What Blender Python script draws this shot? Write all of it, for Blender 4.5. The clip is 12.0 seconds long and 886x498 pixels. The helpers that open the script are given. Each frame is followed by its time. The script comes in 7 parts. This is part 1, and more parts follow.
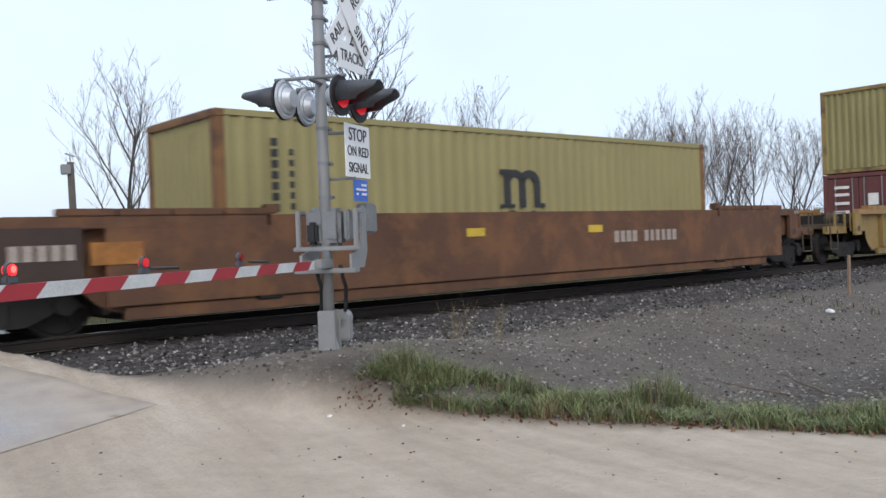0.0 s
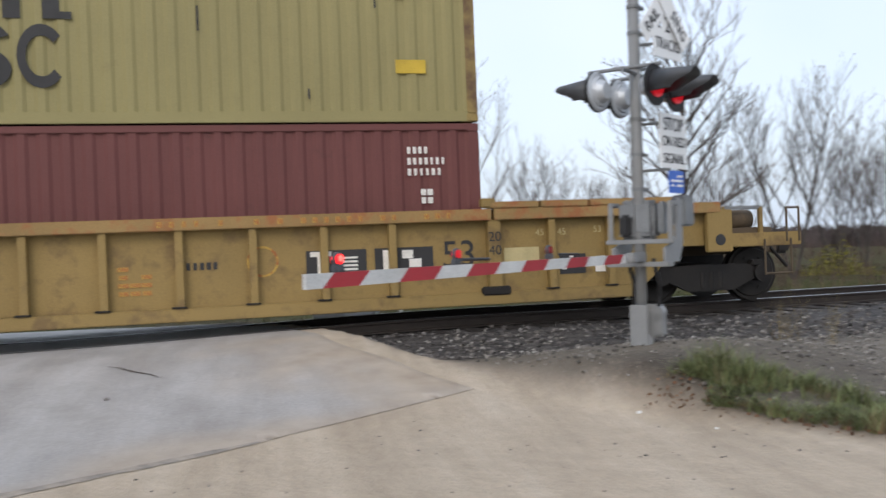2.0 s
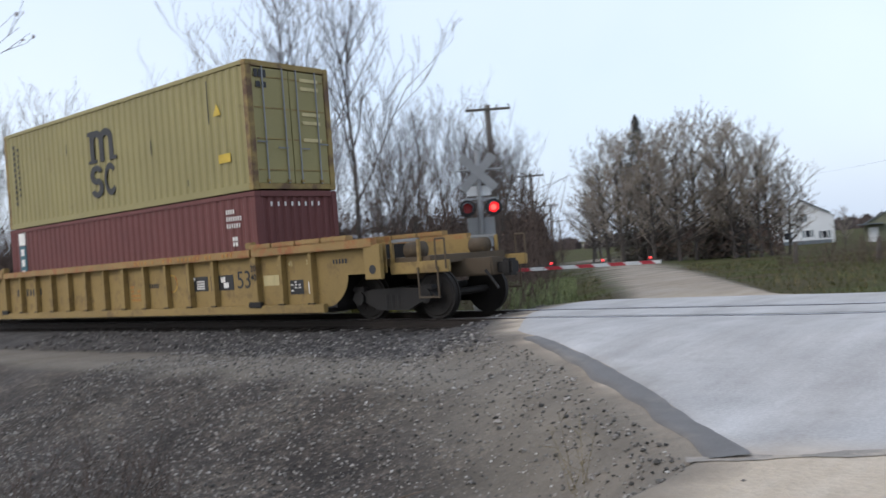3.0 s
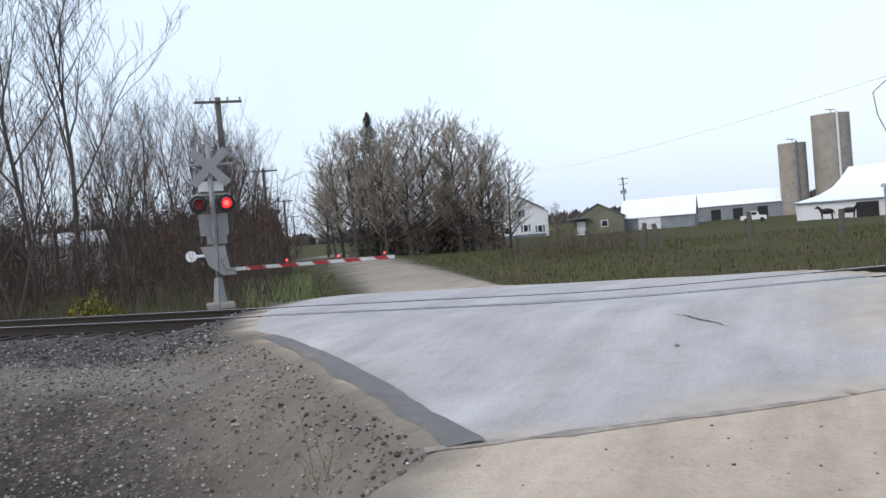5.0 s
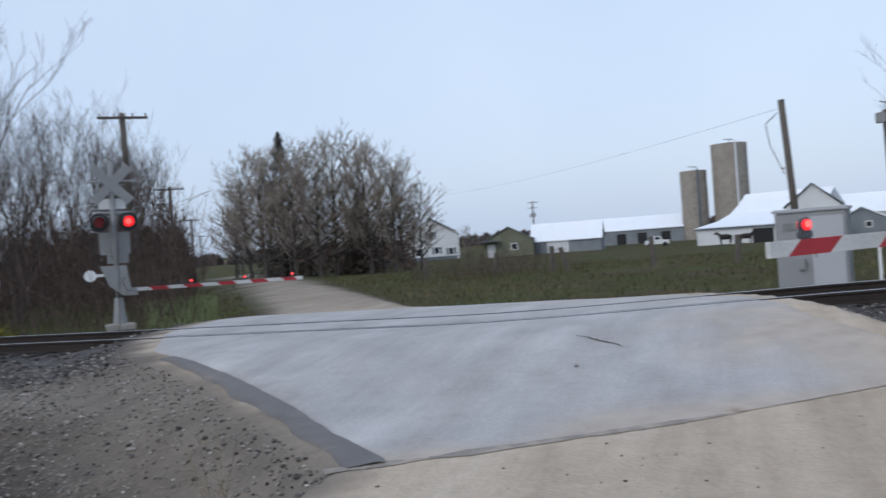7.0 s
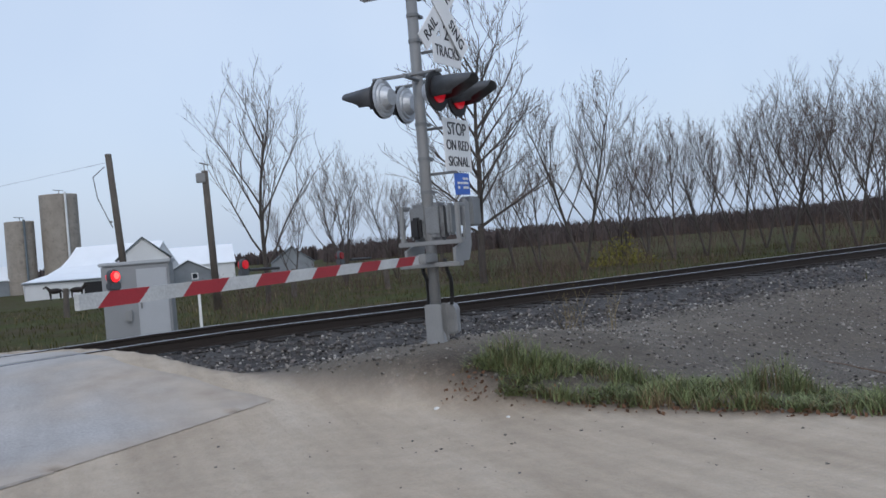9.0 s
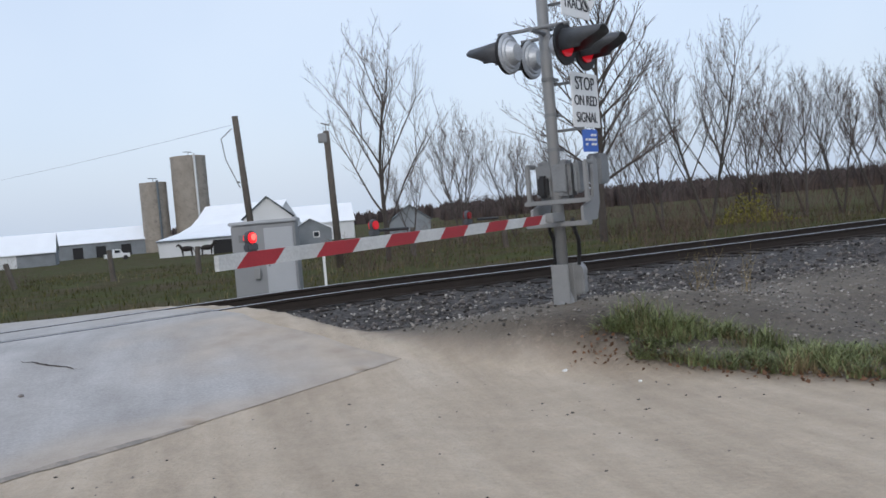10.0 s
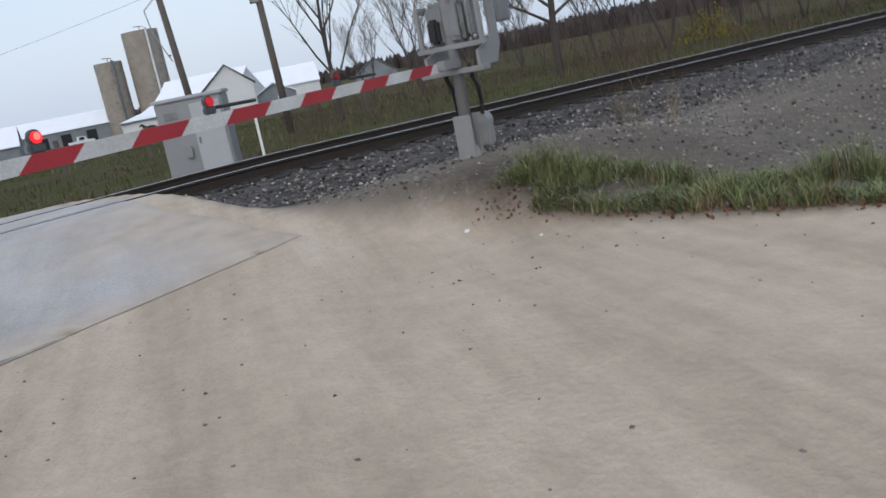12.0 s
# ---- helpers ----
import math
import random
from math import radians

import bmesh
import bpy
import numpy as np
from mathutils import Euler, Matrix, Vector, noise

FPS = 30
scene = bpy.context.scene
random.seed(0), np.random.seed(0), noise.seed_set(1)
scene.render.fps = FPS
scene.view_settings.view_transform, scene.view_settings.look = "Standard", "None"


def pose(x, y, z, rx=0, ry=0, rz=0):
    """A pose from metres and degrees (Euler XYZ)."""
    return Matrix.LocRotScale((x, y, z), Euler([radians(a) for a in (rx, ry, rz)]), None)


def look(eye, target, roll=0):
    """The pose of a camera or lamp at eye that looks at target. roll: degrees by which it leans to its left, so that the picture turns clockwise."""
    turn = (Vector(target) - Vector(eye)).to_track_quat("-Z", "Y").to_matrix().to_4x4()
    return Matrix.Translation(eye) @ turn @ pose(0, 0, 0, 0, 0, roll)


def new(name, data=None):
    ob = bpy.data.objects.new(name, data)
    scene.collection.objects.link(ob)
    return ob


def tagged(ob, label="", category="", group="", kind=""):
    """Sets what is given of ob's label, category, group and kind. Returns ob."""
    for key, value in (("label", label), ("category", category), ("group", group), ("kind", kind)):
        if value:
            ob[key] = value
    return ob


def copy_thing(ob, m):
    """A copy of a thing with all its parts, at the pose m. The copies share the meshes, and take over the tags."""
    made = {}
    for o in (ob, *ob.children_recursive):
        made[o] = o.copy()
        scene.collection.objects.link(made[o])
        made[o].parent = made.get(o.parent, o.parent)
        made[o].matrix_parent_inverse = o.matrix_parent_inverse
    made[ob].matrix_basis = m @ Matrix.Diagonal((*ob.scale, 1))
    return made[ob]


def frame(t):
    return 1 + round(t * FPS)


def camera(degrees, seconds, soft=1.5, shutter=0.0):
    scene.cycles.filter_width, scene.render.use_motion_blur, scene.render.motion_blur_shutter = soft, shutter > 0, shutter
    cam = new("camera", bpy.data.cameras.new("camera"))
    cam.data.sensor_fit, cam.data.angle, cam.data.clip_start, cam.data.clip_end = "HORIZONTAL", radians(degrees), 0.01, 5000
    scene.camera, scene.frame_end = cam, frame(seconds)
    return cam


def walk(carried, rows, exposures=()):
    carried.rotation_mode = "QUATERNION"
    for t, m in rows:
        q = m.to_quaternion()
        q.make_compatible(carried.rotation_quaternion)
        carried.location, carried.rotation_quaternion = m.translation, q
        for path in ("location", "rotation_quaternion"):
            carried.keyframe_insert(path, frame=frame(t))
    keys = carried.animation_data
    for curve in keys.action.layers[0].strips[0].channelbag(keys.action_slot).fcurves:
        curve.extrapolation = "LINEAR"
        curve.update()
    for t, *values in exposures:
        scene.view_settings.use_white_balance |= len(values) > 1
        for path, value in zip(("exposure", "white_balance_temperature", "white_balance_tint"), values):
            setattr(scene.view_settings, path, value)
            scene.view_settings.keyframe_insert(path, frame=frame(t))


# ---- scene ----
cam = camera(53.0, 12.0, shutter=0.12)
PATH = [
    (0, (-0.439, -12.647, 1.258), (0.617, -10.949, 1.244), -2.1),
    (0.5, (-0.41, -12.641, 1.278), (0.684, -10.967, 1.254), -1.1),
    (1, (-0.291, -12.782, 1.251), (1.025, -11.276, 1.226), -1.3),
    (1.5, (-0.334, -12.696, 1.253), (0.844, -11.08, 1.232), -0.7),
    (2, (-0.295, -12.672, 1.254), (0.09, -10.709, 1.248), -1.7),
    (2.1, (-0.318, -12.686, 1.279), (-0.106, -10.698, 1.266), -1.8),
    (2.3, (-0.406, -12.711, 1.273), (-0.552, -10.716, 1.27), -1.2),
    (2.5, (-0.353, -12.706, 1.253), (-0.926, -10.79, 1.274), -2.9),
    (3, (-0.32, -12.686, 1.254), (-1.621, -11.167, 1.26), -4.4),
    (3.1, (-0.337, -12.713, 1.232), (-1.734, -11.283, 1.199), -3.1),
    (3.2, (-0.348, -12.723, 1.231), (-1.821, -11.371, 1.191), -5.3),
    (4.8, (-0.376, -12.693, 1.249), (-1.308, -10.924, 1.191), -5.3),
    (5, (-0.38, -12.663, 1.271), (-1.182, -10.831, 1.219), -4.9),
    (5.5, (-0.363, -12.672, 1.264), (-1.287, -10.898, 1.221), -4.7),
    (6, (-0.37, -12.74, 1.283), (-1.367, -11.006, 1.263), -4.3),
    (6.5, (-0.347, -12.721, 1.27), (-1.312, -10.969, 1.275), -4.3),
    (7, (-0.296, -12.682, 1.26), (-0.909, -10.779, 1.241), -4.3),
    (7.2, (-0.294, -12.654, 1.234), (-0.607, -10.678, 1.222), -3.5),
    (8.8, (-0.201, -12.694, 1.259), (0.467, -10.81, 1.299), -3.9),
    (9, (-0.175, -12.79, 1.244), (0.620, -10.955, 1.228), -4.6),
    (9.5, (-0.181, -12.763, 1.243), (0.601, -10.925, 1.147), -2.4),
    (10, (-0.227, -12.621, 1.267), (0.316, -10.698, 1.178), -4.9),
    (10.5, (-0.057, -12.491, 1.213), (0.411, -10.558, 1.007), -9.1),
    (11, (0.161, -12.466, 1.264), (0.643, -10.54, 1.019), -6.5),
    (11.5, (0.334, -12.292, 1.273), (0.831, -10.37, 1.028), -2.3),
    (12, (0.75, -12.262, 1.217), (1.271, -10.379, 0.791), -11.3),
]
EXPOSURES = [(0, 0.15, 6350, 10), (1.5, 0.15, 6400, 10), (2.0, 0.12, 6600, 10), (3.0, 0.12, 6380, 10), (5.0, 0.22, 6420, 10), (6.0, 0.1, 6420, 10), (6.5, -0.1, 6250, 10), (7.2, -0.25, 6050, 10), (9.0, -0.35, 6050, 10), (9.5, -0.15, 6330, 10), (10.75, -0.22, 6300, 10), (12, -0.15, 6400, 10)]
walk(cam, [(t, look(eye, target, roll)) for t, eye, target, roll in PATH], EXPOSURES)

# ---- sky and sun ----
SUN_EL, SUN_AZ = 38.0, 205.0
world = bpy.data.worlds.new("overcast_sky")
scene.world = world
world.use_nodes = True
wn = world.node_tree
wn.nodes.clear()
sky = wn.nodes.new("ShaderNodeTexSky")
sky.sky_type = "NISHITA"
sky.sun_disc = False
sky.sun_elevation, sky.sun_rotation = radians(SUN_EL), radians(SUN_AZ)
sky.air_density, sky.dust_density, sky.ozone_density = 1.0, 4.0, 1.0
bg_sky = wn.nodes.new("ShaderNodeBackground")
bg_sky.inputs["Strength"].default_value = 0.05
bg_cloud = wn.nodes.new("ShaderNodeBackground")
cl_noise = wn.nodes.new("ShaderNodeTexNoise")
cl_noise.inputs["Scale"].default_value = 1.6
cl_noise.inputs["Detail"].default_value = 4.0
cl_ramp = wn.nodes.new("ShaderNodeValToRGB")
cl_ramp.color_ramp.elements[0].color = (0.60, 0.71, 0.88, 1)
cl_ramp.color_ramp.elements[1].color = (0.80, 0.87, 0.97, 1)
cl_ramp.color_ramp.elements[0].position, cl_ramp.color_ramp.elements[1].position = 0.3, 0.75
cl_co = wn.nodes.new("ShaderNodeTexCoord")
wn.links.new(cl_co.outputs["Generated"], cl_noise.inputs["Vector"])
wn.links.new(cl_noise.outputs["Fac"], cl_ramp.inputs["Fac"])
wn.links.new(cl_ramp.outputs["Color"], bg_cloud.inputs["Color"])
bg_cloud.inputs["Strength"].default_value = 0.92
w_add = wn.nodes.new("ShaderNodeAddShader")
w_out = wn.nodes.new("ShaderNodeOutputWorld")
wn.links.new(sky.outputs["Color"], bg_sky.inputs["Color"])
wn.links.new(bg_sky.outputs[0], w_add.inputs[0])
wn.links.new(bg_cloud.outputs[0], w_add.inputs[1])
wn.links.new(w_add.outputs[0], w_out.inputs["Surface"])
sun_data = bpy.data.lights.new("sun", "SUN")
sun_data.energy, sun_data.angle, sun_data.color = 0.7, radians(25), (1.0, 0.96, 0.9)
sun = new("sun", sun_data)
az, el = radians(SUN_AZ), radians(SUN_EL)
sun_way = Vector((math.sin(az) * math.cos(el), math.cos(az) * math.cos(el), math.sin(el)))
sun.matrix_world = look(sun_way * 100, (0, 0, 0))


# ---- materials ----
def mat(name, base, rough=0.7, metal=0.0, vary=0.25, scale=6.0, fine=60.0, bump=0.15, stain=None, stain_at=0.62, stain_scale=1.3, spec=0.4, pieces=0.0, emit=None, coat=0.0):
    m = bpy.data.materials.new(name)
    m.use_nodes = True
    nt = m.node_tree
    p = nt.nodes["Principled BSDF"]
    co = nt.nodes.new("ShaderNodeTexCoord")
    big = nt.nodes.new("ShaderNodeTexNoise")
    big.inputs["Scale"].default_value, big.inputs["Detail"].default_value = scale, 6.0
    nt.links.new(co.outputs["Object"], big.inputs["Vector"])
    small = nt.nodes.new("ShaderNodeTexNoise")
    small.inputs["Scale"].default_value, small.inputs["Detail"].default_value = fine, 3.0
    nt.links.new(co.outputs["Object"], small.inputs["Vector"])
    ramp = nt.nodes.new("ShaderNodeValToRGB")
    ramp.color_ramp.elements[0].position, ramp.color_ramp.elements[1].position = 0.3, 0.72
    ramp.color_ramp.elements[0].color = (*[c * (1 - vary) for c in base], 1)
    ramp.color_ramp.elements[1].color = (*[min(1, c * (1 + vary)) for c in base], 1)
    mixn = nt.nodes.new("ShaderNodeMath")
    mixn.operation = "MULTIPLY_ADD"
    mixn.inputs[1].default_value = 0.45
    nt.links.new(small.outputs["Fac"], mixn.inputs[0])
    half = nt.nodes.new("ShaderNodeMath")
    half.operation = "MULTIPLY"
    half.inputs[1].default_value = 0.55
    nt.links.new(big.outputs["Fac"], half.inputs[0])
    nt.links.new(half.outputs[0], mixn.inputs[2])
    nt.links.new(mixn.outputs[0], ramp.inputs["Fac"])
    col = ramp.outputs["Color"]
    if stain:
        sn = nt.nodes.new("ShaderNodeTexNoise")
        sn.inputs["Scale"].default_value, sn.inputs["Detail"].default_value, sn.inputs["Roughness"].default_value = stain_scale, 8.0, 0.65
        nt.links.new(co.outputs["Object"], sn.inputs["Vector"])
        sr = nt.nodes.new("ShaderNodeValToRGB")
        sr.color_ramp.elements[0].position, sr.color_ramp.elements[1].position = stain_at - 0.06, stain_at + 0.08
        nt.links.new(sn.outputs["Fac"], sr.inputs["Fac"])
        mx = nt.nodes.new("ShaderNodeMixRGB")
        mx.inputs["Color2"].default_value = (*stain, 1)
        nt.links.new(sr.outputs["Color"], mx.inputs["Fac"])
        nt.links.new(col, mx.inputs["Color1"])
        col = mx.outputs["Color"]
    if pieces:
        oi = nt.nodes.new("ShaderNodeNewGeometry")
        hv = nt.nodes.new("ShaderNodeHueSaturation")
        mr = nt.nodes.new("ShaderNodeMapRange")
        mr.inputs["To Min"].default_value, mr.inputs["To Max"].default_value = 1 - pieces, 1 + pieces
        nt.links.new(oi.outputs["Random Per Island"], mr.inputs["Value"])
        nt.links.new(mr.outputs["Result"], hv.inputs["Value"])
        nt.links.new(col, hv.inputs["Color"])
        col = hv.outputs["Color"]
    nt.links.new(col, p.inputs["Base Color"])
    p.inputs["Roughness"].default_value, p.inputs["Metallic"].default_value = rough, metal
    p.inputs["Specular IOR Level"].default_value = spec
    if coat:
        p.inputs["Coat Weight"].default_value = coat
    if bump:
        bp = nt.nodes.new("ShaderNodeBump")
        bp.inputs["Strength"].default_value, bp.inputs["Distance"].default_value = bump, 0.02
        nt.links.new(mixn.outputs[0], bp.inputs["Height"])
        nt.links.new(bp.outputs["Normal"], p.inputs["Normal"])
    if emit:
        p.inputs["Emission Color"].default_value = (*emit[0], 1)
        p.inputs["Emission Strength"].default_value = emit[1]
    return m


M = {}
M["yellow_box"] = mat("weathered_yellow_container_paint", (0.275, 0.238, 0.103), 0.6, stain=(0.215, 0.175, 0.075), stain_at=0.68, scale=0.7, vary=0.14, bump=0.05)
M["yellow_box_edge"] = mat("dirty_yellow_corner_steel", (0.28, 0.2, 0.07), 0.65, stain=(0.12, 0.07, 0.04), stain_at=0.55, scale=3, bump=0.1)
M["brown_edge"] = mat("rusty_corner_post", (0.2, 0.1, 0.04), 0.7, stain=(0.10, 0.05, 0.03), stain_at=0.55, scale=3, bump=0.1)
M["red_box"] = mat("faded_red_brown_container_paint", (0.135, 0.045, 0.041), 0.65, stain=(0.095, 0.036, 0.032), stain_at=0.66, scale=0.8, vary=0.15, bump=0.05)
M["car_yellow"] = mat("grimy_yellow_railcar_paint", (0.262, 0.178, 0.062), 0.65, stain=(0.17, 0.11, 0.046), stain_at=0.58, scale=0.9, vary=0.2, bump=0.08, stain_scale=2.2)
M["car_yellow_chord"] = mat("scuffed_orange_yellow_chord", (0.29, 0.185, 0.07), 0.65, stain=(0.30, 0.12, 0.045), stain_at=0.55, scale=1.5, bump=0.08, stain_scale=3.0)
M["car_brown"] = mat("rusty_orange_brown_railcar_paint", (0.105, 0.052, 0.03), 0.8, stain=(0.165, 0.078, 0.036), stain_at=0.53, scale=0.9, vary=0.38, bump=0.1)
M["car_grime"] = mat("soot_caked_platform_steel", (0.085, 0.062, 0.04), 0.8, stain=(0.17, 0.115, 0.05), stain_at=0.64, scale=1.5, bump=0.15)
M["orange_patch"] = mat("faded_orange_patch", (0.36, 0.15, 0.035), 0.75, scale=3, bump=0.03, stain=(0.2, 0.09, 0.03), stain_at=0.6)
M["faded_white"] = mat("faded_white_stencil", (0.36, 0.31, 0.27), 0.8, scale=4, bump=0.02, stain=(0.13, 0.07, 0.04), stain_at=0.6, stain_scale=7)
M["soot"] = mat("sooty_brown_panel", (0.05, 0.034, 0.027), 0.8, scale=2, bump=0.08)
M["truck_dark"] = mat("greasy_black_truck_steel", (0.013, 0.011, 0.01), 0.7, scale=5, bump=0.2)
M["wheel"] = mat("dark_wheel_steel", (0.018, 0.015, 0.013), 0.65, metal=0.2, scale=8, bump=0.1)
M["tread"] = mat("polished_wheel_tread", (0.45, 0.44, 0.43), 0.25, metal=0.9, scale=8, bump=0.0)
M["black_paint"] = mat("dull_black_marking", (0.03, 0.03, 0.032), 0.6, scale=3, bump=0.03, stain=(0.2, 0.16, 0.07), stain_at=0.74, stain_scale=6)
M["white_paint"] = mat("chalky_white_marking", (0.72, 0.70, 0.66), 0.6, scale=3, bump=0.03, stain=(0.45, 0.36, 0.25), stain_at=0.66, stain_scale=5)
M["teal_paint"] = mat("teal_marking", (0.05, 0.13, 0.16), 0.6, scale=3, bump=0.03)
M["grey_decal"] = mat("grey_stencil_patch", (0.5, 0.42, 0.22), 0.7, scale=3, bump=0.02)
M["yellow_decal"] = mat("bright_yellow_label", (0.55, 0.38, 0.04), 0.5, scale=3, bump=0.02)
M["graffiti"] = mat("faded_red_chalk_mark", (0.32, 0.10, 0.04), 0.8, scale=5, bump=0.0, stain=(0.48, 0.31, 0.07), stain_at=0.5, stain_scale=9)
M["rail"] = mat("brown_rusty_rail_side", (0.022, 0.016, 0.013), 0.75, scale=6, bump=0.1)
M["rail_top"] = mat("worn_shiny_rail_head", (0.42, 0.42, 0.44), 0.3, metal=0.85, scale=3, bump=0.0)
M["tie"] = mat("creosoted_timber", (0.02, 0.015, 0.012), 0.85, scale=4, fine=40, bump=0.4)
M["stone"] = mat("crushed_ballast_stone", (0.10, 0.09, 0.085), 0.85, scale=10, pieces=0.85, bump=0.3)
M["pebble"] = mat("pale_limestone_pebble", (0.175, 0.16, 0.143), 0.85, scale=10, pieces=0.85, bump=0.2)
M["galv"] = mat("galvanised_grey_mast_paint", (0.25, 0.255, 0.26), 0.5, metal=0.1, scale=4, vary=0.12, stain=(0.25, 0.25, 0.25), stain_at=0.66, bump=0.06)
M["galv_dark"] = mat("weathered_grey_housing", (0.2, 0.21, 0.22), 0.55, metal=0.1, scale=4, stain=(0.15, 0.15, 0.16), stain_at=0.6, bump=0.08)
M["mechanism"] = mat("grimy_grey_gate_mechanism", (0.19, 0.2, 0.21), 0.6, scale=4, stain=(0.09, 0.09, 0.095), stain_at=0.56, bump=0.1, stain_scale=4)
M["lamp_back"] = mat("pale_aluminium_lamp_back", (0.47, 0.5, 0.54), 0.4, metal=0.3, scale=5, bump=0.04)
M["hood"] = mat("dark_grey_lamp_hood", (0.07, 0.075, 0.085), 0.5, scale=5, bump=0.05)
M["black_disc"] = mat("black_target_board", (0.02, 0.02, 0.022), 0.6, scale=5, bump=0.03)
M["lens_dim"] = mat("unlit_red_lens", (0.16, 0.012, 0.014), 0.25, scale=20, bump=0.05, emit=((1.0, 0.02, 0.03), 0.04))
M["lens_side"] = mat("lit_red_lens_seen_aslant", (0.4, 0.01, 0.015), 0.3, scale=20, bump=0.05, emit=((1.0, 0.02, 0.04), 0.32))
M["lens_lit"] = mat("lit_red_signal_lens", (0.8, 0.02, 0.02), 0.3, scale=20, bump=0.0, emit=((1.0, 0.012, 0.02), 1.6))
M["lens_core"] = mat("bright_lamp_core", (0.9, 0.2, 0.16), 0.3, scale=20, bump=0.0, emit=((1.0, 0.07, 0.055), 2.6))
M["sign_white"] = mat("weathered_white_sign_face", (0.78, 0.79, 0.80), 0.45, scale=3, vary=0.06, bump=0.02)
M["sign_black"] = mat("black_sign_letters", (0.025, 0.025, 0.03), 0.5, scale=3, bump=0.0)
M["sign_blue"] = mat("blue_information_plate", (0.04, 0.13, 0.52), 0.45, scale=3, bump=0.02)
M["arm_white"] = mat("dirty_white_gate_stripe", (0.53, 0.54, 0.54), 0.5, scale=3, stain=(0.42, 0.41, 0.39), stain_at=0.62, bump=0.03)
M["arm_red"] = mat("red_gate_stripe", (0.34, 0.025, 0.035), 0.5, scale=3, vary=0.15, bump=0.03)
M["concrete"] = mat("grey_cast_concrete", (0.3, 0.285, 0.26), 0.85, scale=5, bump=0.3)
M["cable"] = mat("black_rubber_cable", (0.02, 0.02, 0.022), 0.5, bump=0.0)
M["cabinet"] = mat("brushed_aluminium_cabinet", (0.26, 0.27, 0.285), 0.45, metal=0.2, scale=2, vary=0.1, bump=0.03)
M["cabinet_door"] = mat("pale_cabinet_door", (0.40, 0.42, 0.45), 0.45, metal=0.1, scale=2, vary=0.06, bump=0.03)
M["pole_wood"] = mat("grey_weathered_pole_timber", (0.105, 0.092, 0.08), 0.9, scale=3, fine=30, bump=0.3)
M["bark"] = mat("grey_brown_bark", (0.07, 0.06, 0.054), 0.9, scale=5, fine=30, bump=0.4)
M["bark_pale"] = mat("pale_weathered_bark", (0.16, 0.14, 0.125), 0.9, scale=5, fine=30, bump=0.4)
M["twig"] = mat("brown_grey_twigs", (0.115, 0.096, 0.087), 0.9, spec=0.08, scale=5, bump=0.0, pieces=0.3)
M["twig_pale"] = mat("pale_budding_twigs", (0.27, 0.232, 0.2), 0.9, scale=5, bump=0.0, pieces=0.3)
M["dead_leaf"] = mat("dry_russet_leaves", (0.16, 0.085, 0.05), 0.9, scale=8, bump=0.0, pieces=0.5)
M["bud_leaf"] = mat("olive_spring_buds", (0.2, 0.17, 0.085), 0.9, scale=8, bump=0.0, pieces=0.5)
M["conifer"] = mat("dark_conifer_needles", (0.105, 0.098, 0.085), 0.9, scale=4, bump=0.0, pieces=0.5)
M["brush"] = mat("tangled_brown_brush", (0.098, 0.072, 0.06), 0.95, spec=0.08, scale=3, bump=0.0, pieces=0.55)
M["brush_green"] = mat("yellow_green_shrub", (0.17, 0.155, 0.03), 0.9, scale=3, bump=0.0, pieces=0.4)
M["grass"] = mat("fresh_spring_grass_blades", (0.155, 0.182, 0.078), 0.75, scale=3, bump=0.0, pieces=0.5)
M["pasture"] = mat("dull_pasture_grass", (0.074, 0.074, 0.028), 0.8, spec=0.08, scale=3, bump=0.0, pieces=0.5)
M["grass_dry"] = mat("dry_straw_grass_blades", (0.2, 0.16, 0.09), 0.85, spec=0.08, scale=3, bump=0.0, pieces=0.4)
M["woods"] = mat("distant_bare_woodland", (0.085, 0.07, 0.068), 0.95, spec=0.08, scale=0.1, fine=2.0, bump=0.0, pieces=0.35)
M["silo"] = mat("tan_concrete_stave", (0.30, 0.27, 0.235), 0.85, scale=0.5, fine=6, bump=0.1, stain=(0.2, 0.18, 0.16), stain_at=0.6)
M["roof_white"] = mat("white_metal_roof", (0.80, 0.83, 0.87), 0.45, scale=0.4, vary=0.05, bump=0.0)
M["wall_white"] = mat("white_clapboard", (0.62, 0.64, 0.66), 0.7, scale=0.5, vary=0.08, bump=0.05)
M["wall_grey"] = mat("grey_barn_boards", (0.20, 0.22, 0.24), 0.8, scale=0.6, bump=0.1)
M["wall_green"] = mat("olive_green_shed_boards", (0.15, 0.155, 0.11), 0.8, scale=0.6, bump=0.1)
M["roof_dark"] = mat("slate_grey_roofing", (0.13, 0.155, 0.175), 0.8, scale=0.6, bump=0.1)
# near-black colour that stands for the shade inside open doorways
M["dark"] = mat("painted_opening_shade", (0.02, 0.02, 0.022), 0.8, bump=0.0)
M["glass"] = mat("dark_window_glass", (0.03, 0.035, 0.045), 0.1, bump=0.0, spec=0.6)
M["horse"] = mat("dark_horse_coat", (0.022, 0.017, 0.015), 0.7, bump=0.0)
M["van_white"] = mat("white_vehicle_paint", (0.7, 0.72, 0.74), 0.35, vary=0.04, bump=0.0)
M["wire"] = mat("grey_overhead_wire", (0.3, 0.32, 0.35), 0.7, bump=0.0)
M["stick"] = mat("dead_grey_wood", (0.14, 0.1, 0.075), 0.9, scale=5, bump=0.3)
M["litter"] = mat("white_litter", (0.7, 0.7, 0.68), 0.7, bump=0.1)
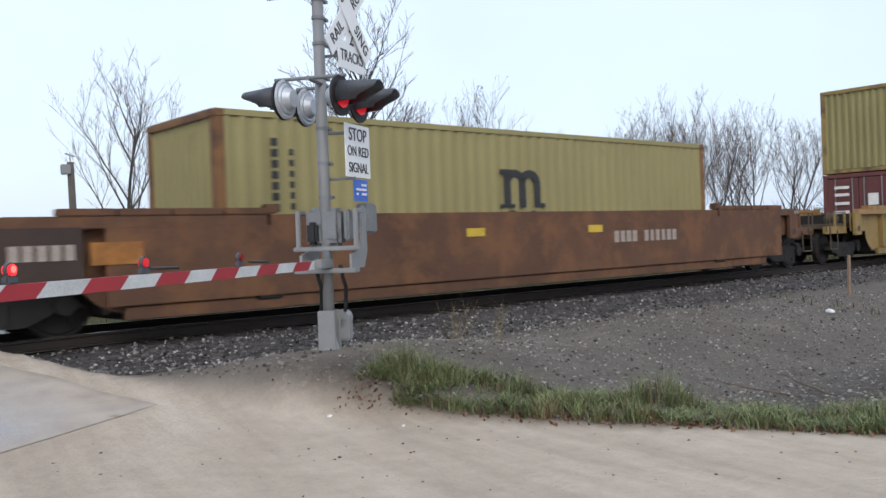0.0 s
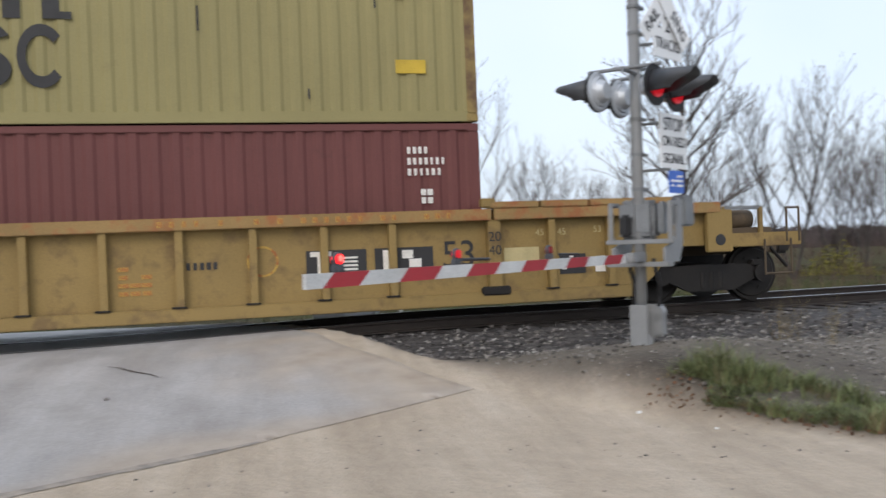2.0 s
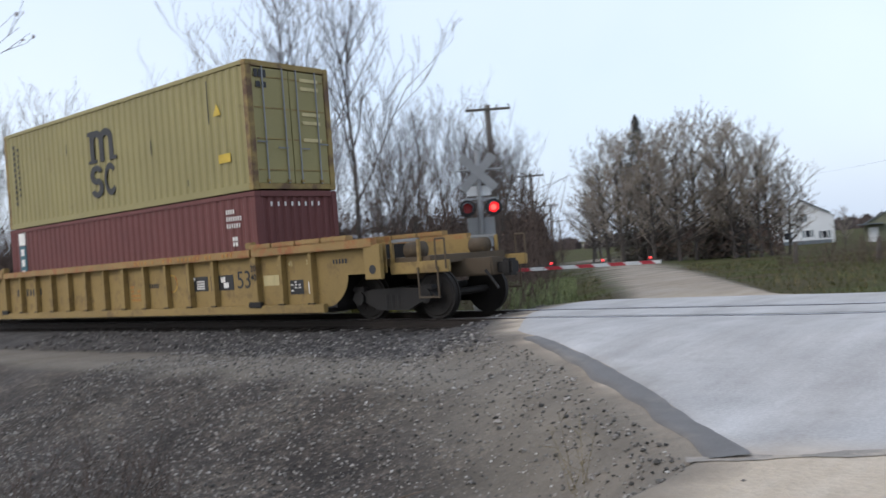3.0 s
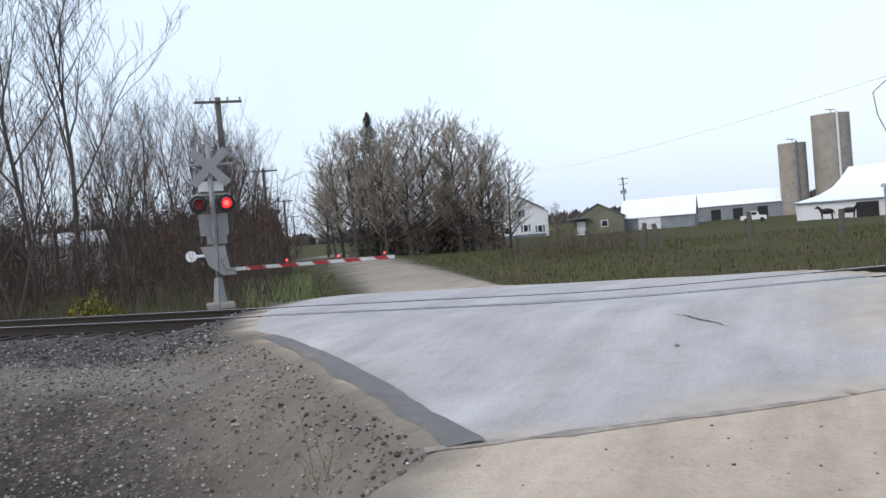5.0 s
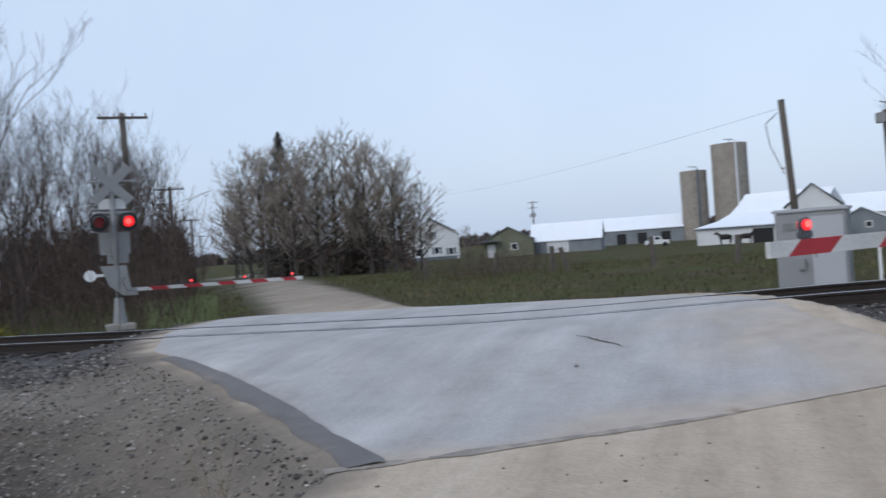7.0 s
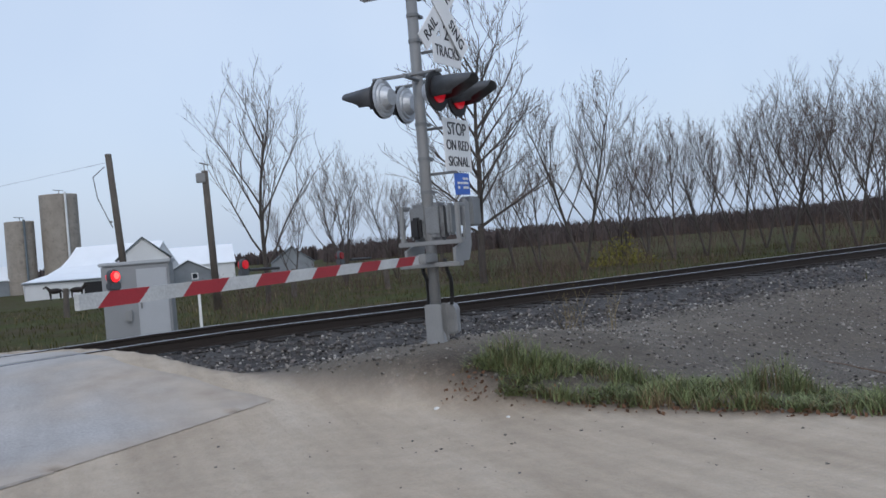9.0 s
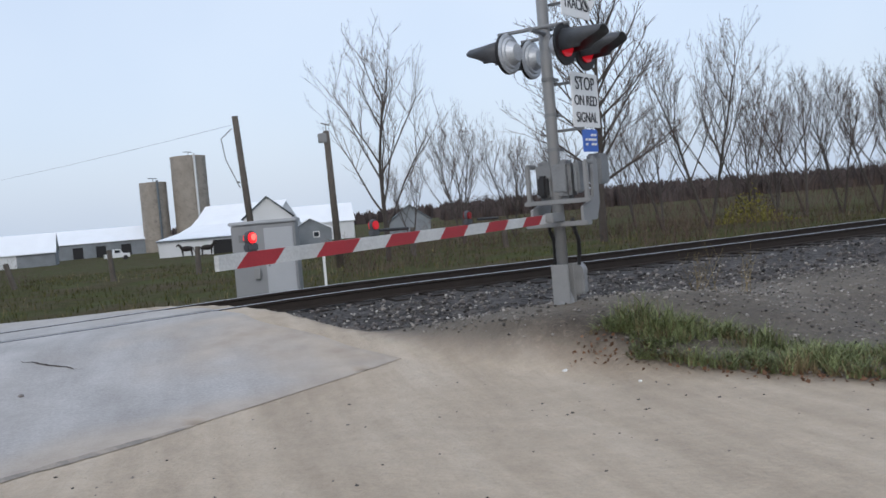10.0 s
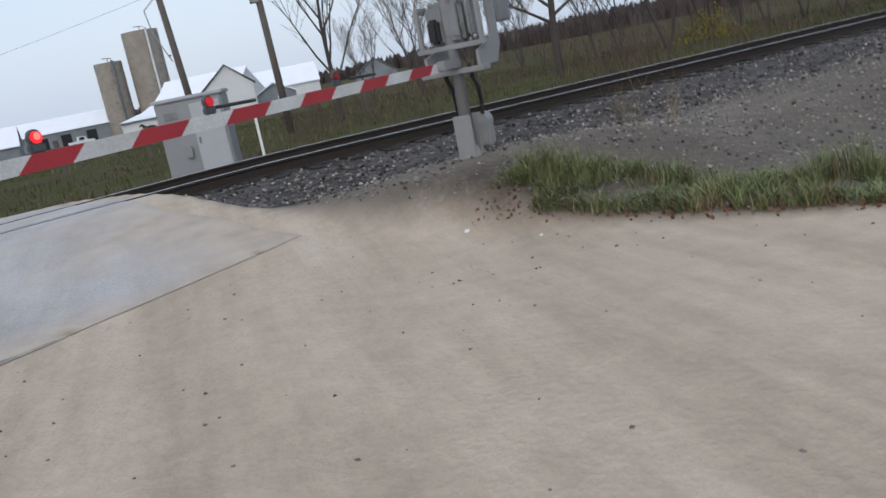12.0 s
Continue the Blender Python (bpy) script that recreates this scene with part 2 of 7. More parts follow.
M["silver_roof"] = mat("silver_metal_roof", (0.55, 0.57, 0.6), 0.45, scale=0.4, vary=0.05, bump=0.0)
M["stake"] = mat("weathered_wooden_stake", (0.26, 0.18, 0.13), 0.9, scale=5, bump=0.2)


# ---- plan ----
STAND = Vector((-0.35, -12.7))
ROAD_AT, ROAD_WAY, ROAD_SIDE = Vector((-4.3, 0.0)), Vector((-0.53, 0.848)), Vector((0.848, 0.53))


def polar(bearing, distance):
    """A place on the plan by its bearing (degrees, left of the track's normal) and distance from the road edge."""
    a = radians(bearing)
    return STAND.x - math.sin(a) * distance, STAND.y + math.cos(a) * distance


def bend(x):
    """How far the near rail has swung away at x: straight to the west, easing into a slope of BEND in the east."""
    a = min(max((x + 6) / 16, 0), 1)
    return BEND * 16 * (a ** 3 - a ** 4 / 2) + (BEND * (x - 10) if x > 10 else 0)


BEND = 0.19


def step(a, b, v):
    v = min(max((v - a) / (b - a), 0.0), 1.0)
    return v * v * (3 - 2 * v)


def rise(x):
    """The track climbs a little where it bends."""
    return 0.21 * step(-5, 3, x)


def road_ab(x, y):
    d = Vector((x, y)) - ROAD_AT
    return d.dot(ROAD_SIDE), d.dot(ROAD_WAY)


def road_half(b):
    """Left and right edge of the road at b metres along it."""
    c = min(max(b, -6.3), 0.6) + 6.3
    left = -2.7 - 0.13 * c - 0.026 * c * c - 0.5 * step(-6.4, -7.4, b) + 2.6 * step(3, 10, b)
    right = 3.6 + 0.8 * step(-5, -1, b) * (1 - step(0, 2, b)) - 2.3 * step(4, 10, b) + 0.5 * step(-8, -14, b) + 0.16 * step(-7.2, -8.6, b)
    return left, right


def road_mask(x, y, bank=0.0):
    a, b = road_ab(x, y)
    left, right = road_half(b)
    soft = 0.35 + 0.25 * noise.noise((x * 0.8, y * 0.8, 0))
    m = step(left - soft - bank, left + soft * 0.3, a) * (1 - step(right - soft * 0.3, right + soft, a))
    return m


def road_z(x, y):
    a, b = road_ab(x, y)
    v = y - bend(x)
    near = -0.02 - 0.35 * step(-1.2, -6.0, v)
    far = -0.02 - 0.33 * step(2.5, 9.0, v) - 1.6 * step(12, 140, v)
    return (near if v < 0.75 else far) + rise(x) * (1 - step(1.5, 5, abs(v - 0.75)))


def land_z(x, y):
    v = y - bend(x)
    a, b = road_ab(x, y)
    bump = 0.05 * noise.noise((x * 0.5, y * 0.5, 1.0)) + 0.02 * noise.noise((x * 2.2, y * 2.2, 5.0))
    if v < 0.75:
        z = -0.195
        z -= 0.165 * step(-1.0, -2.4, v)
        if x > -2:
            # the bench round the mast stands level with the rails, then falls into the ditch
            swell = math.exp(-(((x - 4.2) / 2.6) ** 2 + ((y + 4.0) / 1.5) ** 2))
            z += 0.42 * swell - 0.33 * step(-3.5, -6.5, v) * step(5.0, 9.0, x)
            z += 0.25 * step(-6.5, -10.0, v) * step(5.0, 9.0, x)
        else:
            z -= 0.75 * step(-4.0, -7.5, v) - 0.35 * step(-8.5, -13.0, v)
    else:
        z = -0.195 - 0.345 * step(2.4, 4.5, v) - 2.1 * step(8.0, 150.0, v) + 0.6 * step(200, 900, v)
    z += rise(x) * (1 - step(3, 7, abs(v - 0.75)))
    z += bump * (0.4 if -2 < v < 3.5 else 1.0 + 2 * step(20, 60, abs(v)))
    return z


def ground_z(x, y):
    m = road_mask(x, y, 0.9)
    return land_z(x, y) * (1 - m) + road_z(x, y) * m


# ---- mesh helpers ----
def add_box(bm, cx, cy, cz, sx, sy, sz, bevel=0.0, rot=None):
    m = Matrix.Translation((cx, cy, cz)) @ (rot or Matrix.Identity(4)) @ Matrix.Diagonal((sx, sy, sz, 1))
    r = bmesh.ops.create_cube(bm, size=1, matrix=m)
    if bevel:
        edges = {e for v in r["verts"] for e in v.link_edges}
        bmesh.ops.bevel(bm, geom=list(edges), offset=bevel, segments=2, affect="EDGES")


def add_tube(bm, p, q, r1, r2=None, n=12, caps=True):
    p, q = Vector(p), Vector(q)
    d = q - p
    m = Matrix.Translation((p + q) / 2) @ d.to_track_quat("Z", "Y").to_matrix().to_4x4()
    bmesh.ops.create_cone(bm, cap_ends=caps, segments=n, radius1=r1, radius2=r1 if r2 is None else r2, depth=d.length, matrix=m)


def add_poly(bm, points, depth):
    """A prism from points (Vectors in a plane), pushed out by depth (a Vector)."""
    a = [bm.verts.new(p) for p in points]
    b = [bm.verts.new(Vector(p) + Vector(depth)) for p in points]
    bm.faces.new(a)
    bm.faces.new(list(reversed(b)))
    for i in range(len(a)):
        j = (i + 1) % len(a)
        bm.faces.new((a[j], a[i], b[i], b[j]))


def part(name, bm, material, parent=None, label="", smooth=False):
    if name in ("stencil", "stain", "logo_shape") and parent:
        return islands(name, bm, material, parent, label)
    bmesh.ops.recalc_face_normals(bm, faces=bm.faces)
    me = bpy.data.meshes.new(name)
    bm.to_mesh(me)
    bm.free()
    me.materials.append(material)
    if smooth:
        for f in me.polygons:
            f.use_smooth = True
    ob = new(name, me)
    if parent:
        ob.parent = parent
    if label:
        ob["label"] = label
    return ob


def islands(name, bm, material, parent, label):
    """Painted marks: each separate patch becomes a piece of its own."""
    bm.verts.index_update()
    left, ob = set(bm.verts), None
    while left:
        todo = [min(left, key=lambda v: v.index)]
        found = set(todo)
        while todo:
            for e in todo.pop().link_edges:
                for v in e.verts:
                    if v not in found:
                        found.add(v)
                        todo.append(v)
        left -= found
        order = {v: i for i, v in enumerate(sorted(found, key=lambda v: v.index))}
        faces = [[order[v] for v in f.verts] for f in bm.faces if f.verts[0] in found]
        ob = soup(name, [tuple(v.co) for v in order], faces, material, parent, label)
    bm.free()
    return ob


def again(name, ob, parent, m):
    """One more piece on the same mesh."""
    o = new(name, ob.data)
    o.parent = parent
    o.matrix_basis = m
    return o


def box_part(name, material, parent, cx, cy, cz, sx, sy, sz, bevel=0.01, label="", rot=None):
    bm = bmesh.new()
    add_box(bm, cx, cy, cz, sx, sy, sz, bevel, rot)
    return part(name, bm, material, parent, label)


def thing(name, m, label, category, group="", kind=""):
    ob = new(name)
    ob.matrix_basis = m
    return tagged(ob, label, category, group, kind)


def soup(name, verts, faces, material, parent=None, label=""):
    me = bpy.data.meshes.new(name)
    me.from_pydata(verts, [], faces)
    me.materials.append(material)
    ob = new(name, me)
    if parent:
        ob.parent = parent
    if label:
        ob["label"] = label
    return ob


def text_part(name, words, size, material, parent, m, label="", squeeze=1.0):
    cu = bpy.data.curves.new(name, "FONT")
    cu.body, cu.size, cu.extrude, cu.align_x, cu.align_y = words, size, 0.003, "CENTER", "CENTER"
    tmp = bpy.data.objects.new(name, cu)
    scene.collection.objects.link(tmp)
    dg = bpy.context.evaluated_depsgraph_get()
    me = bpy.data.meshes.new_from_object(tmp.evaluated_get(dg))
    bpy.data.objects.remove(tmp)
    me.materials.clear()
    me.materials.append(material)
    me.transform(Matrix.Diagonal((squeeze, 1, 1, 1)))
    ob = new(name, me)
    ob.parent = parent
    ob.matrix_basis = m
    if label:
        ob["label"] = label
    return ob


# ---- ground ----
def lines(lo, hi, fine, far, grow):
    out = list(np.arange(lo, hi + 1e-6, fine))
    s, v = fine, hi
    while v < far:
        s *= grow
        v += s
        out.append(v)
    s, v = fine, lo
    while v > -far:
        s *= grow
        v -= s
        out.insert(0, v)
    return out


def build_ground():
    xs, ys = lines(-17, 24, 0.21, 3500, 1.13), lines(-16, 7, 0.21, 3500, 1.13)
    verts, kinds = [], []
    for y in ys:
        for x in xs:
            z = ground_z(x, y)
            verts.append((x, y, z))
            m = road_mask(x, y) * (0.5 + 0.5 * step(0.1, 0.45, road_ab(x, y)[0] - road_half(road_ab(x, y)[1])[0] + 0.3 * noise.noise((x * 1.7, y * 1.7, 8))))
            v = y - bend(x)
            a, b = road_ab(x, y)
            bed = step(-2.9, -2.2, v + 0.25 * noise.noise((x, y, 3))) * (1 - step(3.2, 4.2, v)) * (1 - m)
            field = step(4.0, 5.5, v + 0.6 * noise.noise((x * 0.6, y * 0.6, 7))) * (1 - m)
            path = step(-5.0, -4.3, v + 0.3 * noise.noise((x, y, 5))) * (1 - step(-3.2, -2.6, v)) * (1 - m) * (1 - step(6.0, 15.0, x)) * 0.8
            if x < 0 and v < -2.2:
                path = max(path, 0.85 * step(-0.4, -2.4, x) * (1 - step(0.3, 2.9, road_half(b)[0] - a + 0.5 * noise.noise((x * 0.9, y * 0.9, 11)))) * (1 - m))
            if x > 2:
                path = max(path, 0.5 * step(2.0, 5.0, x) * step(-8.5, -6.5, v) * (1 - step(-2.4, -1.6, v + 0.3 * noise.noise((x, y, 5)))) * (1 - m))
            kinds.append((m * (1 - 0.4 * step(5, 14, b)), bed, field, path))
    nx = len(xs)
    faces = [(j * nx + i, j * nx + i + 1, (j + 1) * nx + i + 1, (j + 1) * nx + i) for j in range(len(ys) - 1) for i in range(nx - 1)]
    me = bpy.data.meshes.new("ground")
    me.from_pydata(verts, [], faces)
    at = me.attributes.new("surface", "FLOAT_COLOR", "POINT")
    at.data.foreach_set("color", np.array(kinds, dtype=np.float32).ravel())
    for f in me.polygons:
        f.use_smooth = True
    me.materials.append(ground_material())
    return tagged(new("ground", me), "gravel verge, dirt road and spring field beside the railway", "ground", kind="structure")


def ground_material():
    m = bpy.data.materials.new("gravel_dirt_and_field")
    m.use_nodes = True
    nt = m.node_tree
    p = nt.nodes["Principled BSDF"]
    co = nt.nodes.new("ShaderNodeTexCoord")
    at = nt.nodes.new("ShaderNodeAttribute")
    at.attribute_name = "surface"
    sep = nt.nodes.new("ShaderNodeSeparateColor")
    nt.links.new(at.outputs["Color"], sep.inputs["Color"])

    def noise_node(scale, detail=6.0, rough=0.6, squash=None):
        n = nt.nodes.new("ShaderNodeTexNoise")
        n.inputs["Scale"].default_value, n.inputs["Detail"].default_value, n.inputs["Roughness"].default_value = scale, detail, rough
        if squash:
            mp = nt.nodes.new("ShaderNodeMapping")
            mp.inputs["Rotation"].default_value = (0, 0, squash[0])
            mp.inputs["Scale"].default_value = squash[1]
            nt.links.new(co.outputs["Object"], mp.inputs["Vector"])
            nt.links.new(mp.outputs["Vector"], n.inputs["Vector"])
        else:
            nt.links.new(co.outputs["Object"], n.inputs["Vector"])
        return n.outputs["Fac"]

    def ramp(fac, *stops):
        r = nt.nodes.new("ShaderNodeValToRGB")
        while len(r.color_ramp.elements) < len(stops):
            r.color_ramp.elements.new(0.5)
        for e, (pos, c) in zip(r.color_ramp.elements, stops):
            e.position, e.color = pos, (*c, 1)
        nt.links.new(fac, r.inputs["Fac"])
        return r.outputs["Color"]

    def mix(fac, a, b, mode="MIX"):
        x = nt.nodes.new("ShaderNodeMixRGB")
        x.blend_type = mode
        if isinstance(fac, float):
            x.inputs["Fac"].default_value = fac
        else:
            nt.links.new(fac, x.inputs["Fac"])
        nt.links.new(a, x.inputs["Color1"])
        nt.links.new(b, x.inputs["Color2"])
        return x.outputs["Color"]

    grit = noise_node(45, 4, 0.7)
    vor = nt.nodes.new("ShaderNodeTexVoronoi")
    vor.inputs["Scale"].default_value = 17.0
    nt.links.new(co.outputs["Object"], vor.inputs["Vector"])
    # verge: dark grit with pale stones
    verge = ramp(noise_node(0.9), (0.3, (0.037, 0.031, 0.027)), (0.5, (0.064, 0.053, 0.046)), (0.72, (0.12, 0.103, 0.086)))
    stones = ramp(vor.outputs["Color"], (0.35, (0.5, 0.5, 0.5)), (0.62, (0.85, 0.84, 0.82)), (0.9, (1.7, 1.66, 1.6)))
    verge = mix(0.8, verge, stones, "MULTIPLY")
    chips = nt.nodes.new("ShaderNodeTexVoronoi")
    chips.inputs["Scale"].default_value = 46.0
    nt.links.new(co.outputs["Object"], chips.inputs["Vector"])
    verge = mix(0.75, verge, ramp(chips.outputs["Color"], (0.3, (0.55, 0.54, 0.53)), (0.6, (0.95, 0.93, 0.9)), (0.86, (1.9, 1.84, 1.76))), "MULTIPLY")
    # road: packed pale limestone with wheel tracks along the road and damp patches
    road = ramp(noise_node(0.7, 7, 0.6, (radians(-32), (2.6, 0.35, 1))), (0.3, (0.375, 0.305, 0.232)), (0.52, (0.485, 0.402, 0.312)), (0.72, (0.58, 0.495, 0.40)))
    road = mix(0.22, road, ramp(noise_node(5, 5), (0.35, (0.6, 0.6, 0.6)), (0.65, (1.15, 1.15, 1.15))), "MULTIPLY")
    road = mix(0.2, road, ramp(grit, (0.3, (0.55, 0.54, 0.52)), (0.7, (1.2, 1.2, 1.2))), "MULTIPLY")
    bed = ramp(noise_node(1.6), (0.35, (0.036, 0.032, 0.03)), (0.7, (0.08, 0.073, 0.067)))
    bed = mix(0.85, bed, ramp(vor.outputs["Color"], (0.2, (0.45, 0.45, 0.45)), (0.8, (1.7, 1.7, 1.75))), "MULTIPLY")
    field = ramp(noise_node(0.28, 8, 0.65), (0.3, (0.085, 0.066, 0.042)), (0.45, (0.07, 0.062, 0.033)), (0.6, (0.064, 0.074, 0.027)), (0.8, (0.11, 0.092, 0.056)))
    field = mix(0.5, field, ramp(noise_node(3.0, 6), (0.3, (0.5, 0.5, 0.5)), (0.7, (1.3, 1.3, 1.3))), "MULTIPLY")
    col = mix(sep.outputs["Red"], verge, road)
    worn = ramp(noise_node(2.0), (0.35, (0.15, 0.13, 0.105)), (0.7, (0.23, 0.2, 0.165)))
    col = mix(at.outputs["Alpha"], col, worn)
    col = mix(sep.outputs["Green"], col, bed)
    col = mix(sep.outputs["Blue"], col, field)
    nt.links.new(col, p.inputs["Base Color"])
    sheen = nt.nodes.new("ShaderNodeMapRange")
    sheen.inputs["To Min"].default_value, sheen.inputs["To Max"].default_value = 0.25, 0.02
    nt.links.new(sep.outputs["Blue"], sheen.inputs["Value"])
    nt.links.new(sheen.outputs["Result"], p.inputs["Specular IOR Level"])
    rough = ramp(noise_node(0.5), (0.4, (0.7, 0.7, 0.7)), (0.7, (0.95, 0.95, 0.95)))
    nt.links.new(rough, p.inputs["Roughness"])
    bp = nt.nodes.new("ShaderNodeBump")
    bp.inputs["Strength"].default_value, bp.inputs["Distance"].default_value = 0.5, 0.03
    add = nt.nodes.new("ShaderNodeMath")
    add.operation = "ADD"
    nt.links.new(grit, add.inputs[0])
    nt.links.new(vor.outputs["Distance"], add.inputs[1])
    nt.links.new(add.outputs[0], bp.inputs["Height"])
    nt.links.new(bp.outputs["Normal"], p.inputs["Normal"])
    return m


def asphalt_material():
    m = mat("pale_worn_asphalt", (0.40, 0.39, 0.388), 0.6, vary=0.3, scale=1.1, fine=38, bump=0.45, stain=(0.29, 0.28, 0.27), stain_at=0.60, stain_scale=0.55, spec=0.5)
    nt = m.node_tree
    p = nt.nodes["Principled BSDF"]
    old = p.inputs["Base Color"].links[0].from_socket
    co = nt.nodes.new("ShaderNodeTexCoord")
    mp = nt.nodes.new("ShaderNodeMapping")
    mp.inputs["Rotation"].default_value = (0, 0, radians(-32))
    mp.inputs["Scale"].default_value = (1.6, 0.22, 1)
    nz = nt.nodes.new("ShaderNodeTexNoise")
    nz.inputs["Scale"].default_value, nz.inputs["Detail"].default_value, nz.inputs["Roughness"].default_value = 0.9, 8.0, 0.68
    rp = nt.nodes.new("ShaderNodeValToRGB")
    for e, (pos, c) in zip(rp.color_ramp.elements, ((0.34, (0.78, 0.75, 0.72, 1)), (0.68, (1.07, 1.06, 1.05, 1)))):
        e.position, e.color = pos, c
    mx = nt.nodes.new("ShaderNodeMixRGB")
    mx.blend_type = "MULTIPLY"
    mx.inputs["Fac"].default_value = 1.0
    nt.links.new(co.outputs["Object"], mp.inputs["Vector"])
    nt.links.new(mp.outputs["Vector"], nz.inputs["Vector"])
    nt.links.new(nz.outputs["Fac"], rp.inputs["Fac"])
    nt.links.new(old, mx.inputs["Color1"])
    nt.links.new(rp.outputs["Color"], mx.inputs["Color2"])
    # dirt carried over the slab from the road
    at = nt.nodes.new("ShaderNodeAttribute")
    at.attribute_name = "dust"
    gn = nt.nodes.new("ShaderNodeTexNoise")
    gn.inputs["Scale"].default_value, gn.inputs["Detail"].default_value = 3.0, 6.0
    nt.links.new(co.outputs["Object"], gn.inputs["Vector"])
    gr = nt.nodes.new("ShaderNodeValToRGB")
    gr.color_ramp.elements[0].color, gr.color_ramp.elements[1].color = (0.33, 0.265, 0.205, 1), (0.46, 0.385, 0.305, 1)
    gr.color_ramp.elements[0].position, gr.color_ramp.elements[1].position = 0.3, 0.7
    nt.links.new(gn.outputs["Fac"], gr.inputs["Fac"])
    dm = nt.nodes.new("ShaderNodeMixRGB")
    nt.links.new(at.outputs["Fac"], dm.inputs["Fac"])
    nt.links.new(mx.outputs["Color"], dm.inputs["Color1"])
    nt.links.new(gr.outputs["Color"], dm.inputs["Color2"])
    nt.links.new(dm.outputs["Color"], p.inputs["Base Color"])
    return m


def build_slab():
    """The asphalt crossing: an apron on each side and a panel between the rails, with open flangeways."""
    slab = thing("crossing_slab", Matrix.Identity(4), "pale worn asphalt crossing slab between dirt roads", "road", kind="structure")
    asphalt = asphalt_material()

    def sheet(name, v0, v1, b_near, b_far, nv, na):
        bm = bmesh.new()
        rows, cut = [], set()
        lay = bm.verts.layers.float.new("dust")
        for i in range(nv + 1):
            row = []
            for j in range(na + 1):
                f = j / na
                # walk across the road at this offset from the rail
                x, y = -4.0, 0.0
                v = v0 + (v1 - v0) * i / nv
                for _ in range(12):
                    y = v + bend(x)
                    b = road_ab(x, y)[1]
                    left, right = road_half(b)
                    left += 0.35 + 0.06 * noise.noise((b * 0.7, 0, 2))
                    right -= 0.35 + 0.2 * noise.noise((b * 0.9, 4, 2))
                    a = left + (right - left) * f
                    x = ROAD_AT.x + (a - (y - ROAD_AT.y) * ROAD_SIDE.y) / ROAD_SIDE.x
                y = v + bend(x)
                a, b = road_ab(x, y)
                if b_near is not None and b < b_near + 0.1 * noise.noise((a * 0.8, 1, 1)):
                    d = (b_near - b)
                    x, y = x + ROAD_WAY.x * d, y + ROAD_WAY.y * d
                    cut.add((i, j))
                brink = 1.0 if b_near is None else step(-0.1, 0.5, b - b_near)
                z = road_z(x, y) + 0.006 + 0.01 * brink
                edge = min(f, 1 - f)
                row.append(bm.verts.new((x, y, z - (0.09 if edge == 0 else 0))))
                dust = (step(0.66, 0.97, f + 0.16 * noise.noise((x * 0.9, y * 0.9, 4)) + 0.07 * noise.noise((x * 3, y * 3, 6))) * (1 - 0.75 * step(-1.6, -0.7, v)))
                row[-1][lay] = max(dust, 0.75 * (1 - step(0.05, 0.75, (9 if b_near is None else b - b_near) + 0.5 * noise.noise((x * 1.1, y * 1.1, 12)))))
            rows.append(row)
        for i, (r, s) in enumerate(zip(rows, rows[1:])):
            for k in range(na):
                if not {(i, k), (i, k + 1), (i + 1, k), (i + 1, k + 1)} <= cut:
                    bm.faces.new((r[k], r[k + 1], s[k + 1], s[k]))
        bmesh.ops.delete(bm, geom=[w for w in bm.verts if not w.link_faces], context="VERTS")
        return part(name, bm, asphalt, slab, smooth=True)

    sheet("near_apron", -10.6, -0.1, -6.35, None, 46, 44)
    sheet("rail_panel", 0.14, 1.36, None, None, 5, 44)
    sheet("far_apron", 1.62, 5.2, None, None, 14, 44)
    # dark tar seam along the near and the western edge
    bm = bmesh.new()
    for k in range(60):
        b = -6.35 + 6.15 * k / 59
        left = road_half(b)[0]
        inner = left + 0.43 + 0.06 * noise.noise((b * 0.7, 0, 2)) + 0.03 * noise.noise((b * 3, 3, 2))
        outer = left + 0.17 + 0.07 * noise.noise((b * 1.5, 7, 0)) + 0.1 * step(-2.5, -0.5, b)
        ring = []
        for f, lift in ((-0.15, -0.09), (0, 0.016), (0.4, 0.022), (0.75, 0.03), (1, 0.033)):
            a = outer + (inner - outer) * f
            q = ROAD_AT + ROAD_SIDE * a + ROAD_WAY * b
            base = road_z(*q)
            if f < 0.7:
                base = max(base - 0.05 * (0.7 - max(f, 0)), max(ground_z(q.x + dx, q.y + dy) for dx, dy in ((0, 0), (0.13, 0), (-0.13, 0), (0, 0.13), (0, -0.13))))
            ring.append(bm.verts.new((q.x, q.y, base + lift)))
        if k:
            for i in range(4):
                bm.faces.new((last[i], last[i + 1], ring[i + 1], ring[i]))
        last = ring
    part("tar_edge", bm, mat("dark_tar_edge", (0.13, 0.123, 0.12), 0.7, scale=3, bump=0.3, stain=(0.2, 0.18, 0.16), stain_at=0.6), slab, "dark tarred edge", smooth=True)
    bm = bmesh.new()
    for k in range(60):
        a = -2.7 + 3.4 * k / 59
        w = max(0.002, (0.05 + 0.05 * noise.noise((a * 2.3, 7, 0)) + 0.03 * noise.noise((a * 9, 2, 0))) * (1 - step(-0.3, 1.0, a)))
        mid = -6.35 + 0.1 * noise.noise((a * 0.8, 1, 1))
        p0 = ROAD_AT + ROAD_SIDE * a + ROAD_WAY * (mid - w)
        p1 = ROAD_AT + ROAD_SIDE * a + ROAD_WAY * (mid + w)
        a1 = bm.verts.new((p0.x, p0.y, road_z(*p0) + 0.006))
        a2 = bm.verts.new((p1.x, p1.y, road_z(*p1) + 0.014))
        if k:
            bm.faces.new((last[0], last[1], a2, a1))
        last = (a1, a2)
